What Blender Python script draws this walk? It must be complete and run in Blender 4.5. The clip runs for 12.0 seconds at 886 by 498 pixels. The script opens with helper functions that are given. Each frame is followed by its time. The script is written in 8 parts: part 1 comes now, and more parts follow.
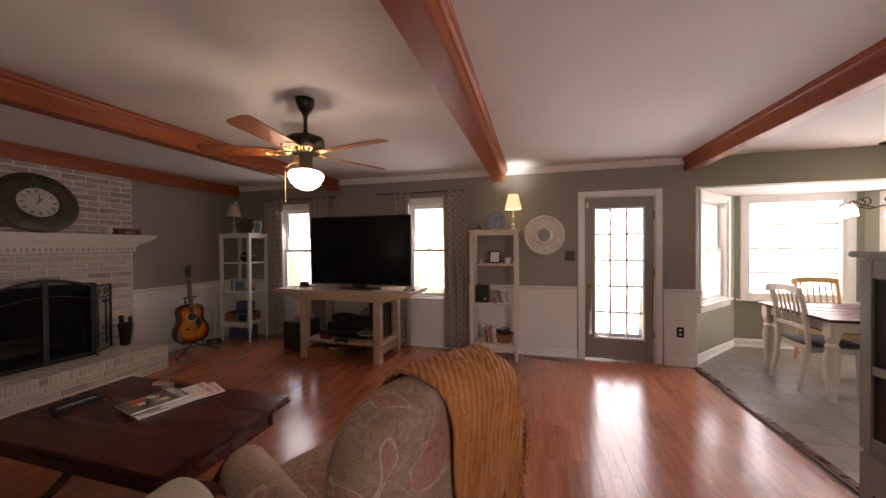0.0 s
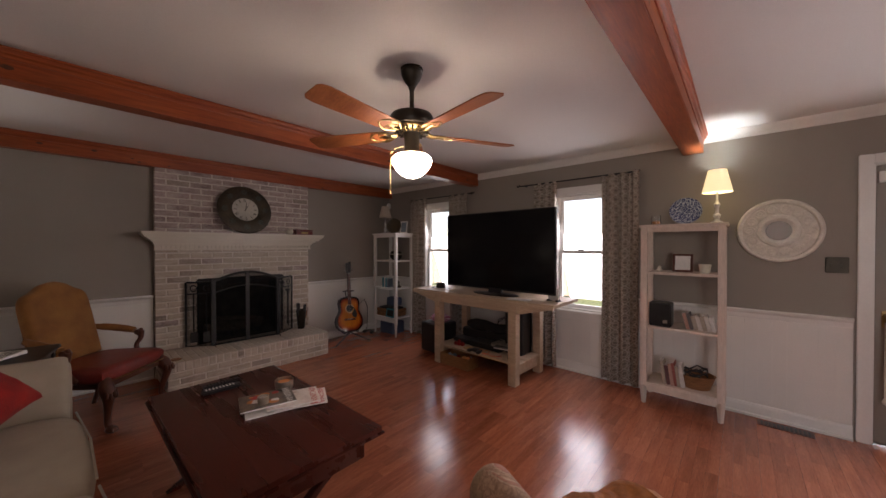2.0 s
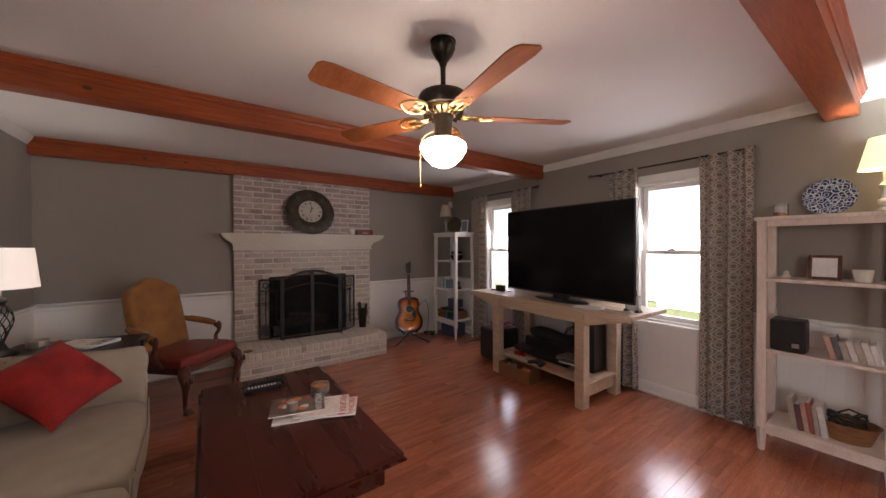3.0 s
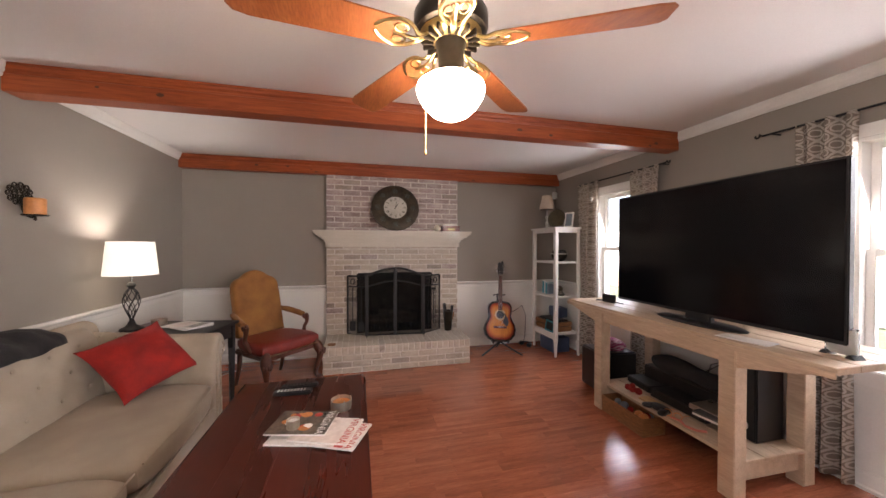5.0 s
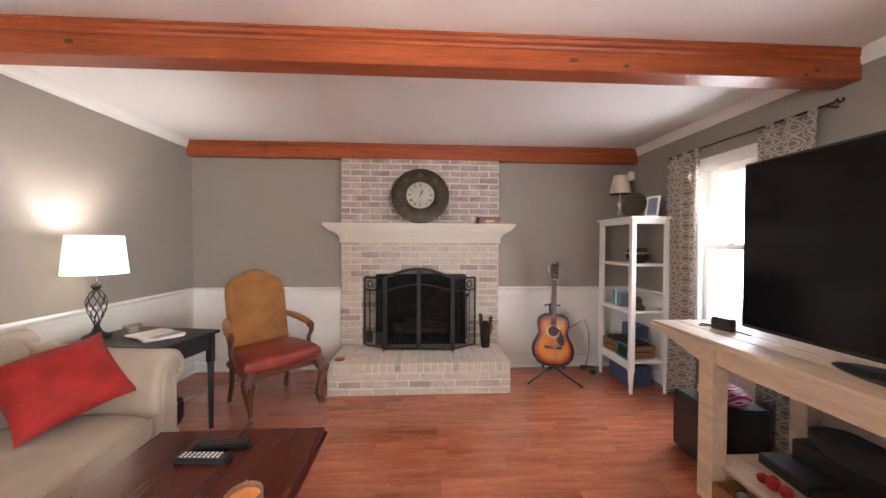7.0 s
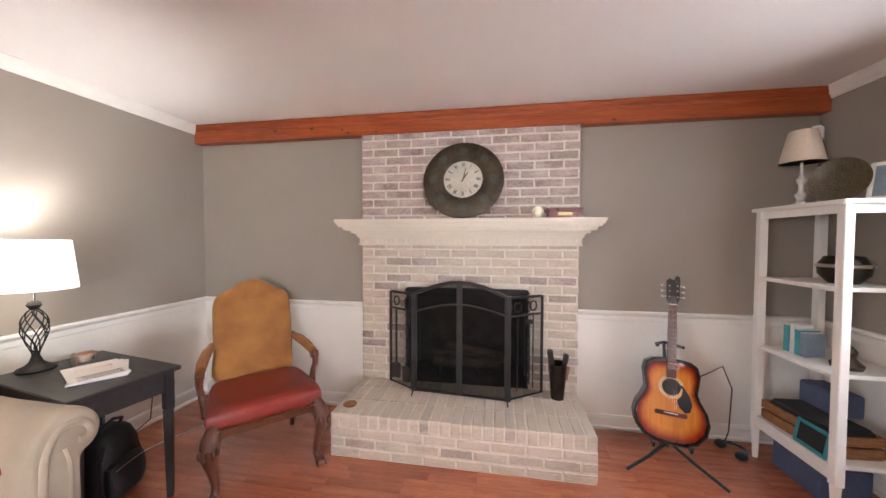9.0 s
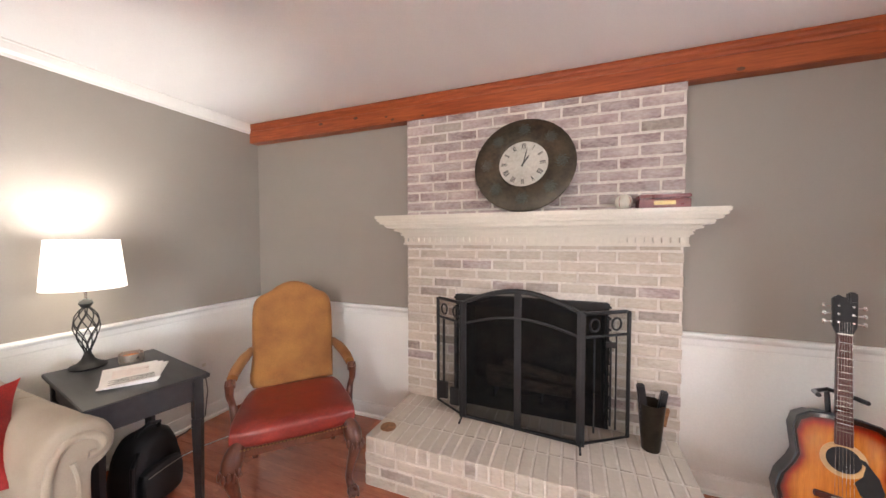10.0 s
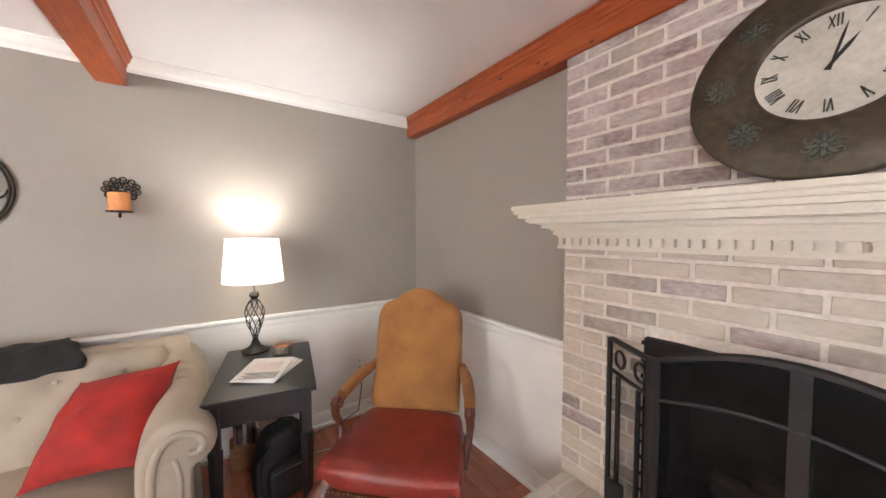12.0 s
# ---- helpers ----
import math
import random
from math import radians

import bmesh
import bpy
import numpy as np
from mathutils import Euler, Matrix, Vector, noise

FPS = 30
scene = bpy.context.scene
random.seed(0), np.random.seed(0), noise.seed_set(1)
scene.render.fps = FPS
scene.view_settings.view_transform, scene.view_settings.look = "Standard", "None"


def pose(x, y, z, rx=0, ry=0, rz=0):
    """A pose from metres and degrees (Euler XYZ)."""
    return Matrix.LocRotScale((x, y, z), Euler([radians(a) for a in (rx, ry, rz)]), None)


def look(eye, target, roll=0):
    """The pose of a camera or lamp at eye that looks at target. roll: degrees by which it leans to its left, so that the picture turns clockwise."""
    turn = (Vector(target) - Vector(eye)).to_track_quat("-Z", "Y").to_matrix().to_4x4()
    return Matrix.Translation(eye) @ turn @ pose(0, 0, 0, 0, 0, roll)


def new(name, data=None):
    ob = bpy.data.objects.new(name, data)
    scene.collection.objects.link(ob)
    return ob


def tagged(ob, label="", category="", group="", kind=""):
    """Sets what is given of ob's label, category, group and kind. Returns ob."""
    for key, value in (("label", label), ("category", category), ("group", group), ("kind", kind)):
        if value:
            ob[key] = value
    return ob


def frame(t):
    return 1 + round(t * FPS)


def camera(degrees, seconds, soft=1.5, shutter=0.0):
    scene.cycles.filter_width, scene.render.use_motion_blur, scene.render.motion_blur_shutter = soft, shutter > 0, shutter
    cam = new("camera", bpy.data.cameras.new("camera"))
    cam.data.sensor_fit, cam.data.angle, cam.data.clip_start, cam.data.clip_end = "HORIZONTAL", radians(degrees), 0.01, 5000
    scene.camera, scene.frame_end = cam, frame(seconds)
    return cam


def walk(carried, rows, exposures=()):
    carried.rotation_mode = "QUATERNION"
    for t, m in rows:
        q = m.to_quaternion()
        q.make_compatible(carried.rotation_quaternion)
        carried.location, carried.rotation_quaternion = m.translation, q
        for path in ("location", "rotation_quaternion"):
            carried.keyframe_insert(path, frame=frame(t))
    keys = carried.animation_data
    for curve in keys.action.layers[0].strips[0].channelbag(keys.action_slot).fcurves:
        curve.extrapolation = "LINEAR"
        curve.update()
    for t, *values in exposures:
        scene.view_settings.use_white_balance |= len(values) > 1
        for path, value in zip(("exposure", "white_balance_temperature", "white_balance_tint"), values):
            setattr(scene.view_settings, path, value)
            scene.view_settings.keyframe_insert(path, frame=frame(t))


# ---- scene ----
cam = camera(106.3, 12.0)
PATH = [
    (0, (0.421, 0.09, 1.448), (-0.108, 2.018, 1.426), -0.4),
    (0.5, (0.416, 0.257, 1.448), (-0.312, 2.12, 1.432), -0.3),
    (1, (0.414, 0.42, 1.448), (-0.54, 2.177, 1.434), -0.3),
    (1.5, (0.379, 0.587, 1.446), (-0.771, 2.223, 1.426), -0.1),
    (2, (0.315, 0.748, 1.446), (-1.019, 2.238, 1.427), -0.0),
    (2.5, (0.278, 0.914, 1.446), (-1.217, 2.242, 1.426), -0.1),
    (3, (0.261, 1.088, 1.445), (-1.37, 2.244, 1.425), -0.2),
    (5, (-0.009, 1.755, 1.412), (-1.95, 2.238, 1.392), 0.1),
    (5.5, (-0.162, 1.896, 1.398), (-2.138, 2.205, 1.376), 0.4),
    (6, (-0.333, 2.03, 1.394), (-2.322, 2.238, 1.363), 0.3),
    (6.5, (-0.54, 2.142, 1.394), (-2.534, 2.292, 1.363), 0.2),
    (8.5, (-1.533, 2.43, 1.444), (-3.527, 2.293, 1.378), 0.3),
    (9, (-1.78, 2.451, 1.451), (-3.753, 2.125, 1.389), 0.1),
    (9.5, (-2.0, 2.462, 1.453), (-3.925, 1.924, 1.38), -0.0),
    (10, (-2.2, 2.473, 1.449), (-4.063, 1.748, 1.38), -0.1),
    (10.5, (-2.377, 2.46, 1.45), (-4.128, 1.497, 1.369), -0.1),
    (11, (-2.558, 2.428, 1.445), (-4.148, 1.219, 1.382), 0.0),
    (11.5, (-2.764, 2.386, 1.447), (-4.157, 0.953, 1.371), 0.1),
    (12, (-2.98, 2.336, 1.468), (-4.117, 0.692, 1.377), -0.1),
]
EXPOSURES = [(0.0, 1.1, 7600, 25), (1.5, 1.0, 7200, 25), (2.5, 1.4, 6850, 24), (5.0, 2.5, 6800, 20), (6.5, 3.1, 6500, 17), (8.5, 3.35, 6400, 16), (9.5, 3.55, 6350, 15), (12.0, 3.45, 6300, 13)]
walk(cam, [(t, look(eye, target, roll)) for t, eye, target, roll in PATH], EXPOSURES)

# ---- light ----
world = bpy.data.worlds.new("sky")
world.use_nodes = True
scene.world = world
sky = world.node_tree.nodes.new("ShaderNodeTexSky")
sky.sky_type, sky.sun_disc = "NISHITA", False
sky.sun_elevation, sky.sun_rotation = radians(50), radians(150)
world.node_tree.links.new(sky.outputs[0], world.node_tree.nodes["Background"].inputs[0])
world.node_tree.nodes["Background"].inputs[1].default_value = 0.15
sun = new("sun", bpy.data.lights.new("sun", "SUN"))
sun.data.energy, sun.data.angle, sun.data.color = 5.0, radians(0.5), (1.0, 0.95, 0.88)
sun.matrix_world = look((0, 0, 30), (12, 22, 0))


def area_light(name, eye, target, width, height, watts, colour):
    ob = new(name, bpy.data.lights.new(name, "AREA"))
    ob.data.shape, ob.data.size, ob.data.size_y = "RECTANGLE", width, height
    ob.data.energy, ob.data.color = watts, colour
    ob.matrix_world = look(eye, target)
    return ob


def bulb(name, x, y, z, watts, colour, radius):
    ob = new(name, bpy.data.lights.new(name, "POINT"))
    ob.data.energy, ob.data.color, ob.data.shadow_soft_size = watts, colour, radius
    ob.location = (x, y, z)
    return ob


S_HALL = -1.845
DAY = (0.92, 0.96, 1.0)
area_light("skylight_window", (-3.27, 4.80, 1.40), (-3.27, 1.5, 0.0), 0.55, 1.35, 4.5, DAY)
area_light("skylight_window", (-1.05, 4.80, 1.40), (-1.05, 1.5, 0.0), 0.55, 1.35, 6.5, DAY)
area_light("skylight_door", (1.43, 4.80, 1.10), (1.43, 1.5, 0.5), 0.60, 1.70, 10, DAY)
area_light("skylight_bay", (3.80, 5.85, 1.42), (3.80, 1.5, 1.42), 1.24, 1.40, 16, DAY)
# fill lamp at the added far bay window, extra strong to brighten the west wall
area_light("skylight_bay", (5.20, 5.38, 1.36), (3.70, 4.06, 1.36), 0.80, 1.26, 24, DAY)
area_light("skylight_bay", (2.545, 5.295, 1.36), (4.045, 3.975, 1.36), 0.92, 1.36, 9, DAY)
# fill lamp in an added, unseen hall opening; brightens north wall and chair back
area_light("hall_fill_light", (2.4, S_HALL - 0.10, 1.5), (1.2, 3.0, 1.1), 1.35, 1.15, 16, DAY)
bulb("table_lamp_bulb", -3.18, -0.02, 1.268, 3.0, (1.0, 0.98, 0.94), 0.045)
bulb("shelf_lamp_bulb", 0.165, 4.42, 1.985, 6.0, (0.80, 0.97, 1.0), 0.03)
bulb("chandelier_bulb", 3.80, 4.45, 1.72, 4.5, (1.0, 0.88, 0.76), 0.03)

# ---- materials ----


def surf(name, a, b, rough=0.5, metal=0.0, scale=4.0, stretch=(1, 1, 1), fine=60.0, fine_amount=0.12, bump=0.1, bump_scale=80.0,
         vary=0.0, island=0.0, coat=0.0, sheen=0.0, rough_vary=0.08, spec=0.5):
    """Two colours mixed by broad noise, with fine grain, relief and a wear of the gloss."""
    m = bpy.data.materials.new(name)
    m.use_nodes = True
    n, k = m.node_tree.nodes, m.node_tree.links
    p = n["Principled BSDF"]
    tc = n.new("ShaderNodeTexCoord")
    mp = n.new("ShaderNodeMapping")
    mp.inputs["Scale"].default_value = stretch
    info = n.new("ShaderNodeObjectInfo")
    shift = n.new("ShaderNodeVectorMath")
    shift.operation = "SCALE"
    comb = n.new("ShaderNodeCombineXYZ")
    geo = n.new("ShaderNodeNewGeometry")
    rnd = n.new("ShaderNodeMath")
    rnd.operation = "ADD"
    k.new(info.outputs["Random"], rnd.inputs[0])
    k.new(geo.outputs["Random Per Island"], rnd.inputs[1]) if island else None
    if not island:
        rnd.inputs[1].default_value = 0.0
    for i in range(3):
        k.new(rnd.outputs[0], comb.inputs[i])
    k.new(comb.outputs[0], shift.inputs[0])
    shift.inputs["Scale"].default_value = 17.0
    add = n.new("ShaderNodeVectorMath")
    k.new(tc.outputs["Object"], add.inputs[0])
    k.new(shift.outputs[0], add.inputs[1])
    k.new(add.outputs[0], mp.inputs[0])
    big = n.new("ShaderNodeTexNoise")
    big.inputs["Scale"].default_value, big.inputs["Detail"].default_value = scale, 5
    k.new(mp.outputs[0], big.inputs["Vector"])
    ramp = n.new("ShaderNodeMapRange")
    ramp.inputs[1].default_value, ramp.inputs[2].default_value = 0.3, 0.7
    k.new(big.outputs[0], ramp.inputs[0])
    mix = n.new("ShaderNodeMix")
    mix.data_type = "RGBA"
    mix.inputs[6].default_value, mix.inputs[7].default_value = (*a, 1), (*b, 1)
    k.new(ramp.outputs[0], mix.inputs[0])
    small = n.new("ShaderNodeTexNoise")
    small.inputs["Scale"].default_value, small.inputs["Detail"].default_value = fine, 3
    k.new(mp.outputs[0], small.inputs["Vector"])
    tone = n.new("ShaderNodeMapRange")
    tone.inputs[1].default_value, tone.inputs[2].default_value = 0.25, 0.75
    tone.inputs[3].default_value, tone.inputs[4].default_value = 1 - fine_amount, 1 + fine_amount
    k.new(small.outputs[0], tone.inputs[0])
    hsv = n.new("ShaderNodeHueSaturation")
    k.new(mix.outputs[2], hsv.inputs["Color"])
    last = tone.outputs[0]
    for source, amount in ((info.outputs["Random"], vary), (geo.outputs["Random Per Island"], island)):
        if amount:
            r = n.new("ShaderNodeMapRange")
            r.inputs[3].default_value, r.inputs[4].default_value = 1 - amount, 1 + amount
            k.new(source, r.inputs[0])
            mul = n.new("ShaderNodeMath")
            mul.operation = "MULTIPLY"
            k.new(last, mul.inputs[0])
            k.new(r.outputs[0], mul.inputs[1])
            last = mul.outputs[0]
    k.new(last, hsv.inputs["Value"])
    k.new(hsv.outputs[0], p.inputs["Base Color"])
    rr = n.new("ShaderNodeMapRange")
    rr.inputs[3].default_value, rr.inputs[4].default_value = max(rough - rough_vary, 0.02), min(rough + rough_vary, 1)
    k.new(big.outputs[0], rr.inputs[0])
    k.new(rr.outputs[0], p.inputs["Roughness"])
    p.inputs["Metallic"].default_value = metal
    p.inputs["Coat Weight"].default_value = coat
    p.inputs["Sheen Weight"].default_value = sheen
    p.inputs["Specular IOR Level"].default_value = spec
    if bump:
        bn = n.new("ShaderNodeTexNoise")
        bn.inputs["Scale"].default_value, bn.inputs["Detail"].default_value = bump_scale, 4
        k.new(mp.outputs[0], bn.inputs["Vector"])
        bu = n.new("ShaderNodeBump")
        bu.inputs["Strength"].default_value, bu.inputs["Distance"].default_value = bump, 0.004
        k.new(bn.outputs[0], bu.inputs["Height"])
        k.new(bu.outputs[0], p.inputs["Normal"])
    return m


def glow(name, colour, strength):
    m = bpy.data.materials.new(name)
    m.use_nodes = True
    p = m.node_tree.nodes["Principled BSDF"]
    p.inputs["Base Color"].default_value = (0.78, 0.77, 0.74, 1)
    p.inputs["Emission Color"].default_value = (*colour, 1)
    p.inputs["Emission Strength"].default_value = strength
    p.inputs["Roughness"].default_value = 0.35
    return m


def clear(name, colour=(1, 1, 1), rough=0.0):
    m = bpy.data.materials.new(name)
    m.use_nodes = True
    p = m.node_tree.nodes["Principled BSDF"]
    p.inputs["Base Color"].default_value = (*colour, 1)
    p.inputs["Transmission Weight"].default_value = 1.0
    p.inputs["Roughness"].default_value = rough
    p.inputs["IOR"].default_value = 1.45
    return m


def mirror_glass(name):
    m = bpy.data.materials.new(name)
    m.use_nodes = True
    p = m.node_tree.nodes["Principled BSDF"]
    p.inputs["Base Color"].default_value = (0.9, 0.9, 0.9, 1)
    p.inputs["Metallic"].default_value, p.inputs["Roughness"].default_value = 1.0, 0.02
    return m


def floral(name):
    """Faded tapestry cloth: beige ground, dusty rose blooms, brown drawn outlines."""
    m = surf(name, (0.31, 0.195, 0.13), (0.40, 0.27, 0.185), 0.93, scale=8, fine=60, fine_amount=0.22, bump=0.3, bump_scale=260)
    n, k = m.node_tree.nodes, m.node_tree.links
    p = n["Principled BSDF"]
    col = p.inputs["Base Color"].links[0].from_socket
    tc = n.new("ShaderNodeTexCoord")

    def field(scale, detail, distort, offset):
        t = n.new("ShaderNodeTexNoise")
        mp = n.new("ShaderNodeMapping")
        mp.inputs["Location"].default_value = (offset, offset, offset)
        t.inputs["Scale"].default_value, t.inputs["Detail"].default_value, t.inputs["Distortion"].default_value = scale, detail, distort
        k.new(tc.outputs["Object"], mp.inputs[0])
        k.new(mp.outputs[0], t.inputs["Vector"])
        return t.outputs[0]

    def lay(mask, colour, amount):
        nonlocal col
        mul = n.new("ShaderNodeMath")
        mul.operation = "MULTIPLY"
        mul.inputs[1].default_value = amount
        k.new(mask, mul.inputs[0])
        mix = n.new("ShaderNodeMix")
        mix.data_type = "RGBA"
        k.new(mul.outputs[0], mix.inputs[0])
        k.new(col, mix.inputs[6])
        mix.inputs[7].default_value = (*colour, 1)
        col = mix.outputs[2]

    def step(value, lo, hi):
        mr = n.new("ShaderNodeMapRange")
        mr.inputs[1].default_value, mr.inputs[2].default_value = lo, hi
        k.new(value, mr.inputs[0])
        return mr.outputs[0]

    def contour(value, at, width):
        c = n.new("ShaderNodeMath")
        c.operation = "COMPARE"
        c.inputs[1].default_value, c.inputs[2].default_value = at, width
        k.new(value, c.inputs[0])
        return c.outputs[0]

    bloom, leaf, line = field(6.5, 1.0, 0.6, 3.1), field(9.0, 1.0, 1.2, 7.7), field(13.0, 1.5, 1.6, 1.3)
    lay(step(leaf, 0.55, 0.62), (0.22, 0.17, 0.10), 0.45)
    lay(step(bloom, 0.56, 0.66), (0.42, 0.17, 0.13), 0.7)
    lay(contour(bloom, 0.60, 0.012), (0.50, 0.38, 0.28), 0.8)
    lay(contour(line, 0.46, 0.020), (0.15, 0.09, 0.06), 0.40)
    lay(contour(line, 0.56, 0.016), (0.15, 0.09, 0.06), 0.32)
    lay(contour(leaf, 0.50, 0.014), (0.16, 0.095, 0.06), 0.38)
    k.new(col, p.inputs["Base Color"])
    return m


def limewash(m, colour, lo, hi, half_height, edge=0.5):
    """Thin lime paint brushed over brickwork: patches that run on from brick to brick, and smears along the bed joints."""
    n, k = m.node_tree.nodes, m.node_tree.links
    p = n["Principled BSDF"]
    col = p.inputs["Base Color"].links[0].from_socket
    geo, tc, sep = n.new("ShaderNodeNewGeometry"), n.new("ShaderNodeTexCoord"), n.new("ShaderNodeSeparateXYZ")
    mp = n.new("ShaderNodeMapping")
    mp.inputs["Scale"].default_value = (1.0, 1.0, 2.2)
    k.new(geo.outputs["Position"], mp.inputs[0])
    wide, small = n.new("ShaderNodeTexNoise"), n.new("ShaderNodeTexNoise")
    for t, scale, detail in ((wide, 5.0, 6), (small, 38.0, 4)):
        t.inputs["Scale"].default_value, t.inputs["Detail"].default_value = scale, detail
        k.new(mp.outputs[0], t.inputs["Vector"])
    k.new(tc.outputs["Object"], sep.inputs[0])

    def calc(op, a, b):
        c = n.new("ShaderNodeMath")
        c.operation = op
        for i, v in enumerate((a, b)):
            if isinstance(v, (int, float)):
                c.inputs[i].default_value = v
            else:
                k.new(v, c.inputs[i])
        return c.outputs[0]

    patch = n.new("ShaderNodeMapRange")
    patch.inputs[1].default_value, patch.inputs[2].default_value = 0.36, 0.64
    patch.inputs[3].default_value, patch.inputs[4].default_value = lo, hi
    k.new(calc("ADD", calc("MULTIPLY", wide.outputs[0], 0.6), calc("MULTIPLY", small.outputs[0], 0.4)), patch.inputs[0])
    rim = n.new("ShaderNodeMapRange")
    rim.inputs[1].default_value, rim.inputs[2].default_value, rim.inputs[4].default_value = 0.70, 1.05, edge
    k.new(calc("ADD", calc("MULTIPLY", calc("ABSOLUTE", sep.outputs["Z"], 0.0), 1 / half_height), calc("MULTIPLY", calc("SUBTRACT", small.outputs[0], 0.5), 1.1)), rim.inputs[0])
    mix = n.new("ShaderNodeMix")
    mix.data_type = "RGBA"
    k.new(calc("MAXIMUM", patch.outputs[0], rim.outputs[0]), mix.inputs[0])
    k.new(col, mix.inputs[6])
    mix.inputs[7].default_value = (*colour, 1)
    k.new(mix.outputs[2], p.inputs["Base Color"])
    return m


def let_light_through(m, colour, share):
    """Thin cloth: part of the light that falls on its back comes through."""
    n, k = m.node_tree.nodes, m.node_tree.links
    t, mix = n.new("ShaderNodeBsdfTranslucent"), n.new("ShaderNodeMixShader")
    t.inputs["Color"].default_value = (*colour, 1)
    mix.inputs[0].default_value = share
    k.new(n["Principled BSDF"].outputs[0], mix.inputs[1])
    k.new(t.outputs[0], mix.inputs[2])
    k.new(mix.outputs[0], n["Material Output"].inputs[0])
    return m


WALL = surf("taupe_wall_paint", (0.284, 0.248, 0.212), (0.299, 0.263, 0.225), 0.62, scale=1.2, fine=240, fine_amount=0.03, bump=0.12, bump_scale=260)
OLIVE = surf("olive_wall_paint", (0.27, 0.255, 0.19), (0.285, 0.27, 0.205), 0.62, scale=1.2, fine=240, fine_amount=0.03, bump=0.12, bump_scale=260)
CEIL = surf("ceiling_paint", (0.74, 0.715, 0.69), (0.77, 0.745, 0.72), 0.85, scale=0.8, fine=180, fine_amount=0.03, bump=0.25, bump_scale=140)
WHITE = surf("white_trim_paint", (0.74, 0.72, 0.68), (0.79, 0.77, 0.73), 0.38, scale=3, fine=90, fine_amount=0.03, bump=0.05, bump_scale=60)
WAINSCOT = surf("white_panel_paint", (0.72, 0.70, 0.655), (0.77, 0.75, 0.70), 0.45, scale=2, fine=90, fine_amount=0.03, bump=0.06, bump_scale=70)
BEAM = surf("stained_beam_wood", (0.25, 0.050, 0.014), (0.36, 0.085, 0.024), 0.42, scale=3.0, stretch=(9, 0.6, 9), fine=14, fine_amount=0.25, bump=0.12, bump_scale=20, spec=0.35)
KNOT = surf("wood_knot", (0.075, 0.020, 0.009), (0.12, 0.032, 0.013), 0.4, scale=30, bump=0)
PLANK = surf("laminate_floor", (0.285, 0.078, 0.037), (0.44, 0.142, 0.071), 0.2, scale=2.2, stretch=(9, 0.9, 9), fine=22, fine_amount=0.2, bump=0.03, bump_scale=30, vary=0.08, island=0.14, rough_vary=0.05, spec=0.8, coat=0.45)
PLANK.node_tree.nodes["Principled BSDF"].inputs["Coat Roughness"].default_value = 0.22
MORTAR = surf("whitewashed_mortar", (0.56, 0.50, 0.435), (0.66, 0.595, 0.525), 0.92, scale=12, fine=60, fine_amount=0.12, bump=0.7, bump_scale=90)
IRON = surf("black_wrought_iron", (0.008, 0.008, 0.008), (0.016, 0.015, 0.015), 0.5, metal=0.2, scale=12, fine=90, bump=0.2, bump_scale=60)
MESH = surf("fire_screen_mesh", (0.02, 0.02, 0.018), (0.03, 0.03, 0.028), 0.6, scale=20, fine=300, fine_amount=0.3, bump=0.3, bump_scale=300)
BLACKWOOD = surf("black_painted_wood", (0.012, 0.011, 0.012), (0.022, 0.02, 0.021), 0.36, scale=5, stretch=(6, 1, 6), fine=40, bump=0.08, bump_scale=40)
PLASTIC = surf("black_plastic", (0.010, 0.010, 0.011), (0.016, 0.016, 0.017), 0.35, scale=20, bump=0.05, bump_scale=200)
SCREEN = surf("dark_screen_glass", (0.004, 0.004, 0.005), (0.006, 0.006, 0.007), 0.14, scale=2, fine_amount=0.02, bump=0, rough_vary=0.02, spec=0.3)
PINE = surf("limed_pine", (0.43, 0.315, 0.215), (0.55, 0.42, 0.30), 0.5, scale=3, stretch=(0.7, 7, 7), fine=26, fine_amount=0.16, bump=0.1, bump_scale=30)
SHELFWOOD = surf("pale_whitewashed_wood", (0.62, 0.52, 0.44), (0.72, 0.62, 0.54), 0.5, scale=3, stretch=(6, 6, 0.8), fine=24, fine_amount=0.1, bump=0.08, bump_scale=30)
MAHOG = surf("dark_mahogany", (0.046, 0.008, 0.004), (0.070, 0.012, 0.006), 0.28, scale=2, stretch=(0.5, 5, 5), fine=25, fine_amount=0.12, bump=0.02, bump_scale=25, spec=0.4)
CARVED = surf("polished_carved_wood", (0.075, 0.022, 0.012), (0.13, 0.042, 0.022), 0.3, scale=8, stretch=(4, 4, 1), fine=35, fine_amount=0.25, bump=0.15, bump_scale=35, coat=0.3)
LINEN = surf("cream_linen", (0.345, 0.285, 0.215), (0.415, 0.352, 0.272), 0.92, scale=5, fine=350, fine_amount=0.08, bump=0.35, bump_scale=320, sheen=0.08)
RED = surf("red_velvet", (0.20, 0.004, 0.003), (0.36, 0.012, 0.005), 0.8, scale=9, fine=200, fine_amount=0.2, bump=0.5, bump_scale=150, sheen=0.02)
GOLD = surf("gold_velvet", (0.22, 0.082, 0.014), (0.33, 0.140, 0.030), 0.8, scale=7, fine=160, fine_amount=0.14, bump=0.3, bump_scale=160, sheen=0.12)
LEATHER = surf("red_leather", (0.165, 0.016, 0.011), (0.235, 0.028, 0.018), 0.36, scale=9, fine=60, fine_amount=0.18, bump=0.35, bump_scale=120)
FLORAL = floral("floral_upholstery")
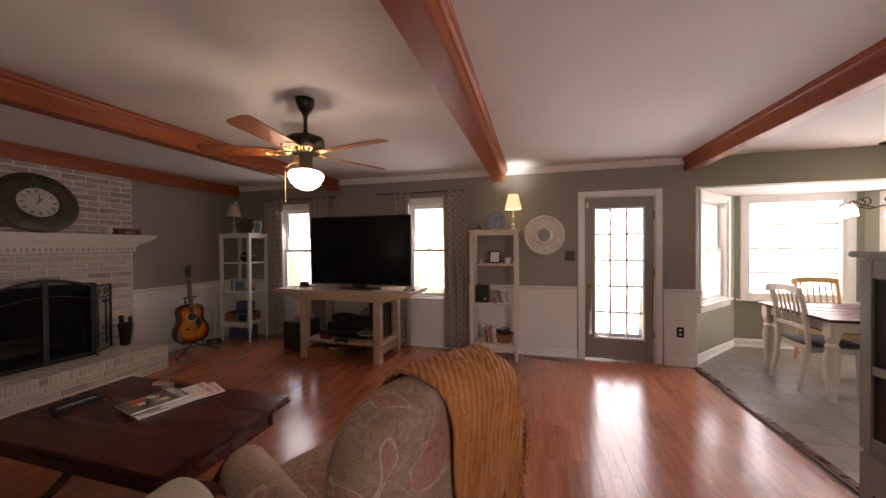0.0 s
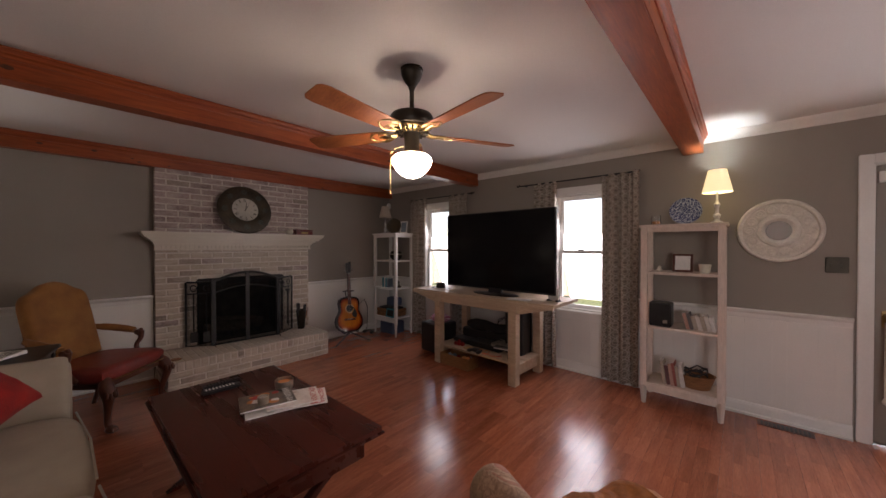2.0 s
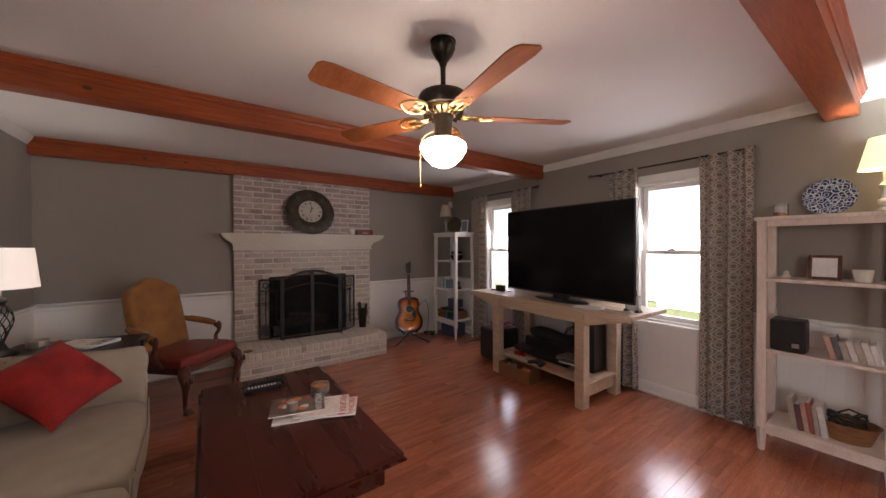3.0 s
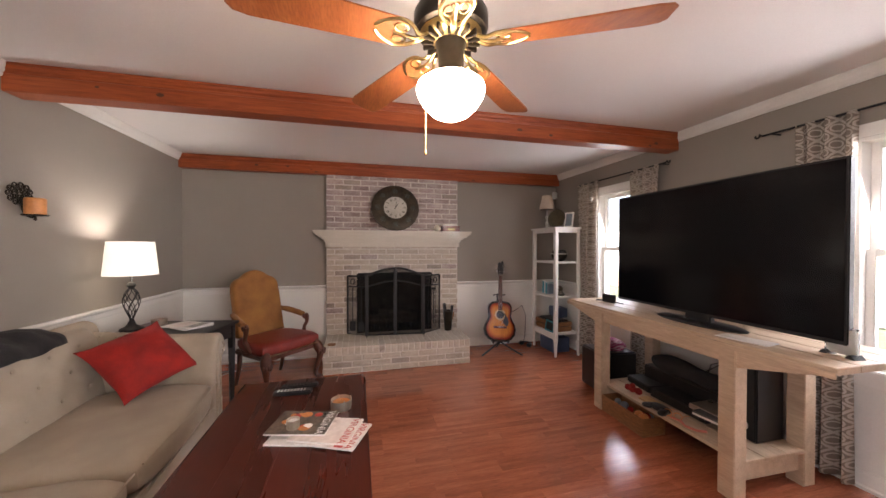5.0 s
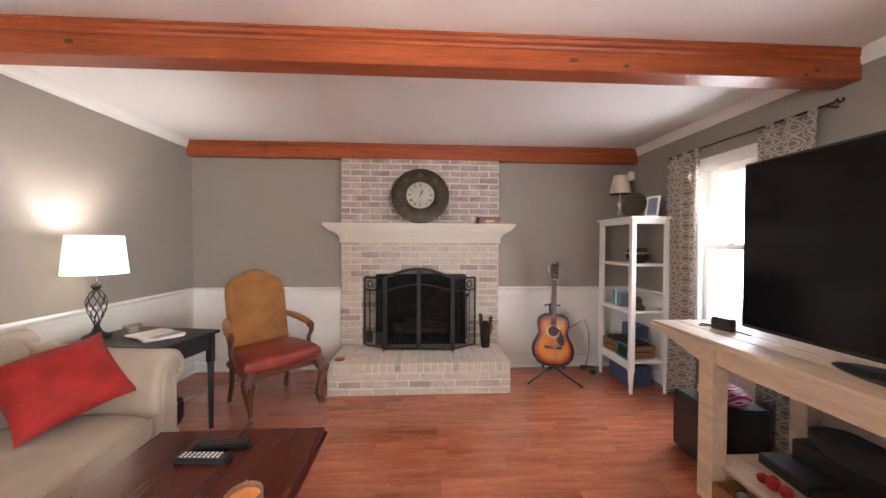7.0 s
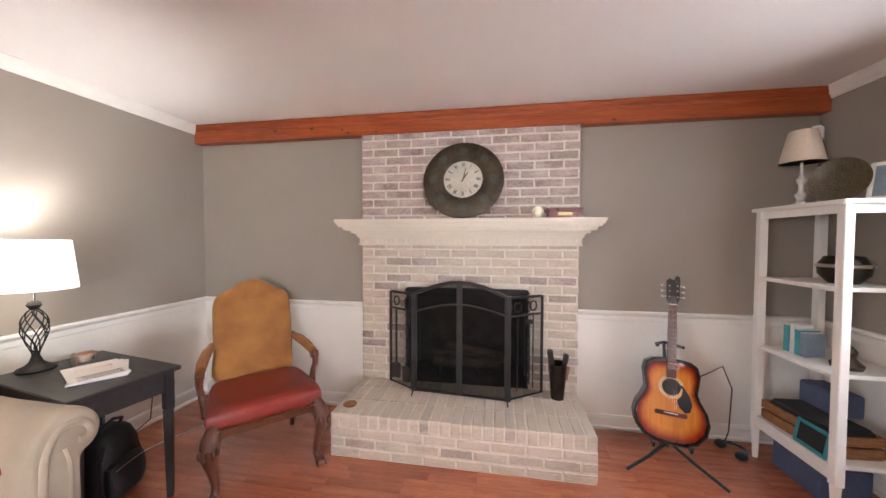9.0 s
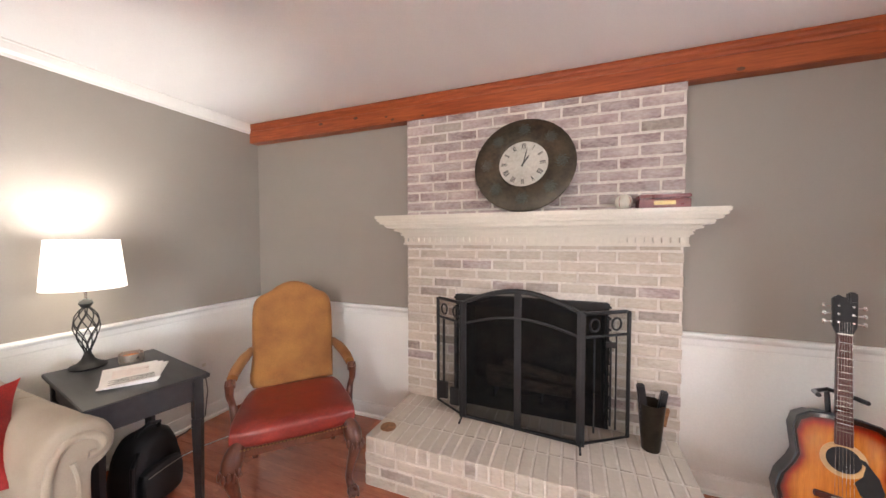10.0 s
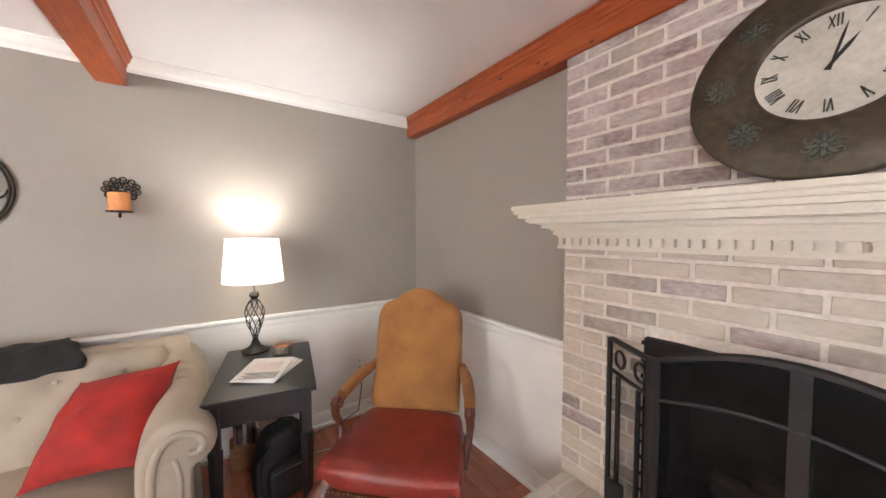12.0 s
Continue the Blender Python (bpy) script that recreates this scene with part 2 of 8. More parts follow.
THROW = surf("gold_knit_throw", (0.38, 0.122, 0.026), (0.52, 0.190, 0.049), 0.95, scale=7, fine=110, fine_amount=0.25, bump=0.5, bump_scale=110, sheen=0.1)


def ribbed(m, scale, depth, turn):
    """Knit ribs as relief across the cloth."""
    n, k = m.node_tree.nodes, m.node_tree.links
    p = n["Principled BSDF"]
    tc, mp, wave, bu = n.new("ShaderNodeTexCoord"), n.new("ShaderNodeMapping"), n.new("ShaderNodeTexWave"), n.new("ShaderNodeBump")
    mp.inputs["Rotation"].default_value = tuple(radians(a) for a in turn)
    wave.inputs["Scale"].default_value, wave.inputs["Distortion"].default_value, wave.inputs["Detail"].default_value = scale, 2.5, 2
    k.new(tc.outputs["Object"], mp.inputs[0])
    k.new(mp.outputs[0], wave.inputs["Vector"])
    bu.inputs["Strength"].default_value, bu.inputs["Distance"].default_value = 0.9, depth
    k.new(wave.outputs["Fac"], bu.inputs["Height"])
    k.new(p.inputs["Normal"].links[0].from_socket, bu.inputs["Normal"])
    k.new(bu.outputs[0], p.inputs["Normal"])


ribbed(THROW, 14.0, 0.006, (0, 0, 35))
DARKTHROW = surf("dark_fleece", (0.012, 0.011, 0.012), (0.024, 0.022, 0.022), 0.95, scale=12, fine=120, bump=0.5, bump_scale=120, sheen=0.03)
CHROME = surf("brushed_steel", (0.55, 0.54, 0.52), (0.65, 0.64, 0.62), 0.25, metal=1.0, scale=10, fine=80, bump=0.03)
BRASS = surf("aged_brass", (0.30, 0.21, 0.09), (0.42, 0.30, 0.13), 0.35, metal=1.0, scale=14, fine=60, bump=0.1)
BRONZE = surf("dark_bronze", (0.022, 0.017, 0.012), (0.045, 0.034, 0.022), 0.38, metal=0.7, scale=14, fine=50, bump=0.15, bump_scale=60)
BLADE = surf("fan_blade_veneer", (0.26, 0.075, 0.022), (0.36, 0.12, 0.04), 0.5, scale=3, stretch=(0.8, 8, 8), fine=24, fine_amount=0.2, bump=0.05, bump_scale=25, spec=0.3)
DOORPAINT = surf("taupe_door_paint", (0.25, 0.215, 0.18), (0.27, 0.235, 0.20), 0.45, scale=2, fine=120, fine_amount=0.03, bump=0.06, bump_scale=90)
PEWTER = surf("patina_metal", (0.034, 0.026, 0.016), (0.080, 0.060, 0.036), 0.45, metal=0.4, scale=8, fine=45, fine_amount=0.3, bump=0.3, bump_scale=50)
IVORY = surf("ivory_clock_face", (0.62, 0.58, 0.47), (0.70, 0.66, 0.55), 0.6, scale=8, fine=60, fine_amount=0.08, bump=0.05)
PAPER = surf("paper", (0.70, 0.68, 0.65), (0.78, 0.76, 0.73), 0.6, scale=18, fine=60, fine_amount=0.06, bump=0.05)
PANE = clear("window_glass")
SMOKE = clear("clear_glass", (0.95, 0.97, 0.96))
MIRROR = mirror_glass("mirror")
TILE = surf("grey_vinyl_tile", (0.16, 0.135, 0.112), (0.24, 0.205, 0.17), 0.38, scale=3, fine=30, fine_amount=0.2, bump=0.12, bump_scale=40, vary=0.1)
GROUT = surf("tile_joint", (0.17, 0.15, 0.13), (0.2, 0.18, 0.155), 0.8, scale=10)


# ---- building helpers ----


def box(bm, a, b, bevel=0.0, turn=None):
    made = bmesh.ops.create_cube(bm, size=1.0)["verts"]
    m = Matrix.Translation([(p + q) / 2 for p, q in zip(a, b)]) @ Matrix.Diagonal([*(abs(q - p) for p, q in zip(a, b)), 1])
    bmesh.ops.transform(bm, matrix=(turn or Matrix()) @ m, verts=made)
    if bevel:
        edges = list({e for v in made for e in v.link_edges})
        bmesh.ops.bevel(bm, geom=edges, offset=bevel, segments=2, affect="EDGES", clamp_overlap=True)


def rod(bm, p, q, r, r2=None, seg=12):
    p, q = Vector(p), Vector(q)
    m = Matrix.Translation((p + q) / 2) @ (q - p).to_track_quat("Z", "Y").to_matrix().to_4x4()
    bmesh.ops.create_cone(bm, cap_ends=True, segments=seg, radius1=r, radius2=r if r2 is None else r2, depth=(q - p).length, matrix=m)


def lathe(bm, profile, seg=24, turn=None, sx=1.0, sy=1.0):
    """Turned shape round z from (radius, height) pairs, bottom to top."""
    rings = []
    for r, z in profile:
        rings.append([bm.verts.new((sx * r * math.cos(2 * math.pi * i / seg), sy * r * math.sin(2 * math.pi * i / seg), z)) for i in range(seg)])
    for a, b in zip(rings, rings[1:]):
        for i in range(seg):
            bm.faces.new((a[i], a[(i + 1) % seg], b[(i + 1) % seg], b[i]))
    if profile[0][0] > 1e-4:
        bm.faces.new(rings[0][::-1])
    if profile[-1][0] > 1e-4:
        bm.faces.new(rings[-1])
    if turn is not None:
        bmesh.ops.transform(bm, matrix=turn, verts=[v for ring in rings for v in ring])


def tube(bm, points, r, seg=8, closed=False, r_end=None):
    """Round bar along points, its ring of corners carried on without twisting; r may be a list, one radius a point."""
    pts = [Vector(p) for p in points]
    rings, n = [], len(points)
    side = None
    for i, p in enumerate(pts):
        a = pts[i - 1] if (i or closed) else p
        b = pts[(i + 1) % n] if (i < n - 1 or closed) else p
        along = (b - a).normalized()
        if side is None:
            side = along.orthogonal().normalized()
        side = (side - along * side.dot(along)).normalized()
        over = along.cross(side)
        rad = r[i] if isinstance(r, (list, tuple)) else r if r_end is None else r + (r_end - r) * i / (n - 1)
        rings.append([bm.verts.new(p + rad * (math.cos(2 * math.pi * k / seg) * side + math.sin(2 * math.pi * k / seg) * over)) for k in range(seg)])
    pairs = list(zip(rings, rings[1:])) + ([(rings[-1], rings[0])] if closed else [])
    for a, b in pairs:
        for k in range(seg):
            bm.faces.new((a[k], a[(k + 1) % seg], b[(k + 1) % seg], b[k]))
    if not closed:
        bm.faces.new(rings[0][::-1])
        bm.faces.new(rings[-1])


def smooth_line(points, n=6):
    """Points on a soft curve through the given ones."""
    pts = [Vector(p) for p in points]
    pts = [2 * pts[0] - pts[1]] + pts + [2 * pts[-1] - pts[-2]]
    out = []
    for a, b, c, d in zip(pts, pts[1:], pts[2:], pts[3:]):
        for i in range(n):
            u = i / n
            out.append(0.5 * (2 * b + (c - a) * u + (2 * a - 5 * b + 4 * c - d) * u * u + (3 * b - a - 3 * c + d) * u ** 3))
    return out + [pts[-2]]


def padded(bm, outline, depth, rim, turn, steps=5, crown=0.0):
    """A padded slab: the outline in x and z, depth along y, its rim rolled round; crown swells both faces."""
    pts = [(p.x, p.z) for p in smooth_line([(x, 0, z) for x, z in outline + outline[:1]], 4)][:-1]
    n = len(pts)
    cx, cz = sum(p[0] for p in pts) / n, sum(p[1] for p in pts) / n
    reach = max(math.hypot(x - cx, z - cz) for x, z in pts)
    levels = []
    for k in range(steps + 1):
        q = math.pi / 2 * k / steps
        levels.append((rim * (1 - math.sin(q)), rim * (1 - math.cos(q))))
    inner = [(rim + reach * f, -crown * f) for f in (0.25, 0.5)]
    stack = [(i, y) for i, y in reversed(inner)] + levels + [(i, depth - y) for i, y in reversed(levels)] + [(i, depth - y) for i, y in inner]
    rings = []
    for inset, y in stack:
        ring = []
        for x, z in pts:
            d = math.hypot(x - cx, z - cz)
            f = max(0.02, 1 - inset / d)
            ring.append(bm.verts.new(turn @ Vector((cx + (x - cx) * f, y, cz + (z - cz) * f))))
        rings.append(ring)
    for a, b in zip(rings, rings[1:]):
        for i in range(n):
            bm.faces.new((a[i], a[(i + 1) % n], b[(i + 1) % n], b[i]))
    bm.faces.new(rings[0][::-1])
    bm.faces.new(rings[-1])


def prism(bm, outline, depth, turn=None, bevel=0.0):
    """Outline in x and z, pushed along y by depth."""
    a = [bm.verts.new((x, 0, z)) for x, z in outline]
    b = [bm.verts.new((x, depth, z)) for x, z in outline]
    n = len(a)
    faces = [bm.faces.new(a), bm.faces.new(b[::-1])]
    for i in range(n):
        faces.append(bm.faces.new((a[(i + 1) % n], a[i], b[i], b[(i + 1) % n])))
    bmesh.ops.recalc_face_normals(bm, faces=faces)
    if turn is not None:
        bmesh.ops.transform(bm, matrix=turn, verts=a + b)
    if bevel:
        rim = list({e for f in faces[:2] for e in f.edges})
        bmesh.ops.bevel(bm, geom=rim, offset=bevel, segments=2, affect="EDGES", clamp_overlap=True)


def cushion(bm, size, puff=0.35, cuts=8, turn=None, dents=(), dent=0.02):
    """Soft block, round at its edges; dents: (x, z) places of buttons pulled in on the -y face."""
    sx, sy, sz = size
    soft = bmesh.new()
    bmesh.ops.create_cube(soft, size=2.0)
    bmesh.ops.subdivide_edges(soft, edges=list(soft.edges), cuts=cuts, use_grid_fill=True)
    for v in soft.verts:
        x, y, z = v.co
        x, y, z = x * (1 - puff * 0.17 * (y ** 4 + z ** 4)), y * (1 - puff * 0.27 * (x ** 4 + z ** 4)), z * (1 - puff * 0.27 * (x ** 4 + y ** 4))
        q = Vector((x * sx / 2, y * sy / 2, z * sz / 2))
        if dents and y < -0.5:
            q.y += sum(dent * math.exp(-((q.x - dx) ** 2 + (q.z - dz) ** 2) / 0.0022) for dx, dz in dents)
        v.co = q
    if turn is not None:
        bmesh.ops.transform(soft, matrix=turn, verts=soft.verts)
    bmesh.ops.recalc_face_normals(soft, faces=soft.faces)
    me = bpy.data.meshes.new("soft_block")
    soft.to_mesh(me)
    soft.free()
    bm.from_mesh(me)
    bpy.data.meshes.remove(me)


def mesh_of(name, bm, smooth=False):
    bmesh.ops.recalc_face_normals(bm, faces=bm.faces)
    me = bpy.data.meshes.new(name)
    bm.to_mesh(me)
    bm.free()
    if smooth:
        for poly in me.polygons:
            poly.use_smooth = True
        me.set_sharp_from_angle(angle=radians(42))
    return me


def part(name, bm, material, parent=None, label="", smooth=True):
    """Links a bmesh as one mesh object under a thing or a part."""
    me = mesh_of(name, bm, smooth)
    me.materials.append(material)
    ob = new(name, me)
    if parent is not None:
        ob.parent = parent
    return tagged(ob, label)


def thing(name, label, category, m=None, group=""):
    ob = new(name)
    ob.matrix_basis = m or Matrix()
    ob.empty_display_size = 0.1
    return tagged(ob, label, category, group)


def structure(name, bm, material, label, category="", smooth=False):
    ob = part(name, bm, material, smooth=smooth)
    return tagged(ob, label, category or name.split("_")[0], kind="structure")


def solid(name, material, a, b, bevel=0.0, parent=None, label="", turn=None):
    bm = bmesh.new()
    box(bm, a, b, bevel, turn)
    return part(name, bm, material, parent, label)


def turned(name, material, profile, parent=None, label="", seg=24, turn=None):
    bm = bmesh.new()
    lathe(bm, profile, seg, turn)
    return part(name, bm, material, parent, label)


def bar(name, material, p, q, r, parent=None, label="", r2=None, seg=12):
    bm = bmesh.new()
    rod(bm, p, q, r, r2, seg)
    return part(name, bm, material, parent, label)


def wire(name, material, points, r, parent=None, label="", closed=False, seg=8, r_end=None):
    bm = bmesh.new()
    tube(bm, points, r, seg, closed, r_end)
    return part(name, bm, material, parent, label)


# ---- the setting ----
W, N, S, E = -4.47, 4.62, -0.245, 2.25
TOP = 2.455
BEAM_LOW = 2.298
RAIL = 0.90


def wall_x(name, material, y0, y1, x0, x1, z1, holes, label):
    """A wall along x between y0 and y1, with holes (x0, x1, z0, z1) through it."""
    bm = bmesh.new()
    cuts = sorted(holes)
    at = x0
    for hx0, hx1, hz0, hz1 in cuts:
        box(bm, (at, y0, 0), (hx0, y1, z1))
        if hz0 > 0:
            box(bm, (hx0, y0, 0), (hx1, y1, hz0))
        box(bm, (hx0, y0, hz1), (hx1, y1, z1))
        at = hx1
    box(bm, (at, y0, 0), (x1, y1, z1))
    return structure(name, bm, material, label, "wall")


WIN1, WIN2, DOOR = (-3.56, -2.98, 0.70, 2.05), (-1.34, -0.76, 0.70, 2.05), (1.03, 1.83, 0.0, 2.04)
wall_x("wall_north", WALL, N, N + 0.16, W - 0.16, E, TOP, [WIN1, WIN2, DOOR], "taupe painted wall with two windows and a glazed door")
bm = bmesh.new()
box(bm, (W - 0.16, S - 0.16, 0), (W, 1.72, TOP))
box(bm, (W - 0.16, 2.68, 0), (W, N, TOP))
box(bm, (W - 0.16, 1.72, 1.06), (W, 2.68, TOP))
structure("wall_west", bm, WALL, "taupe painted wall behind the fireplace", "wall")
bm = bmesh.new()
box(bm, (W, S - 0.16, 0), (-0.45, S, TOP))
structure("wall_south", bm, WALL, "taupe painted wall behind the sofa", "wall")
bm = bmesh.new()
# the gap from x 1.7 to 3.1 is added, out of view, for the fill lamp
for x0, x1, z0, z1 in ((-0.45, 1.7, 0, TOP), (3.1, 6.0, 0, TOP), (1.7, 3.1, 0, 0.9), (1.7, 3.1, 2.1, TOP)):
    box(bm, (x0, S - 1.76, z0), (x1, S - 1.6, z1))
box(bm, (-0.61, S - 1.6, 0), (-0.45, S - 0.16, TOP))
box(bm, (6.0, S - 1.76, 0), (6.16, 5.84, TOP))
structure("wall_back", bm, WALL, "plain taupe wall closing the hall and kitchen, with an added unseen opening", "wall")
bm = bmesh.new()
box(bm, (W - 0.3, S - 1.8, TOP), (6.2, N + 0.16, TOP + 0.2))
structure("ceiling", bm, CEIL, "white painted ceiling with fine texture", "ceiling")

# subfloor under planks and tiles
bm = bmesh.new()
box(bm, (W - 0.2, S - 1.8, -0.2), (6.2, 6.0, -0.012))
structure("subfloor", bm, GROUT, "dark base under the floor boards", "floor")


def crown(bm, p, q, inward, h=0.075, d=0.055):
    """A stepped crown moulding from p to q just under the ceiling."""
    p, q, inward = Vector(p), Vector(q), Vector(inward)
    prof = [(0, 0), (0.008, 0), (0.014, 0.016), (0.03, 0.03), (0.045, 0.052), (0.05, 0.062), (d, 0.066), (d, h), (0, h)]
    for a, b in ((p, q),):
        ra = [bm.verts.new(a + inward * u + Vector((0, 0, v - h))) for u, v in prof]
        rb = [bm.verts.new(b + inward * u + Vector((0, 0, v - h))) for u, v in prof]
        n = len(ra)
        for i in range(n):
            bm.faces.new((ra[i], ra[(i + 1) % n], rb[(i + 1) % n], rb[i]))
        bm.faces.new(ra)
        bm.faces.new(rb[::-1])


def rail_profile(bm, p, q, inward, z, prof):
    p, q, inward = Vector(p), Vector(q), Vector(inward)
    ra = [bm.verts.new(p + inward * u + Vector((0, 0, z + v))) for u, v in prof]
    rb = [bm.verts.new(q + inward * u + Vector((0, 0, z + v))) for u, v in prof]
    n = len(ra)
    for i in range(n):
        bm.faces.new((ra[i], ra[(i + 1) % n], rb[(i + 1) % n], rb[i]))
    bm.faces.new(ra)
    bm.faces.new(rb[::-1])


CHAIR_RAIL = [(0, -0.075), (0.006, -0.075), (0.010, -0.06), (0.012, -0.03), (0.022, -0.018), (0.034, -0.012), (0.036, 0.0), (0.030, 0.008), (0, 0.008)]
SKIRT = [(0, 0), (0.028, 0), (0.028, 0.018), (0.016, 0.026), (0.014, 0.085), (0.008, 0.105), (0, 0.108)]

for name, p, q, d in (
    ("crown_north", (W, N, TOP), (E, N, TOP), (0, -1, 0)),
    ("crown_south", (W, S, TOP), (-0.45, S, TOP), (0, 1, 0)),
):
    bm = bmesh.new()
    crown(bm, p, q, d)
    structure(name, bm, WHITE, "white crown moulding under the ceiling", "trim")
NORTH_RUNS = [(W, WIN1[0] - 0.08), (WIN1[1] + 0.08, WIN2[0] - 0.08), (WIN2[1] + 0.08, DOOR[0] - 0.085), (DOOR[1] + 0.085, E)]
for x0, x1 in NORTH_RUNS:
    bm = bmesh.new()
    rail_profile(bm, (x0, N, 0), (x1, N, 0), (0, -1, 0), RAIL, CHAIR_RAIL)
    structure("chair_rail", bm, WHITE, "white moulded chair rail", "trim")
for x0, x1 in [(W, DOOR[0] - 0.085), (DOOR[1] + 0.085, E)]:
    bm = bmesh.new()
    rail_profile(bm, (x0, N - 0.01, 0), (x1, N - 0.01, 0), (0, -1, 0), 0, SKIRT)
    structure("baseboard", bm, WHITE, "white moulded baseboard", "trim")
for y0, y1 in ((S, 1.335), (3.055, N)):
    bm = bmesh.new()
    rail_profile(bm, (W, y0, 0), (W, y1, 0), (1, 0, 0), RAIL, CHAIR_RAIL)
    structure("chair_rail", bm, WHITE, "white moulded chair rail", "trim")
    bm = bmesh.new()
    rail_profile(bm, (W + 0.008, y0, 0), (W + 0.008, y1, 0), (1, 0, 0), 0, SKIRT)
    structure("baseboard", bm, WHITE, "white moulded baseboard", "trim")
    bm = bmesh.new()
    box(bm, (W, y0, 0.0), (W + 0.008, y1, RAIL - 0.07))
    structure("wainscot_west", bm, WAINSCOT, "smooth white wainscot panel below the chair rail", "wall panel")
bm = bmesh.new()
rail_profile(bm, (W, S, 0), (-0.45, S, 0), (0, 1, 0), RAIL, CHAIR_RAIL)
structure("chair_rail", bm, WHITE, "white moulded chair rail", "trim")
bm = bmesh.new()
rail_profile(bm, (W, S + 0.008, 0), (-0.45, S + 0.008, 0), (0, 1, 0), 0, SKIRT)
structure("baseboard", bm, WHITE, "white moulded baseboard", "trim")
bm = bmesh.new()
box(bm, (W, S, 0.0), (-0.45, S + 0.008, RAIL - 0.07))
structure("wainscot_south", bm, WAINSCOT, "smooth white wainscot panel below the chair rail", "wall panel")


def beadboard(x0, x1, z1):
    bm = bmesh.new()
    n = max(1, round((x1 - x0) / 0.085))
    step = (x1 - x0) / n
    for i in range(n):
        a = x0 + i * step
        box(bm, (a + 0.0002, N - 0.010, 0.0), (a + step - 0.0002, N, z1), 0.0)
    structure("wainscot_north", bm, WAINSCOT, "white beadboard wainscot below the chair rail", "wall panel")


for x0, x1 in NORTH_RUNS:
    beadboard(x0, x1, RAIL - 0.07)
beadboard(WIN1[0] - 0.08, WIN1[1] + 0.08, 0.60)
beadboard(WIN2[0] - 0.08, WIN2[1] + 0.08, 0.60)


def beam(name, x0, x1, sides, label):
    """A boxed ceiling beam along y with a stepped moulding at its upper edges."""
    bm = bmesh.new()
    box(bm, (x0, S, BEAM_LOW), (x1, N, TOP - 0.002), 0.004)
    for x, s in sides:
        prof = [(0, -0.055), (0.006, -0.055), (0.010, -0.04), (0.022, -0.03), (0.026, -0.014), (0.034, -0.010), (0.034, 0.0), (0, 0.0)]
        rail_profile(bm, (x, S, 0), (x, N, 0), (s, 0, 0), TOP - 0.003, prof)
    ob = structure(name, bm, BEAM, label, "beam")
    rng = random.Random(round(x0 * 10))
    bm = bmesh.new()
    for _ in range(6):
        y, z = rng.uniform(S + 0.2, N - 0.2), rng.uniform(2.315, 2.385)
        for x, s in sides:
            lathe(bm, [(rng.uniform(0.008, 0.016), 0), (0.004, 0.0006)], 10, Matrix.Translation((x, y, z)) @ pose(0, 0, 0, 0, 90 * s, 0) @ Matrix.Diagonal((0.8, 1.5, 1, 1)))
    k = part("knot", bm, KNOT, ob)
    k["kind"] = "stuff"


beam("beam_wall", W, -4.385, [(-4.385, 1)], "red-brown stained wooden beam along the fireplace wall")
beam("beam_fan", -2.605, -2.475, [(-2.605, -1), (-2.475, 1)], "red-brown stained boxed ceiling beam with moulded edges")
beam("beam_middle", -0.095, 0.060, [(-0.095, -1), (0.060, 1)], "red-brown stained boxed ceiling beam with moulded edges")
beam("beam_dining", 2.125, 2.245, [(2.125, -1), (2.245, 1)], "red-brown stained ceiling beam between living and dining area")


def frame_bars(bm, x0, x1, z0, z1, y0, y1, w, bevel=0.004):
    box(bm, (x0, y0, z0), (x0 + w, y1, z1), bevel)
    box(bm, (x1 - w, y0, z0), (x1, y1, z1), bevel)
    box(bm, (x0 + w, y0, z0), (x1 - w, y1, z0 + w), bevel)
    box(bm, (x0 + w, y0, z1 - w), (x1 - w, y1, z1), bevel)


def sash_window(name, x0, x1, z0, z1, m, label):
    """A double-hung window in an opening of a wall whose room face is y = 0 and which goes back to 0.16."""
    win = tagged(thing(name, label, "window", m), kind="structure")
    bm = bmesh.new()
    c = 0.075
    box(bm, (x0 - c, -0.018, z0 - 0.02), (x0, 0.0, z1 + c), 0.004)
    box(bm, (x1, -0.018, z0 - 0.02), (x1 + c, 0.0, z1 + c), 0.004)
    box(bm, (x0, -0.018, z1), (x1, 0.0, z1 + c), 0.004)
    part("casing", bm, WHITE, win)
    bm = bmesh.new()
    box(bm, (x0 - c - 0.02, -0.05, z0 - 0.025), (x1 + c + 0.02, 0.05, z0 + 0.002), 0.006)
    box(bm, (x0 - c, -0.016, z0 - 0.10), (x1 + c, 0.0, z0 - 0.027), 0.004)
    part("window_sill", bm, WHITE, win)
    bm = bmesh.new()
    frame_bars(bm, x0, x1, z0, z1, 0.0, 0.16, 0.022, 0.002)
    part("window_frame", bm, WHITE, win)
    mid = (z0 + z1) / 2
    for a, b, y in ((z0 + 0.022, mid + 0.02, 0.05), (mid - 0.02, z1 - 0.022, 0.088)):
        bm = bmesh.new()
        frame_bars(bm, x0 + 0.022, x1 - 0.022, a, b, y, y + 0.034, 0.042)
        sash = part("sash", bm, WHITE, win)
        p = solid("pane", PANE, (x0 + 0.064, y + 0.015, a + 0.042), (x1 - 0.064, y + 0.019, b - 0.042), 0, sash)
        p.visible_shadow = False
    bm = bmesh.new()
    box(bm, (-0.03 + (x0 + x1) / 2, 0.035, mid + 0.018), (0.03 + (x0 + x1) / 2, 0.06, mid + 0.034), 0.004)
    part("latch", bm, CHROME, win)
    return win


place = Matrix.Translation((0, N, 0))
sash_window("window_1", *WIN1, place, "white double-hung window between patterned curtains")
sash_window("window_2", *WIN2, place, "white double-hung window between patterned curtains")


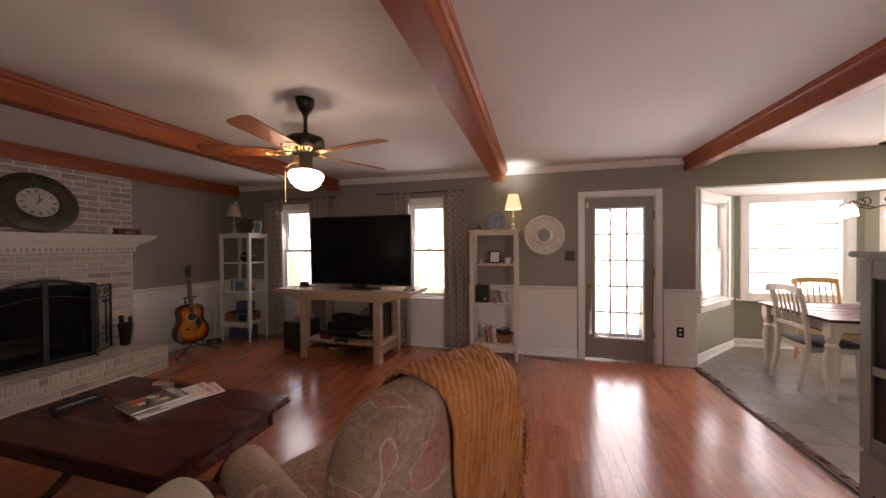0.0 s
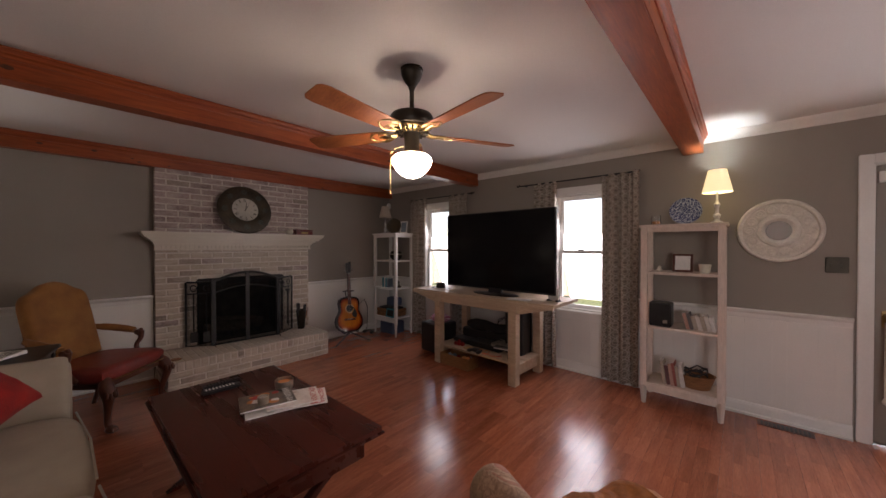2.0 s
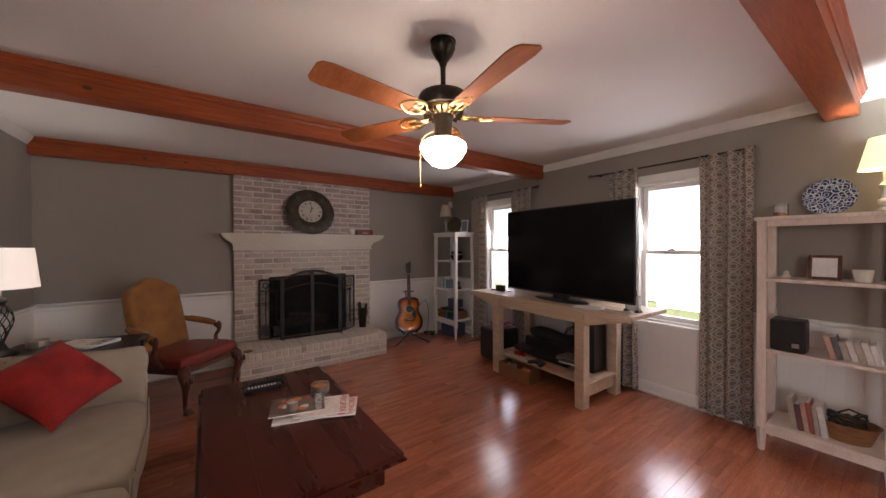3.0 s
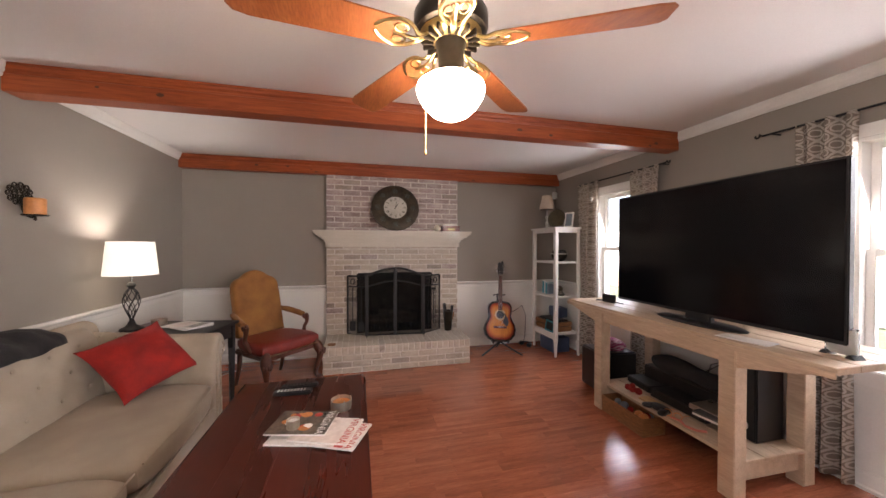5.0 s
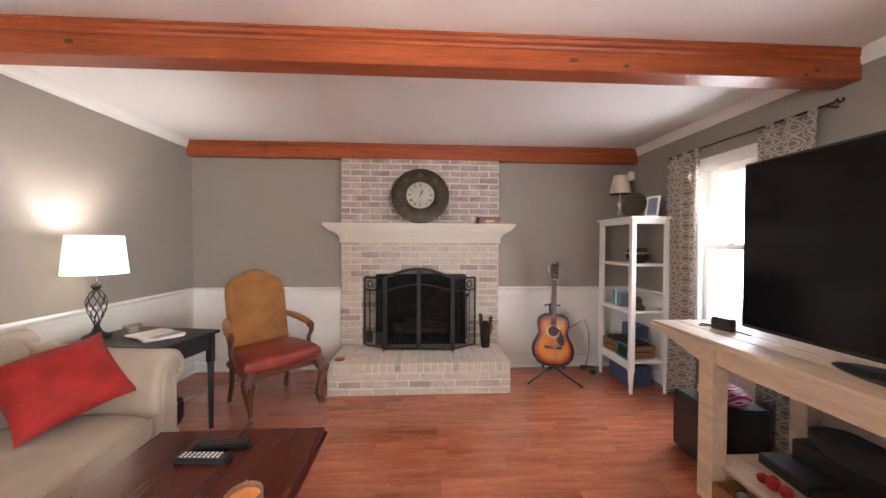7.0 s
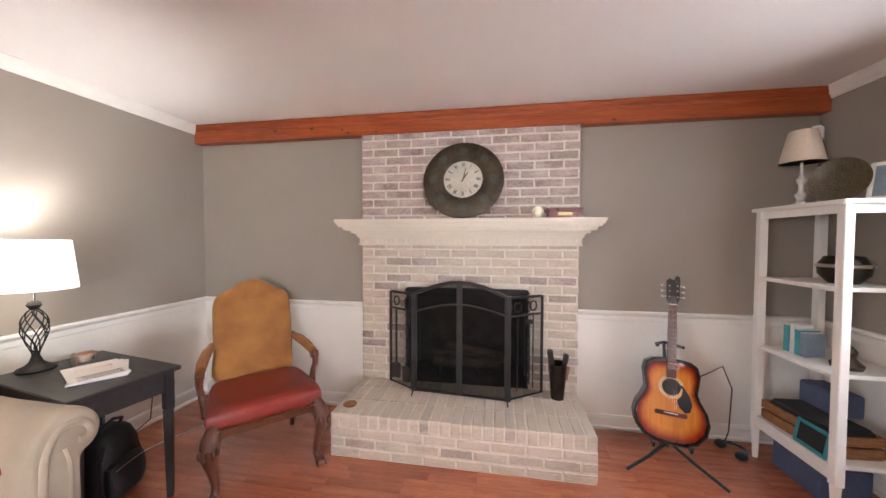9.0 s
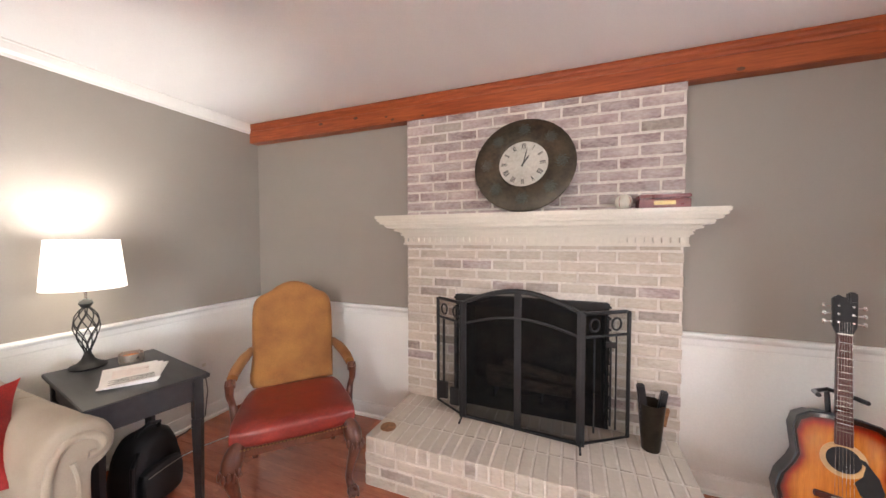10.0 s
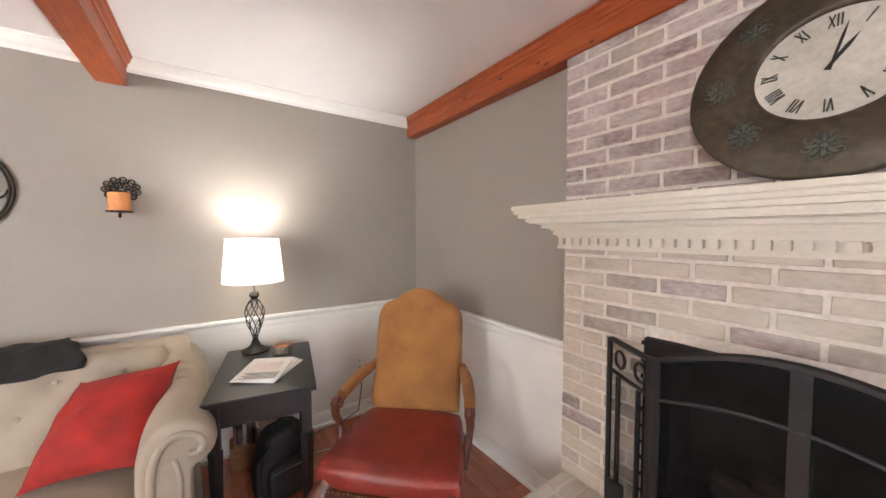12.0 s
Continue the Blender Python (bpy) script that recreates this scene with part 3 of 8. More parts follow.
def glazed_door():
    d = tagged(thing("door_1", "taupe painted glazed door with fifteen panes, closed", "door", Matrix.Translation((0, N, 0))), kind="structure")
    x0, x1, _, z1 = DOOR
    bm = bmesh.new()
    c = 0.07
    box(bm, (x0 - c, -0.02, 0), (x0, 0.0, z1 + c), 0.005)
    box(bm, (x1, -0.02, 0), (x1 + c, 0.0, z1 + c), 0.005)
    box(bm, (x0, -0.02, z1), (x1, 0.0, z1 + c), 0.005)
    part("casing", bm, WHITE, d)
    bm = bmesh.new()
    box(bm, (x0, 0.0, 0.0), (x0 + 0.012, 0.16, z1))
    box(bm, (x1 - 0.012, 0.0, 0.0), (x1, 0.16, z1))
    box(bm, (x0 + 0.012, 0.0, z1 - 0.012), (x1 - 0.012, 0.16, z1))
    part("jamb", bm, WHITE, d)
    solid("threshold", CHROME, (x0 + 0.012, -0.012, 0.0), (x1 - 0.012, 0.16, 0.018), 0.004, d, "worn metal threshold")
    gx0, gx1, gz0, gz1 = 1.150, 1.715, 0.27, 1.90
    bm = bmesh.new()
    y0, y1 = 0.012, 0.056
    box(bm, (x0 + 0.015, y0, 0.02), (gx0, y1, z1 - 0.015), 0.003)
    box(bm, (gx1, y0, 0.02), (x1 - 0.015, y1, z1 - 0.015), 0.003)
    box(bm, (gx0, y0, 0.02), (gx1, y1, gz0), 0.003)
    box(bm, (gx0, y0, gz1), (gx1, y1, z1 - 0.015), 0.003)
    slab = part("slab", bm, DOORPAINT, d)
    bm = bmesh.new()
    frame_bars(bm, gx0 - 0.004, gx1 + 0.004, gz0 - 0.004, gz1 + 0.004, 0.0, 0.03, 0.022)
    part("glazing_bead", bm, WHITE, d)
    bm = bmesh.new()
    for i in (1, 2):
        x = gx0 + (gx1 - gx0) * i / 3
        box(bm, (x - 0.012, 0.022, gz0 + 0.018), (x + 0.012, 0.046, gz1 - 0.018), 0.003)
    for i in range(1, 5):
        z = gz0 + (gz1 - gz0) * i / 5
        box(bm, (gx0 + 0.018, 0.0235, z - 0.012), (gx1 - 0.018, 0.0445, z + 0.012), 0.003)
    part("muntin", bm, WHITE, d)
    for i in range(3):
        for j in range(5):
            a, b = gx0 + (gx1 - gx0) * i / 3, gz0 + (gz1 - gz0) * j / 5
            p = solid("pane", PANE, (a + 0.010, 0.032, b + 0.010), (a + (gx1 - gx0) / 3 - 0.010, 0.036, b + (gz1 - gz0) / 5 - 0.010), 0, d)
            p.visible_shadow = False
    bm = bmesh.new()
    box(bm, (1.075, -0.002, 0.86), (1.115, 0.012, 0.98), 0.004)
    rod(bm, (1.095, -0.03, 0.95), (1.095, 0.012, 0.95), 0.011)
    tube(bm, [(1.095, -0.03, 0.95), (1.095, -0.05, 0.90), (1.095, -0.055, 0.78), (1.095, -0.05, 0.62), (1.095, -0.02, 0.56)], 0.012)
    part("door_handle", bm, BRASS, d, "aged brass pull handle")
    bm = bmesh.new()
    rod(bm, (1.095, -0.045, 0.90), (1.095, -0.045, 0.34), 0.015)
    lathe(bm, [(0.0, -0.03), (0.022, -0.015), (0.026, 0.0), (0.018, 0.02), (0.0, 0.03)], 14, Matrix.Translation((1.095, -0.045, 0.34)))
    part("bell_strap", bm, PAPER, d, "pale hanging bell strap")
    solid("alarm_sensor", WHITE, (1.055, -0.018, 1.90), (1.085, 0.012, 1.98), 0.004, d, "white alarm sensor")
    solid("sticker", BRONZE, (1.165, 0.024, 1.275), (1.24, 0.030, 1.295), 0.002, d, "dark latch bar")
    for z in (0.35, 1.1, 1.8):
        bar("hinge", BRASS, (x1 - 0.012, 0.004, z - 0.05), (x1 - 0.012, 0.004, z + 0.05), 0.007, d)
    return d


glazed_door()


def patterned(name, ground, line, scale, width, rough=0.9, turn=45.0, randomness=0.12, axes="xz"):
    """Cloth or glaze with a lattice of lighter lines."""
    m = surf(name, ground, tuple(c * 1.15 for c in ground), rough, scale=6, fine=260, fine_amount=0.1, bump=0.3, bump_scale=260)
    n, k = m.node_tree.nodes, m.node_tree.links
    p = n["Principled BSDF"]
    under = p.inputs["Base Color"].links[0].from_socket
    tc, sep, comb, mp = n.new("ShaderNodeTexCoord"), n.new("ShaderNodeSeparateXYZ"), n.new("ShaderNodeCombineXYZ"), n.new("ShaderNodeMapping")
    k.new(tc.outputs["Object"], sep.inputs[0])
    k.new(sep.outputs[axes[0].upper()], comb.inputs[0])
    k.new(sep.outputs[axes[1].upper()], comb.inputs[1])
    k.new(comb.outputs[0], mp.inputs[0])
    mp.inputs["Rotation"].default_value = (0, 0, radians(turn))
    vo = n.new("ShaderNodeTexVoronoi")
    vo.feature, vo.voronoi_dimensions = "DISTANCE_TO_EDGE", "2D"
    vo.inputs["Scale"].default_value, vo.inputs["Randomness"].default_value = scale, randomness
    k.new(mp.outputs[0], vo.inputs["Vector"])
    vc = n.new("ShaderNodeTexVoronoi")
    vc.voronoi_dimensions = "2D"
    vc.inputs["Scale"].default_value, vc.inputs["Randomness"].default_value = scale, randomness
    k.new(mp.outputs[0], vc.inputs["Vector"])
    ring = n.new("ShaderNodeMath")
    ring.operation = "COMPARE"
    ring.inputs[1].default_value, ring.inputs[2].default_value = 0.30, width * 0.7
    k.new(vc.outputs["Distance"], ring.inputs[0])
    less = n.new("ShaderNodeMath")
    less.operation = "LESS_THAN"
    less.inputs[1].default_value = width
    k.new(vo.outputs["Distance"], less.inputs[0])
    both = n.new("ShaderNodeMath")
    both.operation = "MAXIMUM"
    k.new(ring.outputs[0], both.inputs[0])
    k.new(less.outputs[0], both.inputs[1])
    mix = n.new("ShaderNodeMix")
    mix.data_type = "RGBA"
    k.new(both.outputs[0], mix.inputs[0])
    k.new(under, mix.inputs[6])
    mix.inputs[7].default_value = (*line, 1)
    k.new(mix.outputs[2], p.inputs["Base Color"])
    return m


def see_through(name, colour, share):
    """Fine metal gauze: part of the light goes straight through."""
    m = bpy.data.materials.new(name)
    m.use_nodes = True
    n, k = m.node_tree.nodes, m.node_tree.links
    p = n["Principled BSDF"]
    p.inputs["Base Color"].default_value = (*colour, 1)
    p.inputs["Roughness"].default_value, p.inputs["Specular IOR Level"].default_value = 0.7, 0.15
    t, mix = n.new("ShaderNodeBsdfTransparent"), n.new("ShaderNodeMixShader")
    mix.inputs[0].default_value = share
    k.new(p.outputs[0], mix.inputs[1])
    k.new(t.outputs[0], mix.inputs[2])
    k.new(mix.outputs[0], n["Material Output"].inputs[0])
    return m


def sunburst(name):
    m = surf(name, (0.46, 0.14, 0.014), (0.58, 0.19, 0.02), 0.14, scale=6, stretch=(10, 1, 1), fine=30, fine_amount=0.1, bump=0, coat=0.6)
    n, k = m.node_tree.nodes, m.node_tree.links
    p = n["Principled BSDF"]
    under = p.inputs["Base Color"].links[0].from_socket
    rim = n.new("ShaderNodeAttribute")
    rim.attribute_name = "depth_from_rim"
    cr = n.new("ShaderNodeValToRGB")
    cr.color_ramp.elements[0].position, cr.color_ramp.elements[0].color = 0.08, (0.006, 0.003, 0.002, 1)
    cr.color_ramp.elements[1].position, cr.color_ramp.elements[1].color = 0.75, (1, 1, 1, 1)
    e = cr.color_ramp.elements.new(0.34)
    e.color = (0.45, 0.10, 0.03, 1)
    k.new(rim.outputs["Fac"], cr.inputs[0])
    mix = n.new("ShaderNodeMix")
    mix.data_type, mix.blend_type = "RGBA", "MULTIPLY"
    mix.inputs[0].default_value = 1.0
    k.new(under, mix.inputs[6])
    k.new(cr.outputs[0], mix.inputs[7])
    k.new(mix.outputs[2], p.inputs["Base Color"])
    return m


CURTAIN = let_light_through(patterned("lattice_curtain_cloth", (0.19, 0.155, 0.125), (0.52, 0.46, 0.39), 15.0, 0.085), (0.45, 0.38, 0.30), 0.18)
GAUZE = see_through("fire_screen_gauze", (0.004, 0.004, 0.004), 0.62)
OPEN_GAUZE = see_through("open_wire_gauze", (0.004, 0.004, 0.004), 0.84)
BURST = sunburst("sunburst_lacquer")
LIT = glow("lit_lampshade", (1.0, 0.90, 0.73), 0.17)
LITSMALL = glow("small_lit_lampshade", (1.0, 0.84, 0.42), 0.40)
GLOBE = glow("lit_glass_globe", (1.0, 0.87, 0.70), 14.0)
CHANGLASS = glow("lit_frosted_glass", (1.0, 0.86, 0.76), 1.4)
BRICK_UP = limewash(surf("worn_whitewashed_brick", (0.23, 0.155, 0.145), (0.37, 0.28, 0.26), 0.9, scale=7, stretch=(1, 0.8, 2.2), fine=40, fine_amount=0.18, bump=0.6, bump_scale=50, vary=0.2), (0.62, 0.55, 0.50), 0.0, 0.55, 0.028, 0.65)
BRICK_LOW = limewash(surf("pale_whitewashed_brick", (0.38, 0.31, 0.24), (0.50, 0.425, 0.345), 0.9, scale=6, stretch=(1, 0.8, 2.2), fine=40, fine_amount=0.12, bump=0.5, bump_scale=50, vary=0.12), (0.57, 0.505, 0.425), 0.05, 0.6, 0.028, 0.6)
BRICK_DARK = limewash(surf("grey_unpainted_brick", (0.24, 0.19, 0.155), (0.33, 0.275, 0.23), 0.9, scale=9, fine=40, fine_amount=0.18, bump=0.6, bump_scale=50, vary=0.15), (0.60, 0.53, 0.46), 0.0, 0.35, 0.028, 0.5)
TEALBOX = surf("teal_card", (0.03, 0.22, 0.26), (0.05, 0.30, 0.34), 0.5, scale=8)
REDWOOD = surf("red_lacquered_box", (0.10, 0.014, 0.012), (0.15, 0.022, 0.018), 0.3, scale=5, stretch=(1, 6, 6), coat=0.4)
BASKET = surf("woven_basket", (0.20, 0.085, 0.03), (0.32, 0.15, 0.06), 0.7, scale=18, stretch=(1, 1, 6), fine=60, fine_amount=0.3, bump=0.8, bump_scale=50)
BLUEPLATE = patterned("blue_and_white_glaze", (0.018, 0.028, 0.10), (0.42, 0.47, 0.56), 27.0, 0.075, 0.15, 20, 0.9)
DARKPLATE = patterned("painted_dark_plate", (0.02, 0.017, 0.014), (0.10, 0.075, 0.035), 60.0, 0.10, 0.25, 20, 1.0)
CANDLE = surf("orange_wax", (0.55, 0.20, 0.06), (0.66, 0.27, 0.09), 0.5, scale=12, bump=0.05)
STONEWHITE = surf("white_carved_plaster", (0.68, 0.64, 0.57), (0.80, 0.76, 0.69), 0.7, scale=12, fine=60, fine_amount=0.1, bump=0.25, bump_scale=60)
HUTCH = surf("grey_painted_wood", (0.20, 0.185, 0.175), (0.26, 0.24, 0.225), 0.5, scale=4, stretch=(4, 4, 1), fine=40, fine_amount=0.1, bump=0.08)
PEARL = surf("pearl_glazed_lamp_base", (0.60, 0.58, 0.54), (0.72, 0.70, 0.66), 0.25, metal=0.3, scale=14)
SILVER = surf("tarnished_silver", (0.42, 0.38, 0.32), (0.55, 0.50, 0.43), 0.3, metal=0.85, scale=14)
BOOKS = [surf("book_cloth", c, tuple(min(1, v * 1.2) for v in c), 0.6, scale=12, bump=0.1) for c in
         ((0.55, 0.52, 0.48), (0.12, 0.05, 0.05), (0.06, 0.08, 0.14), (0.35, 0.30, 0.24), (0.10, 0.10, 0.10), (0.28, 0.08, 0.06), (0.16, 0.20, 0.24), (0.42, 0.25, 0.2))]
FOOTWALL = surf("firebox_brick", (0.022, 0.018, 0.014), (0.065, 0.052, 0.040), 0.95, scale=8, fine=40, bump=0.6)
LOG = surf("ceramic_log", (0.06, 0.042, 0.03), (0.13, 0.095, 0.07), 0.9, scale=10, stretch=(1, 1, 4), bump=0.8, bump_scale=40)
PINKCLOTH = patterned("magenta_patterned_cloth", (0.30, 0.03, 0.12), (0.60, 0.45, 0.50), 22.0, 0.07, 0.9, 20, 0.9)
RUSH = surf("dark_chair_seat", (0.05, 0.038, 0.03), (0.08, 0.06, 0.045), 0.6, scale=10)
CREAMWOOD = surf("cream_painted_wood", (0.55, 0.48, 0.38), (0.64, 0.57, 0.46), 0.45, scale=5, stretch=(4, 4, 1), fine=40, fine_amount=0.06, bump=0.05)
HONEY = surf("honey_wood", (0.50, 0.30, 0.12), (0.60, 0.38, 0.17), 0.4, scale=4, stretch=(1, 6, 6), fine=30, fine_amount=0.14, bump=0.05)

# ---- bay window of the dining area ----
bm = bmesh.new()
box(bm, (E, N, 2.11), (6.0, N + 0.16, TOP))
structure("wall_header", bm, OLIVE, "olive painted header over the bay", "wall")
bm = bmesh.new()
box(bm, (E - 0.1, N + 0.16, 2.11), (6.0, 6.0, 2.2))
structure("ceiling_bay", bm, CEIL, "white painted low ceiling of the window bay", "ceiling")
bm = bmesh.new()
for x0, x1, z0, z1 in ((3.05, 3.26, 0, 2.11), (4.42, 4.63, 0, 2.11), (3.26, 4.42, 0, 0.66)):
    box(bm, (x0, 5.70, z0), (x1, 5.84, z1))
box(bm, (5.49, N, 0), (6.0, N + 0.16, 2.11))
structure("wall_bay", bm, OLIVE, "olive painted wall of the window bay", "wall")
slant = Matrix.Translation((2.27, N + 0.08, 0)) @ pose(0, 0, 0, 0, 0, math.degrees(math.atan2(0.98, 0.86)))
bm = bmesh.new()
for x0, x1, z0, z1 in ((-0.08, 0.16, 0, 2.11), (1.10, 1.36, 0, 2.11), (0.16, 1.10, 0, 0.66)):
    box(bm, (x0, 0, z0), (x1, 0.14, z1), 0, slant)
structure("wall_bay_side", bm, OLIVE, "olive painted slanted wall of the window bay", "wall")
# this slanted side is out of view, its window added to let the fill lamp in
slant_east = Matrix.Translation((4.56, 5.70, 0)) @ pose(0, 0, 0, 0, 0, -math.degrees(math.atan2(0.98, 0.86)))
bm = bmesh.new()
for x0, x1, z0, z1 in ((-0.06, 0.16, 0, 2.11), (1.10, 1.42, 0, 2.11), (0.16, 1.10, 0, 0.66)):
    box(bm, (x0, 0, z0), (x1, 0.14, z1), 0, slant_east)
structure("wall_bay_side_east", bm, OLIVE, "olive painted slanted wall closing the window bay", "wall")
sash_window("window_5_added", 0.20, 1.06, 0.70, 2.02, slant_east, "added unseen white double-hung window in the far slanted side of the bay")
sash_window("window_3", 0.20, 1.06, 0.70, 2.02, slant, "white double-hung window in the slanted side of the bay")


def picture_window():
    w = tagged(thing("window_4", "wide white bay window with muntins over the dining table", "window", Matrix.Translation((0, 5.70, 0))), kind="structure")
    x0, x1, z0, z1 = 3.30, 4.38, 0.70, 2.04
    bm = bmesh.new()
    frame_bars(bm, x0 - 0.09, x1 + 0.09, z0 - 0.03, z1 + 0.07, -0.02, 0.0, 0.088)
    part("casing", bm, WHITE, w)
    bm = bmesh.new()
    frame_bars(bm, x0 - 0.04, x1 + 0.04, z0 - 0.04, z1 + 0.04, 0.002, 0.14, 0.075)
    part("window_frame", bm, WHITE, w)
    solid("window_sill", WHITE, (x0 - 0.14, -0.06, z0 - 0.055), (x1 + 0.14, 0.0, z0 - 0.03), 0.005, w)
    bm = bmesh.new()
    for i in range(1, 4):
        z = z0 + (z1 - z0) * i / 4
        box(bm, (x0, 0.066, z - 0.014), (x1, 0.082, z + 0.014), 0.002)
    part("muntin", bm, WHITE, w)
    p = solid("pane", PANE, (x0 + 0.02, 0.09, z0 + 0.02), (x1 - 0.02, 0.094, z1 - 0.02), 0, w)
    p.visible_shadow = False


picture_window()
for p, q, d in (((2.27, N + 0.08, 0), (3.13, 5.70, 0), (0.75, -0.66, 0)), ((3.13, 5.70, 0), (4.60, 5.70, 0), (0, -1, 0))):
    bm = bmesh.new()
    rail_profile(bm, p, q, d, 0, SKIRT)
    structure("baseboard", bm, WHITE, "white moulded baseboard", "trim")
bm = bmesh.new()
box(bm, (E - 0.01, N - 0.014, 0), (E + 0.012, N + 0.10, 2.11), 0.003)
structure("trim_corner", bm, WHITE, "white corner trim at the bay opening", "trim")
bm = bmesh.new()
box(bm, (E - 0.02, S - 1.6, -0.004), (E + 0.035, N, 0.012), 0.005)
structure("threshold_strip", bm, MAHOG, "dark wooden strip between boards and tiles", "trim")
bm = bmesh.new()
rail_profile(bm, (E - 0.01, N + 0.005, 0), (E + 0.05, N + 0.005, 0), (0, -1, 0), RAIL - 0.005, CHAIR_RAIL)
structure("chair_rail", bm, WHITE, "white moulded end of the chair rail", "trim")

# ---- fireplace ----


def chimney():
    """Mortar core of the breast with the firebox cut into it."""
    bm = bmesh.new()
    x0, x1 = W, -4.3925
    box(bm, (x0, 1.345, 0), (x1, 1.72, BEAM_LOW - 0.002))
    box(bm, (x0, 2.68, 0), (x1, 3.047, BEAM_LOW - 0.002))
    box(bm, (x0, 1.72, 1.06), (x1, 2.68, BEAM_LOW - 0.002))
    breast = structure("chimney_breast", bm, MORTAR, "whitewashed brick chimney breast", "chimney")
    bm = bmesh.new()
    box(bm, (W - 0.45, 1.70, 0.27), (W - 0.40, 2.70, 1.08))
    box(bm, (W - 0.45, 1.66, 0.27), (W, 1.72, 1.08))
    box(bm, (W - 0.45, 2.68, 0.27), (W, 2.74, 1.08))
    box(bm, (W - 0.45, 1.66, 1.06), (W, 2.74, 1.12))
    box(bm, (W - 0.45, 1.66, 0.22), (W + 0.07, 2.74, 0.285))
    part("firebox", bm, FOOTWALL, breast, "sooty firebox lining", smooth=False)
    bm = bmesh.new()
    box(bm, (-4.41, 1.70, 0.98), (-4.392, 2.70, 1.055), 0.003)
    box(bm, (-4.41, 1.70, 0.285), (-4.392, 1.735, 0.98), 0.003)
    box(bm, (-4.41, 2.665, 0.285), (-4.392, 2.70, 0.98), 0.003)
    part("firebox_surround", bm, IRON, breast, "black metal firebox surround")
    bm = bmesh.new()
    box(bm, (-4.392, 1.3595, 0), (-3.8115, 3.0355, 0.2885))
    h = structure("hearth", bm, MORTAR, "raised whitewashed brick hearth", "hearth")
    return breast, h


BREAST, HEARTH = chimney()


def log_set():
    g = thing("gas_logs", "ceramic logs on a black grate in the firebox", "fire logs", pose(-4.68, 2.2, 0.285))
    for y in (-0.25, -0.08, 0.08, 0.25):
        solid("grate_bar", IRON, (-0.12, y - 0.008, 0.0), (0.12, y + 0.008, 0.06), 0.002, g)
    for p, q, r in (((-0.06, -0.34, 0.11), (-0.05, 0.34, 0.12), 0.055), ((0.06, -0.30, 0.10), (0.07, 0.28, 0.10), 0.045), ((-0.05, -0.2, 0.2), (0.08, 0.22, 0.19), 0.04)):
        bar("log", LOG, p, q, r, g, r2=r * 0.85, seg=10)


log_set()


CREAM = surf("aged_cream_gloss_paint", (0.58, 0.52, 0.43), (0.65, 0.59, 0.495), 0.4, scale=3, fine=60, fine_amount=0.05, bump=0.08)


def mantel():
    m = thing("mantel_shelf", "white painted mantel shelf with stepped moulding and dentils", "mantel")
    steps = [(-4.15, 1.21, 3.175, 1.575, 1.597), (-4.158, 1.218, 3.167, 1.558, 1.575), (-4.172, 1.232, 3.153, 1.54, 1.558), (-4.20, 1.255, 3.13, 1.522, 1.54)]
    for x, y0, y1, z0, z1 in steps:
        solid("shelf_step", CREAM, (-4.392, y0, z0), (x, y1, z1), 0.004, m)
    bm = bmesh.new()
    n = 7
    for i in range(n):
        a = i / n
        x = -4.345 + 0.125 * a ** 1.6
        box(bm, (-4.392, 1.333 - 0.062 * a ** 1.6, 1.448 + 0.0106 * i), (x, 3.062 + 0.058 * a ** 1.6, 1.448 + 0.0106 * (i + 1) + 0.0002))
    part("cove_moulding", bm, CREAM, m, smooth=False)
    for x, e, z in ((-4.208, 0.068, 1.5205), (-4.262, 0.040, 1.500), (-4.318, 0.014, 1.468)):
        solid("bead_moulding", CREAM, (-4.392, 1.333 - e, z - 0.006), (x, 3.062 + e, z + 0.006), 0.004, m)
    bm = bmesh.new()
    box(bm, (-4.392, 1.333, 1.400), (-4.352, 3.062, 1.448), 0.004)
    box(bm, (-4.392, 1.329, 1.397), (-4.345, 3.066, 1.412), 0.003)
    part("frieze", bm, CREAM, m)
    d = solid("dentil", CREAM, (-0.012, -0.013, -0.015), (0.012, 0.013, 0.015), 0.002, m)
    d.matrix_basis = pose(-4.344, 1.36, 1.432)
    for i in range(1, 41):
        o = d.copy()
        scene.collection.objects.link(o)
        o.matrix_basis = pose(-4.344, 1.36 + i * 0.0417, 1.432)
    return m


mantel()


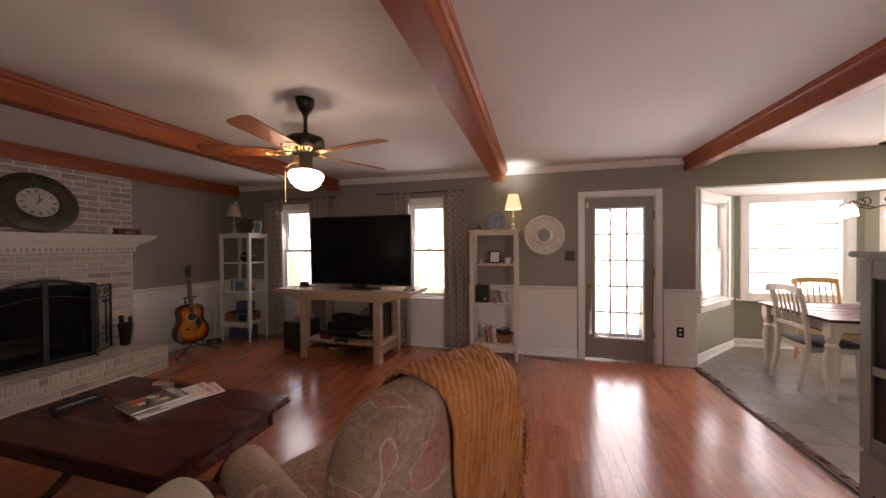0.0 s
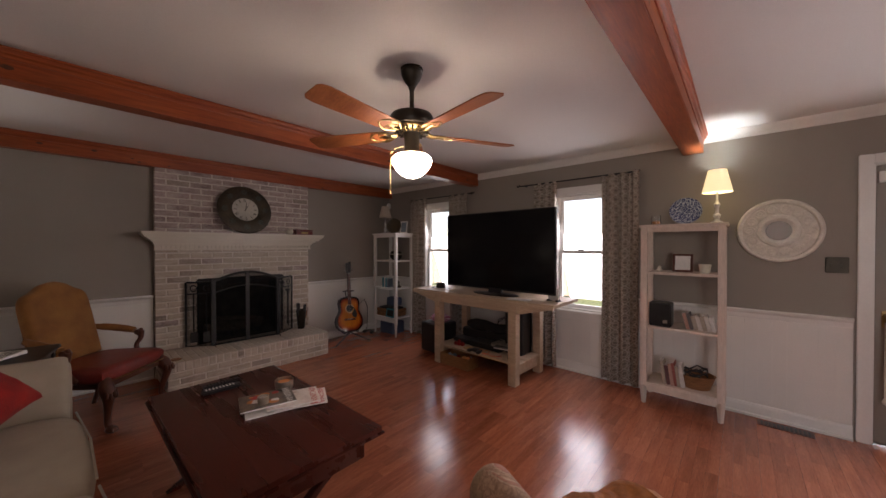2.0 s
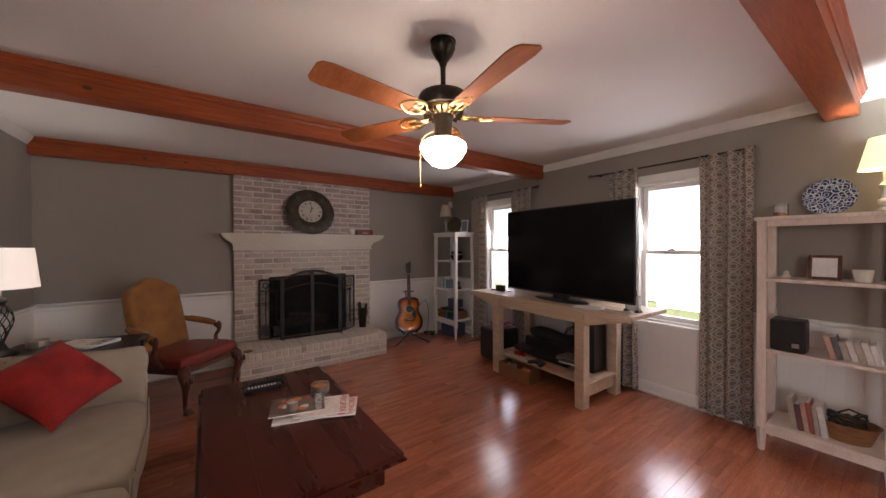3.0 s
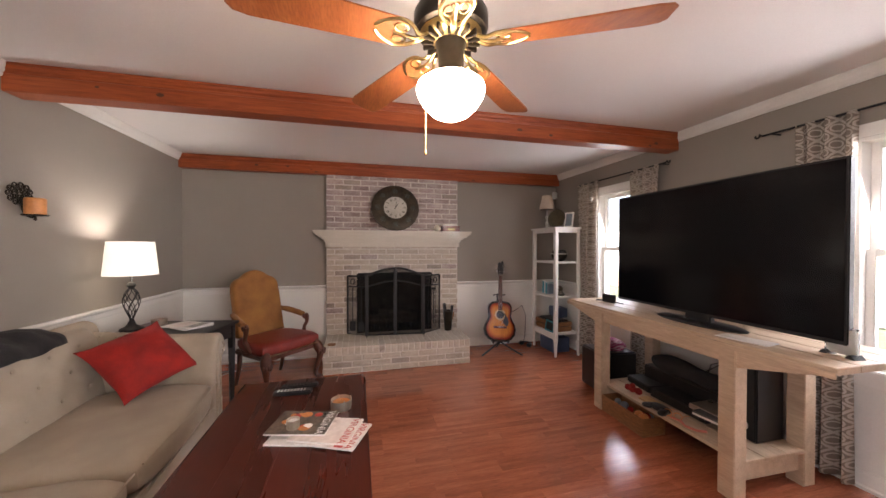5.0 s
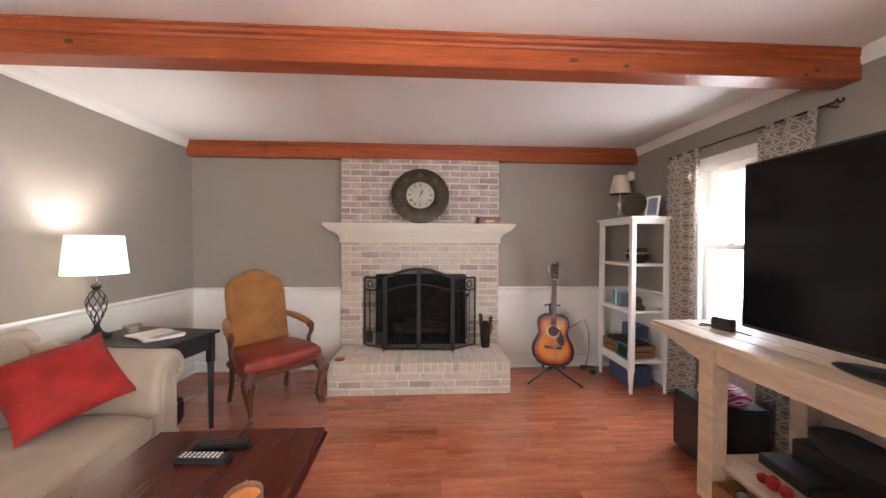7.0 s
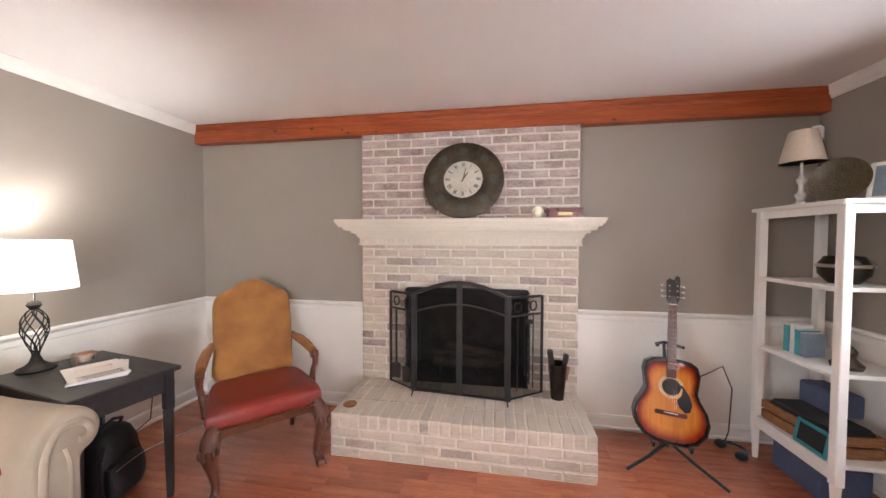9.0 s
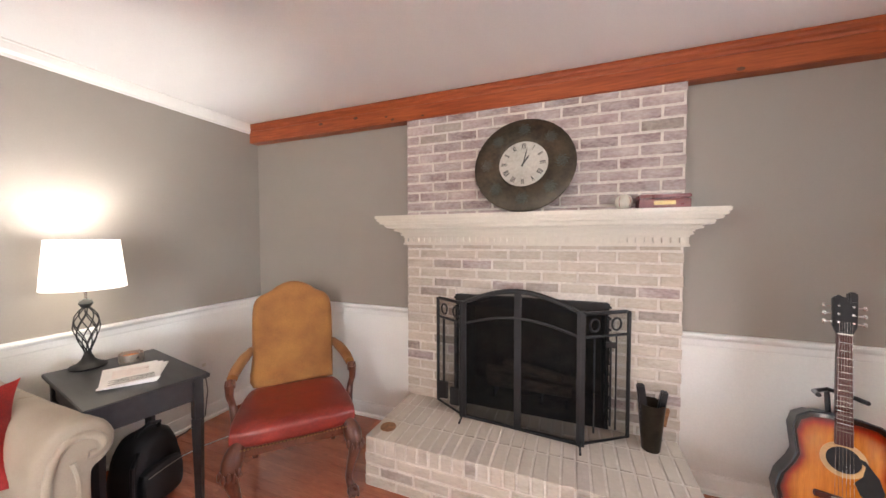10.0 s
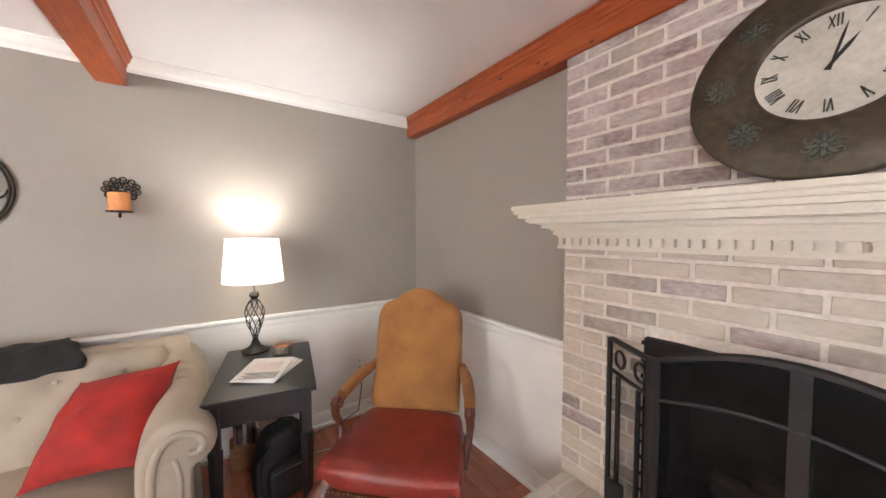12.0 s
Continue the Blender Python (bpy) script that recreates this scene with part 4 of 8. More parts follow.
def wall_clock():
    c = thing("wall_clock", "large round dark metal clock leaning on the mantel", "clock", pose(-4.212, 2.19, 1.597) @ pose(0, 0, 0, 0, -14, 0) @ pose(0, 0, 0.306, 90, 0, 90))
    bm = bmesh.new()
    lathe(bm, [(0.0, -0.012), (0.29, -0.012), (0.302, -0.004), (0.304, 0.006), (0.296, 0.013), (0.22, 0.020), (0.16, 0.024), (0.150, 0.018), (0.147, 0.012), (0.0, 0.012)], 64)
    part("rim", bm, PEWTER, c)
    bm = bmesh.new()
    lathe(bm, [(0.0, 0.0125), (0.146, 0.0125), (0.146, 0.0145), (0.0, 0.0145)], 48)
    part("dial", bm, surf("aged_dial_paper", (0.40, 0.37, 0.31), (0.50, 0.465, 0.395), 0.7, scale=9, fine=60, fine_amount=0.12, bump=0.05), c, "ivory dial with roman numerals")
    marks = {0: "XII", 1: "I", 2: "II", 3: "III", 4: "IIII", 5: "V", 6: "VI", 7: "VII", 8: "VIII", 9: "IX", 10: "X", 11: "XI"}
    for h, text in marks.items():
        bm = bmesh.new()
        wide = {"I": 0.007, "V": 0.013, "X": 0.014}
        total = sum(wide[ch] for ch in text)
        at = -total / 2
        for ch in text:
            mid = at + wide[ch] / 2
            lines = {"I": ((0, 0),), "V": ((-0.005, 0), (0.005, 0)), "X": ((-0.005, 0.005), (0.005, -0.005))}[ch]
            for top, low in lines:
                turn = pose(0, 0, 0, 0, 0, -30 * h)
                bmesh_line = [turn @ Vector((mid + low, 0.098, 0.0152)), turn @ Vector((mid + top, 0.132, 0.0152))]
                tube(bm, bmesh_line, 0.0021, 4)
            at += wide[ch]
        part("numeral", bm, MESH, c)
    for ang, length, w in ((-33, 0.075, 0.0035), (-12, 0.108, 0.0025)):
        bm = bmesh.new()
        prism(bm, [(-w, -0.02), (w, -0.02), (w * 1.3, length * 0.6), (0, length), (-w * 1.3, length * 0.6)], 0.002, pose(0, 0, 0.0165, 0, 0, ang) @ pose(0, 0, 0, -90, 0, 0))
        part("clock_hand", bm, PLASTIC, c)
    green = surf("verdigris", (0.045, 0.055, 0.045), (0.08, 0.095, 0.075), 0.6, metal=0.2, scale=20)
    bm = bmesh.new()
    for i in range(8):
        a = 2 * math.pi * i / 8
        turn = Matrix.Rotation(a, 4, "Z")
        bmesh.ops.create_icosphere(bm, subdivisions=1, radius=0.013, matrix=turn @ Matrix.Translation((0.020, 0, 0.001)) @ Matrix.Diagonal((1.1, 0.42, 0.4, 1)))
        tube(bm, [turn @ Vector((0.030 + 0.009 * math.cos(u), 0.009 * math.sin(u) + 0.006, 0.001)) for u in [k * 0.7 for k in range(8)]], 0.0026, 4)
    bmesh.ops.create_icosphere(bm, subdivisions=1, radius=0.008, matrix=Matrix.Diagonal((1, 1, 0.6, 1)))
    flower = part("flower_relief", bm, green, c, "verdigris flower relief")
    for i in range(8):
        o = flower if i == 0 else flower.copy()
        if i:
            scene.collection.objects.link(o)
        a = radians(90 + 45 * i)
        o.matrix_basis = pose(0.222 * math.cos(a), 0.222 * math.sin(a), 0.0195)


wall_clock()
b = thing("keepsake_box", "small red lacquered wooden box with a brass plate", "box", pose(-4.27, 2.915, 1.597))
solid("box_body", REDWOOD, (-0.055, -0.115, 0.0), (0.055, 0.115, 0.052), 0.004, b)
solid("box_lid", REDWOOD, (-0.058, -0.118, 0.054), (0.058, 0.118, 0.074), 0.005, b)
solid("name_plate", BRASS, (0.0548, -0.048, 0.020), (0.057, 0.048, 0.040), 0.0005, b, "brass name plate")
bm = bmesh.new()
bmesh.ops.create_uvsphere(bm, u_segments=24, v_segments=16, radius=0.044, matrix=Matrix.Translation((-4.27, 2.735, 1.641)))
tagged(part("baseball", bm, IVORY), "worn ivory ball on the mantel", "ball")
bm = bmesh.new()
for s in (-1, 1):
    tube(bm, [Matrix.Translation((-4.27, 2.735, 1.641)) @ Vector((0.0442 * math.cos(a) * 0.84 + 0.0, s * (0.021 + 0.006 * math.cos(2 * a)), 0.0442 * math.sin(a) * 0.88)) for a in [2 * math.pi * i / 24 for i in range(24)]], 0.0012, 4, True)
part("stitching", bm, RED, bpy.data.objects["baseball"])


def screen_panel(bm, p, q, z0, z1, arch=0.0, bar_r=0.011):
    """Iron frame between p and q (x, y) with an arched head; returns the outline."""
    p, q = Vector((*p, 0)), Vector((*q, 0))
    n = 16
    top = [p.lerp(q, i / n) + Vector((0, 0, z1 + arch * math.sin(math.pi * i / n))) for i in range(n + 1)]
    pts = [p + Vector((0, 0, z0))] + top + [q + Vector((0, 0, z0))]
    tube(bm, pts + [], bar_r, 6, True)
    return pts


def gauze(pts, parent, cloth):
    bm = bmesh.new()
    vs = [bm.verts.new(p) for p in pts]
    f = bm.faces.new(vs)
    ex = bmesh.ops.extrude_face_region(bm, geom=[f])
    bmesh.ops.translate(bm, vec=(-0.0015, 0, 0), verts=[v for v in ex["geom"] if isinstance(v, bmesh.types.BMVert)])
    part("wire_mesh", bm, cloth, parent, "fine black wire mesh", smooth=False)


def fire_screen():
    s = thing("fireplace_screen", "black wrought iron folding fire screen on the hearth", "fire screen")
    z0 = 0.305
    a, b, c, d = (-4.345, 1.600), (-4.205, 1.830), (-4.150, 2.525), (-4.325, 2.780)
    bm = bmesh.new()
    pts = screen_panel(bm, b, c, z0, 1.035, 0.095, 0.014)
    mid = Vector(((b[0] + c[0]) / 2, (b[1] + c[1]) / 2, 0))
    box(bm, (mid.x - 0.008, mid.y - 0.02, z0), (mid.x + 0.008, mid.y + 0.02, 1.13))
    bv, cv = Vector((*b, 0)), Vector((*c, 0))
    tube(bm, [bv.lerp(cv, i / 14) + Vector((0.004, 0, 0.90 + 0.07 * math.sin(math.pi * i / 14))) for i in range(15)], 0.007, 6)
    for e in (b, c):
        box(bm, (e[0] - 0.012, e[1] - 0.022, z0 - 0.01), (e[0] + 0.012, e[1] + 0.022, 1.045), 0.003)
        tube(bm, [(e[0], e[1], z0 + 0.02), (e[0] + 0.05, e[1], z0 - 0.0), (e[0] + 0.085, e[1], 0.297)], 0.006, 6)
    centre = part("centre_panel", bm, IRON, s)
    gauze(pts, centre, GAUZE)
    for e, f in ((a, b), (c, d)):
        bm = bmesh.new()
        ev, fv = Vector((*e, 0)), Vector((*f, 0))
        pts = screen_panel(bm, e, f, z0, 1.03, 0.0, 0.011)
        tube(bm, [ev + Vector((0, 0, 0.90)), fv + Vector((0, 0, 0.90))], 0.008, 6)
        for u in (0.27, 0.73):
            m = ev.lerp(fv, u)
            d3 = (fv - ev).normalized()
            tube(bm, [m + d3 * 0.03 * math.cos(t) + Vector((0, 0, 0.962 + 0.034 * math.sin(t))) for t in [2 * math.pi * i / 16 for i in range(16)]], 0.006, 6, True)
            tube(bm, [m + Vector((0, 0, 0.90)), m + Vector((0, 0, z0 + 0.05))], 0.005, 6)
        wing = part("side_panel", bm, IRON, s)
        gauze(pts, wing, OPEN_GAUZE)
    for k, (u, kind) in enumerate(((0.27, "shovel"), (0.73, "brush"))):
        m = Vector((*a, 0)).lerp(Vector((*b, 0)), u)
        bm = bmesh.new()
        rod(bm, (m.x + 0.02, m.y, 0.90), (m.x + 0.02, m.y, 0.46), 0.005)
        box(bm, (m.x + 0.012, m.y - 0.035, 0.35), (m.x + 0.028, m.y + 0.035, 0.47), 0.006)
        part("fire_" + kind, bm, IRON, s)
    m = Vector((*c, 0)).lerp(Vector((*d, 0)), 0.6)
    bm = bmesh.new()
    rod(bm, (m.x + 0.03, m.y, 0.86), (m.x + 0.03, m.y, 0.40), 0.006)
    box(bm, (m.x + 0.022, m.y - 0.03, 0.84), (m.x + 0.038, m.y + 0.03, 0.87), 0.003)
    part("poker", bm, IRON, s)


fire_screen()
t = thing("match_holder", "dark tapered bucket with fire starters on the hearth", "bucket", pose(-4.27, 2.885, 0.291))
bm = bmesh.new()
lathe(bm, [(0.0, 0.0), (0.045, 0.0), (0.068, 0.26), (0.064, 0.26), (0.042, 0.012), (0.0, 0.012)], 24)
part("bucket", bm, BRONZE, t)
bm = bmesh.new()
box(bm, (-0.015, -0.03, 0.1), (0.02, 0.01, 0.37), 0.006, pose(0, 0, 0, 8, 5, 0))
box(bm, (-0.03, -0.0, 0.1), (0.0, 0.035, 0.33), 0.006, pose(0, 0, 0, -8, 0, 0))
part("fire_lighter", bm, PLASTIC, t)
solid("matchbox", BASKET, (0.0, 0.005, 0.15), (0.02, 0.04, 0.25), 0.003, t, "reddish brown matchbox", pose(0, 0, 0, -10, 0, 0))
turned("coaster", BASKET, [(0.0, 0.0), (0.045, 0.0), (0.048, 0.004), (0.045, 0.009), (0.0, 0.009)], None, "").matrix_basis = pose(-3.93, 1.44, 0.292)
tagged(bpy.data.objects["coaster"], "round terracotta coaster on the hearth corner", "coaster")

# ---- television corner ----


def tv_table():
    t = thing("console_table", "long unfinished limed pine console table under the television", "table", pose(-1.950, 4.065, 0, 0, 0, -1.0))
    for i in range(4):
        y = -0.305 + i * 0.1525
        solid("top_board", PINE, (-0.975, y + 0.001, 0.852), (0.975, y + 0.1515, 0.885), 0.003, t)
    solid("edge_strip", PINE, (-0.978, -0.318, 0.838), (0.978, -0.306, 0.868), 0.002, t)
    for x in (-0.53, 0.53):
        for y in (-0.265, 0.265):
            solid("leg", PINE, (x - 0.045, y - 0.045, 0.0), (x + 0.045, y + 0.045, 0.852), 0.004, t)
        solid("side_stretcher", PINE, (x - 0.02, -0.22, 0.085), (x + 0.02, 0.22, 0.195), 0.004, t)
        solid("side_apron", PINE, (x - 0.02, -0.22, 0.755), (x + 0.02, 0.22, 0.85), 0.004, t)
        s = 1 if x > 0 else -1
        bm = bmesh.new()
        prism(bm, [(s * 0.575, 0.85), (s * 0.92, 0.85), (s * 0.92, 0.832), (s * 0.575, 0.745)], 0.035, Matrix.Translation((0, -0.30, 0)), 0.002)
        part("brace", bm, PINE, t)
    for y in (-0.295, 0.275):
        solid("apron", PINE, (-0.485, y, 0.755), (0.485, y + 0.028, 0.85), 0.004, t)
    for i in range(3):
        y = -0.25 + i * 0.167
        solid("shelf_board", PINE, (-0.575, y + 0.001, 0.196), (0.575, y + 0.165, 0.218), 0.003, t)
    return t


tv_table()
TT = pose(-1.950, 4.065, 0, 0, 0, -1.0)


def on_table(x, y, z, rz=0):
    return TT @ pose(x, y, z, 0, 0, rz)


def television():
    t = thing("television", "large black flat screen television on a low stand", "television", on_table(0.155, -0.055, 0.885))
    bm = bmesh.new()
    box(bm, (-0.735, -0.012, 0.055), (0.735, 0.03, 0.955), 0.006)
    box(bm, (-0.5, 0.03, 0.15), (0.5, 0.07, 0.75), 0.012)
    part("cabinet", bm, PLASTIC, t)
    solid("screen", SCREEN, (-0.722, -0.0145, 0.075), (0.722, -0.0125, 0.942), 0.001, t, "dark glossy screen")
    bm = bmesh.new()
    lathe(bm, [(0.0, 0.0), (0.30, 0.0), (0.31, 0.006), (0.29, 0.014), (0.0, 0.016)], 40, None, 1.0, 0.38)
    part("foot_plate", bm, PLASTIC, t)
    solid("neck", PLASTIC, (-0.09, -0.01, 0.014), (0.09, 0.03, 0.08), 0.006, t)


television()
bx = thing("media_player", "small black set-top box standing beside the television", "media box", on_table(-0.70, -0.06, 0.885, 12))
solid("case", PLASTIC, (-0.06, -0.02, 0.0), (0.06, 0.02, 0.075), 0.006, bx)
wire("cable", PLASTIC, [(-0.06, 0, 0.01), (-0.12, -0.03, 0.004), (-0.15, 0.02, 0.004), (-0.10, 0.05, 0.004), (0.02, 0.04, 0.004), (0.14, 0.01, 0.004)], 0.004, bx)
st = thing("picture_holder", "small clear picture block at the end of the console", "picture", on_table(0.86, -0.05, 0.885, -8))
solid("holder", SMOKE, (-0.06, -0.012, 0.0), (0.06, 0.012, 0.14), 0.003, st)
solid("card", PAPER, (-0.055, -0.003, 0.01), (0.055, 0.003, 0.13), 0, st, "green and orange printed card")
for x in (-0.05, 0.05):
    bm = bmesh.new()
    prism(bm, [(-0.02, 0), (0.02, 0), (0.004, 0.02), (-0.004, 0.02)], 0.06, Matrix.Translation((x, -0.03, 0)))
    part("foot", bm, PLASTIC, st)
mg = thing("loose_papers", "white loose papers lying under the television edge", "paper", on_table(0.55, -0.2, 0.8855, 10))
solid("sheet", PAPER, (-0.12, -0.06, 0.0), (0.12, 0.06, 0.005), 0.001, mg)

# things on the lower shelf and under the table
rc = thing("receiver", "black audio receiver with cables on the lower shelf", "electronics", on_table(0.02, 0.06, 0.218))
solid("case", PLASTIC, (-0.22, -0.15, 0.012), (0.22, 0.15, 0.075), 0.005, rc)
for x in (-0.18, 0.18):
    solid("foot", PLASTIC, (x - 0.02, -0.12, 0.0), (x + 0.02, 0.12, 0.012), 0.002, rc)
wire("cable", PLASTIC, [(0.1, 0.15, 0.05), (0.15, 0.2, 0.2), (0.05, 0.22, 0.33), (-0.1, 0.21, 0.2), (-0.15, 0.17, 0.08)], 0.005, rc)
wire("cable", PLASTIC, [(-0.05, 0.15, 0.05), (-0.02, 0.2, 0.3), (0.2, 0.22, 0.42), (0.3, 0.21, 0.3), (0.25, 0.16, 0.06)], 0.004, rc)
pl = thing("disc_player", "silver disc player on top of the receiver", "electronics", on_table(0.28, 0.0, 0.293))
solid("case", SILVER, (-0.15, -0.10, 0.0), (0.15, 0.10, 0.035), 0.004, pl)
g1 = thing("toy_figure", "small red and green trinket on the shelf", "trinket", on_table(-0.30, -0.16, 0.218))
bm = bmesh.new()
for i, (x, y, z, r) in enumerate(((0, 0, 0.03, 0.03), (0.05, 0.01, 0.028, 0.028), (-0.05, 0.0, 0.025, 0.025), (0.02, -0.02, 0.065, 0.022))):
    bmesh.ops.create_icosphere(bm, subdivisions=2, radius=r, matrix=Matrix.Translation((x, y, z)))
part("bead", bm, RED, g1)
g2 = thing("game_controller", "black game controller on the shelf", "controller", on_table(0.0, -0.2, 0.218))
bm = bmesh.new()
cushion(bm, (0.14, 0.09, 0.04), 0.8, 5, pose(0, 0, 0.02))
for s in (-1, 1):
    cushion(bm, (0.05, 0.09, 0.035), 0.8, 4, pose(s * 0.06, -0.04, 0.02, 0, 0, s * 20))
part("shell", bm, PLASTIC, g2)
g3 = thing("toy_snake", "pink rubber toy lying on the shelf", "toy", on_table(0.22, -0.22, 0.226))
wire("toy_body", surf("pink_rubber", (0.55, 0.16, 0.12), (0.62, 0.22, 0.17), 0.5), [(-0.12, 0, 0), (-0.06, 0.02, 0), (0.0, -0.01, 0), (0.06, 0.015, 0), (0.10, 0.04, 0.01), (0.08, 0.06, 0)], 0.008, g3)
bx = thing("amplifier", "black amplifier under a dark cloth on the console shelf", "electronics", on_table(-0.10, 0.165, 0.218))
solid("case", PLASTIC, (-0.36, -0.06, 0.0), (0.34, 0.06, 0.16), 0.008, bx)
bm = bmesh.new()
cushion(bm, (0.62, 0.13, 0.12), 0.7, 10, pose(0.0, 0, 0.21))
for v in bm.verts:
    v.co += 0.03 * noise.noise_vector(v.co * 7)
part("cloth", bm, DARKTHROW, bx, "rumpled dark cloth")
bx = thing("game_box", "dark game box with a pale edge on the receiver", "box", on_table(0.30, -0.07, 0.293, 8))
solid("box_body", BOOKS[4], (-0.10, -0.085, 0.0), (0.10, 0.085, 0.030), 0.003, bx)
solid("page_block", PAPER, (-0.098, -0.0875, 0.006), (0.098, -0.084, 0.018), 0, bx, "pale paper edge")
bx = thing("black_case", "low black plastic case on the shelf beside the receiver", "box", on_table(-0.36, 0.06, 0.218, -6))
solid("box_body", PLASTIC, (-0.14, -0.10, 0.0), (0.12, 0.10, 0.055), 0.006, bx)
bx = thing("sunglasses", "orange framed glasses lying on the shelf", "glasses", on_table(0.10, -0.20, 0.219, 15))
for u in (-0.033, 0.033):
    wire("rim", CANDLE, [(u + 0.026 * math.cos(a), 0.006 * math.sin(a), 0.022 + 0.020 * math.sin(a)) for a in [2 * math.pi * i / 16 for i in range(16)]], 0.003, bx, closed=True, seg=6)
    wire("temple", CANDLE, [(u * 1.75, 0.0, 0.026), (u * 1.7, 0.06, 0.020), (u * 1.5, 0.12, 0.004)], 0.0028, bx, seg=6)
bx = thing("dark_mug", "small dark round pot on the shelf edge", "pot", on_table(0.46, -0.20, 0.218))
turned("bowl", PLASTIC, [(0.0, 0.0), (0.035, 0.0), (0.042, 0.03), (0.040, 0.062), (0.036, 0.062), (0.034, 0.01), (0.0, 0.008)], bx)
g4 = thing("wooden_tray", "small wooden tray on the shelf", "tray", on_table(-0.08, -0.15, 0.218))
solid("tray_board", HONEY, (-0.12, -0.05, 0.0), (0.0, 0.04, 0.012), 0.003, g4)
bk = thing("storage_bin", "orange-brown woven storage bin under the shelf", "basket", on_table(-0.27, -0.20, 0.0))
bm = bmesh.new()
box(bm, (-0.22, -0.10, 0.0), (0.22, 0.10, 0.012), 0.003)
for y in (-0.1, 0.09):
    box(bm, (-0.22, y, 0.012), (0.22, y + 0.012, 0.135), 0.003)
for x in (-0.22, 0.208):
    box(bm, (x, -0.088, 0.012), (x + 0.012, 0.09, 0.135), 0.003)
part("basket_wall", bm, BASKET, bk)
for i in range(9):
    bm = bmesh.new()
    bmesh.ops.create_icosphere(bm, subdivisions=2, radius=random.uniform(0.02, 0.035), matrix=Matrix.Translation((random.uniform(-0.17, 0.17), random.uniform(-0.05, 0.05), 0.10)))
    part("toy_ball", bm, (CANDLE, RED, BOOKS[6])[i % 3], bk)
sw = thing("subwoofer", "black cube subwoofer on the floor beside the console", "loudspeaker", pose(-2.80, 4.14, 0, 0, 0, -4))
solid("cabinet", PLASTIC, (-0.17, -0.18, 0.015), (0.17, 0.18, 0.40), 0.012, sw)
for x in (-0.13, 0.13):
    solid("foot", PLASTIC, (x - 0.02, -0.14, 0.0), (x + 0.02, 0.14, 0.015), 0.003, sw)
cl = thing("folded_blanket", "magenta patterned cloth bundled on the subwoofer", "blanket", pose(-2.76, 4.13, 0.40))
bm = bmesh.new()
cushion(bm, (0.26, 0.22, 0.10), 0.9, 6, pose(0, 0, 0.05))
for v in bm.verts:
    v.co += 0.012 * noise.noise_vector(v.co * 18)
bmesh.ops.translate(bm, vec=(0, 0, -min(v.co.z for v in bm.verts)), verts=bm.verts)
part("cloth", bm, PINKCLOTH, cl)
sp = thing("tower_speaker", "tall black loudspeaker under the console end", "loudspeaker", on_table(0.34, 0.12, 0.218))
solid("cabinet", PLASTIC, (-0.09, -0.11, 0.0), (0.13, 0.11, 0.47), 0.008, sp)
solid("grille", MESH, (-0.08, -0.118, 0.02), (0.12, -0.111, 0.45), 0.003, sp)

# ---- curtains ----


def curtain(x0, x1, folds, y, z0, z1, seed, gathered=0.55):
    """A hanging cloth of folds with thickness, gathered at the top."""
    rng = random.Random(seed)
    c = thing("curtain", "taupe curtain with a cream lattice pattern", "curtain", Matrix.Translation(((x0 + x1) / 2, y, 0)), "window curtains")
    bm = bmesh.new()
    nx, nz, w = folds * 8, 26, x1 - x0
    phase = [rng.uniform(-0.5, 0.5) for _ in range(folds + 1)]
    grid = []
    for j in range(nz + 1):
        v = j / nz
        z = z0 + (z1 - z0) * v
        row = []
        for i in range(nx + 1):
            u = i / nx
            amp = 0.028 + 0.022 * (1 - v) + 0.006 * math.sin(9 * v + seed)
            ph = 2 * math.pi * folds * u + phase[int(u * folds)] * 0.6
            squeeze = 1.0 - 0.10 * math.sin(math.pi * min(1, v * 1.0)) * (0.5 + 0.5 * math.sin(seed))
            row.append(bm.verts.new(((u - 0.5) * w * squeeze, amp * math.sin(ph) + 0.006 * math.sin(3.1 * ph + 5 * v), z)))
        grid.append(row)
    faces = []
    for a, b in zip(grid, grid[1:]):
        for i in range(nx):
            faces.append(bm.faces.new((a[i], a[i + 1], b[i + 1], b[i])))
    ob = part("cloth", bm, CURTAIN, c)
    solidify = ob.modifiers.new("thickness", "SOLIDIFY")
    solidify.thickness = 0.003
    return c


def curtain_rod(x0, x1, z):
    r = thing("curtain_rod", "thin dark curtain rod with scrolled ends", "curtain rod", pose((x0 + x1) / 2, 4.53, z))
    h = (x1 - x0) / 2
    bar("pole", IRON, (-h, 0, 0), (h, 0, 0), 0.007, r)
    for s in (-1, 1):
        pts = [(s * (h + 0.035 + 0.028 * math.cos(a) * (1 - a / 9)), 0, 0.028 * math.sin(a) * (1 - a / 9) + 0.006) for a in [math.pi + i * 0.5 for i in range(-4, 9)]]
        wire("finial", IRON, [(s * h, 0, 0)] + [(p[0], 0, p[2]) for p in pts[3:]], 0.006, r)
        bm = bmesh.new()
        rod(bm, (s * (h - 0.05), 0, 0), (s * (h - 0.05), 0.09, 0), 0.006)
        part("bracket", bm, IRON, r)


curtain_rod(-3.74, -2.53, 2.195)
curtain_rod(-1.76, -0.485, 2.195)
curtain(-3.81, -3.43, 3, 4.53, 0.03, 2.20, 1)
curtain(-2.96, -2.60, 3, 4.53, 0.03, 2.20, 2)
curtain(-1.57, -1.29, 3, 4.53, 0.03, 2.20, 3)
curtain(-0.79, -0.44, 3, 4.53, 0.03, 2.20, 4)

# ---- bookshelf ----


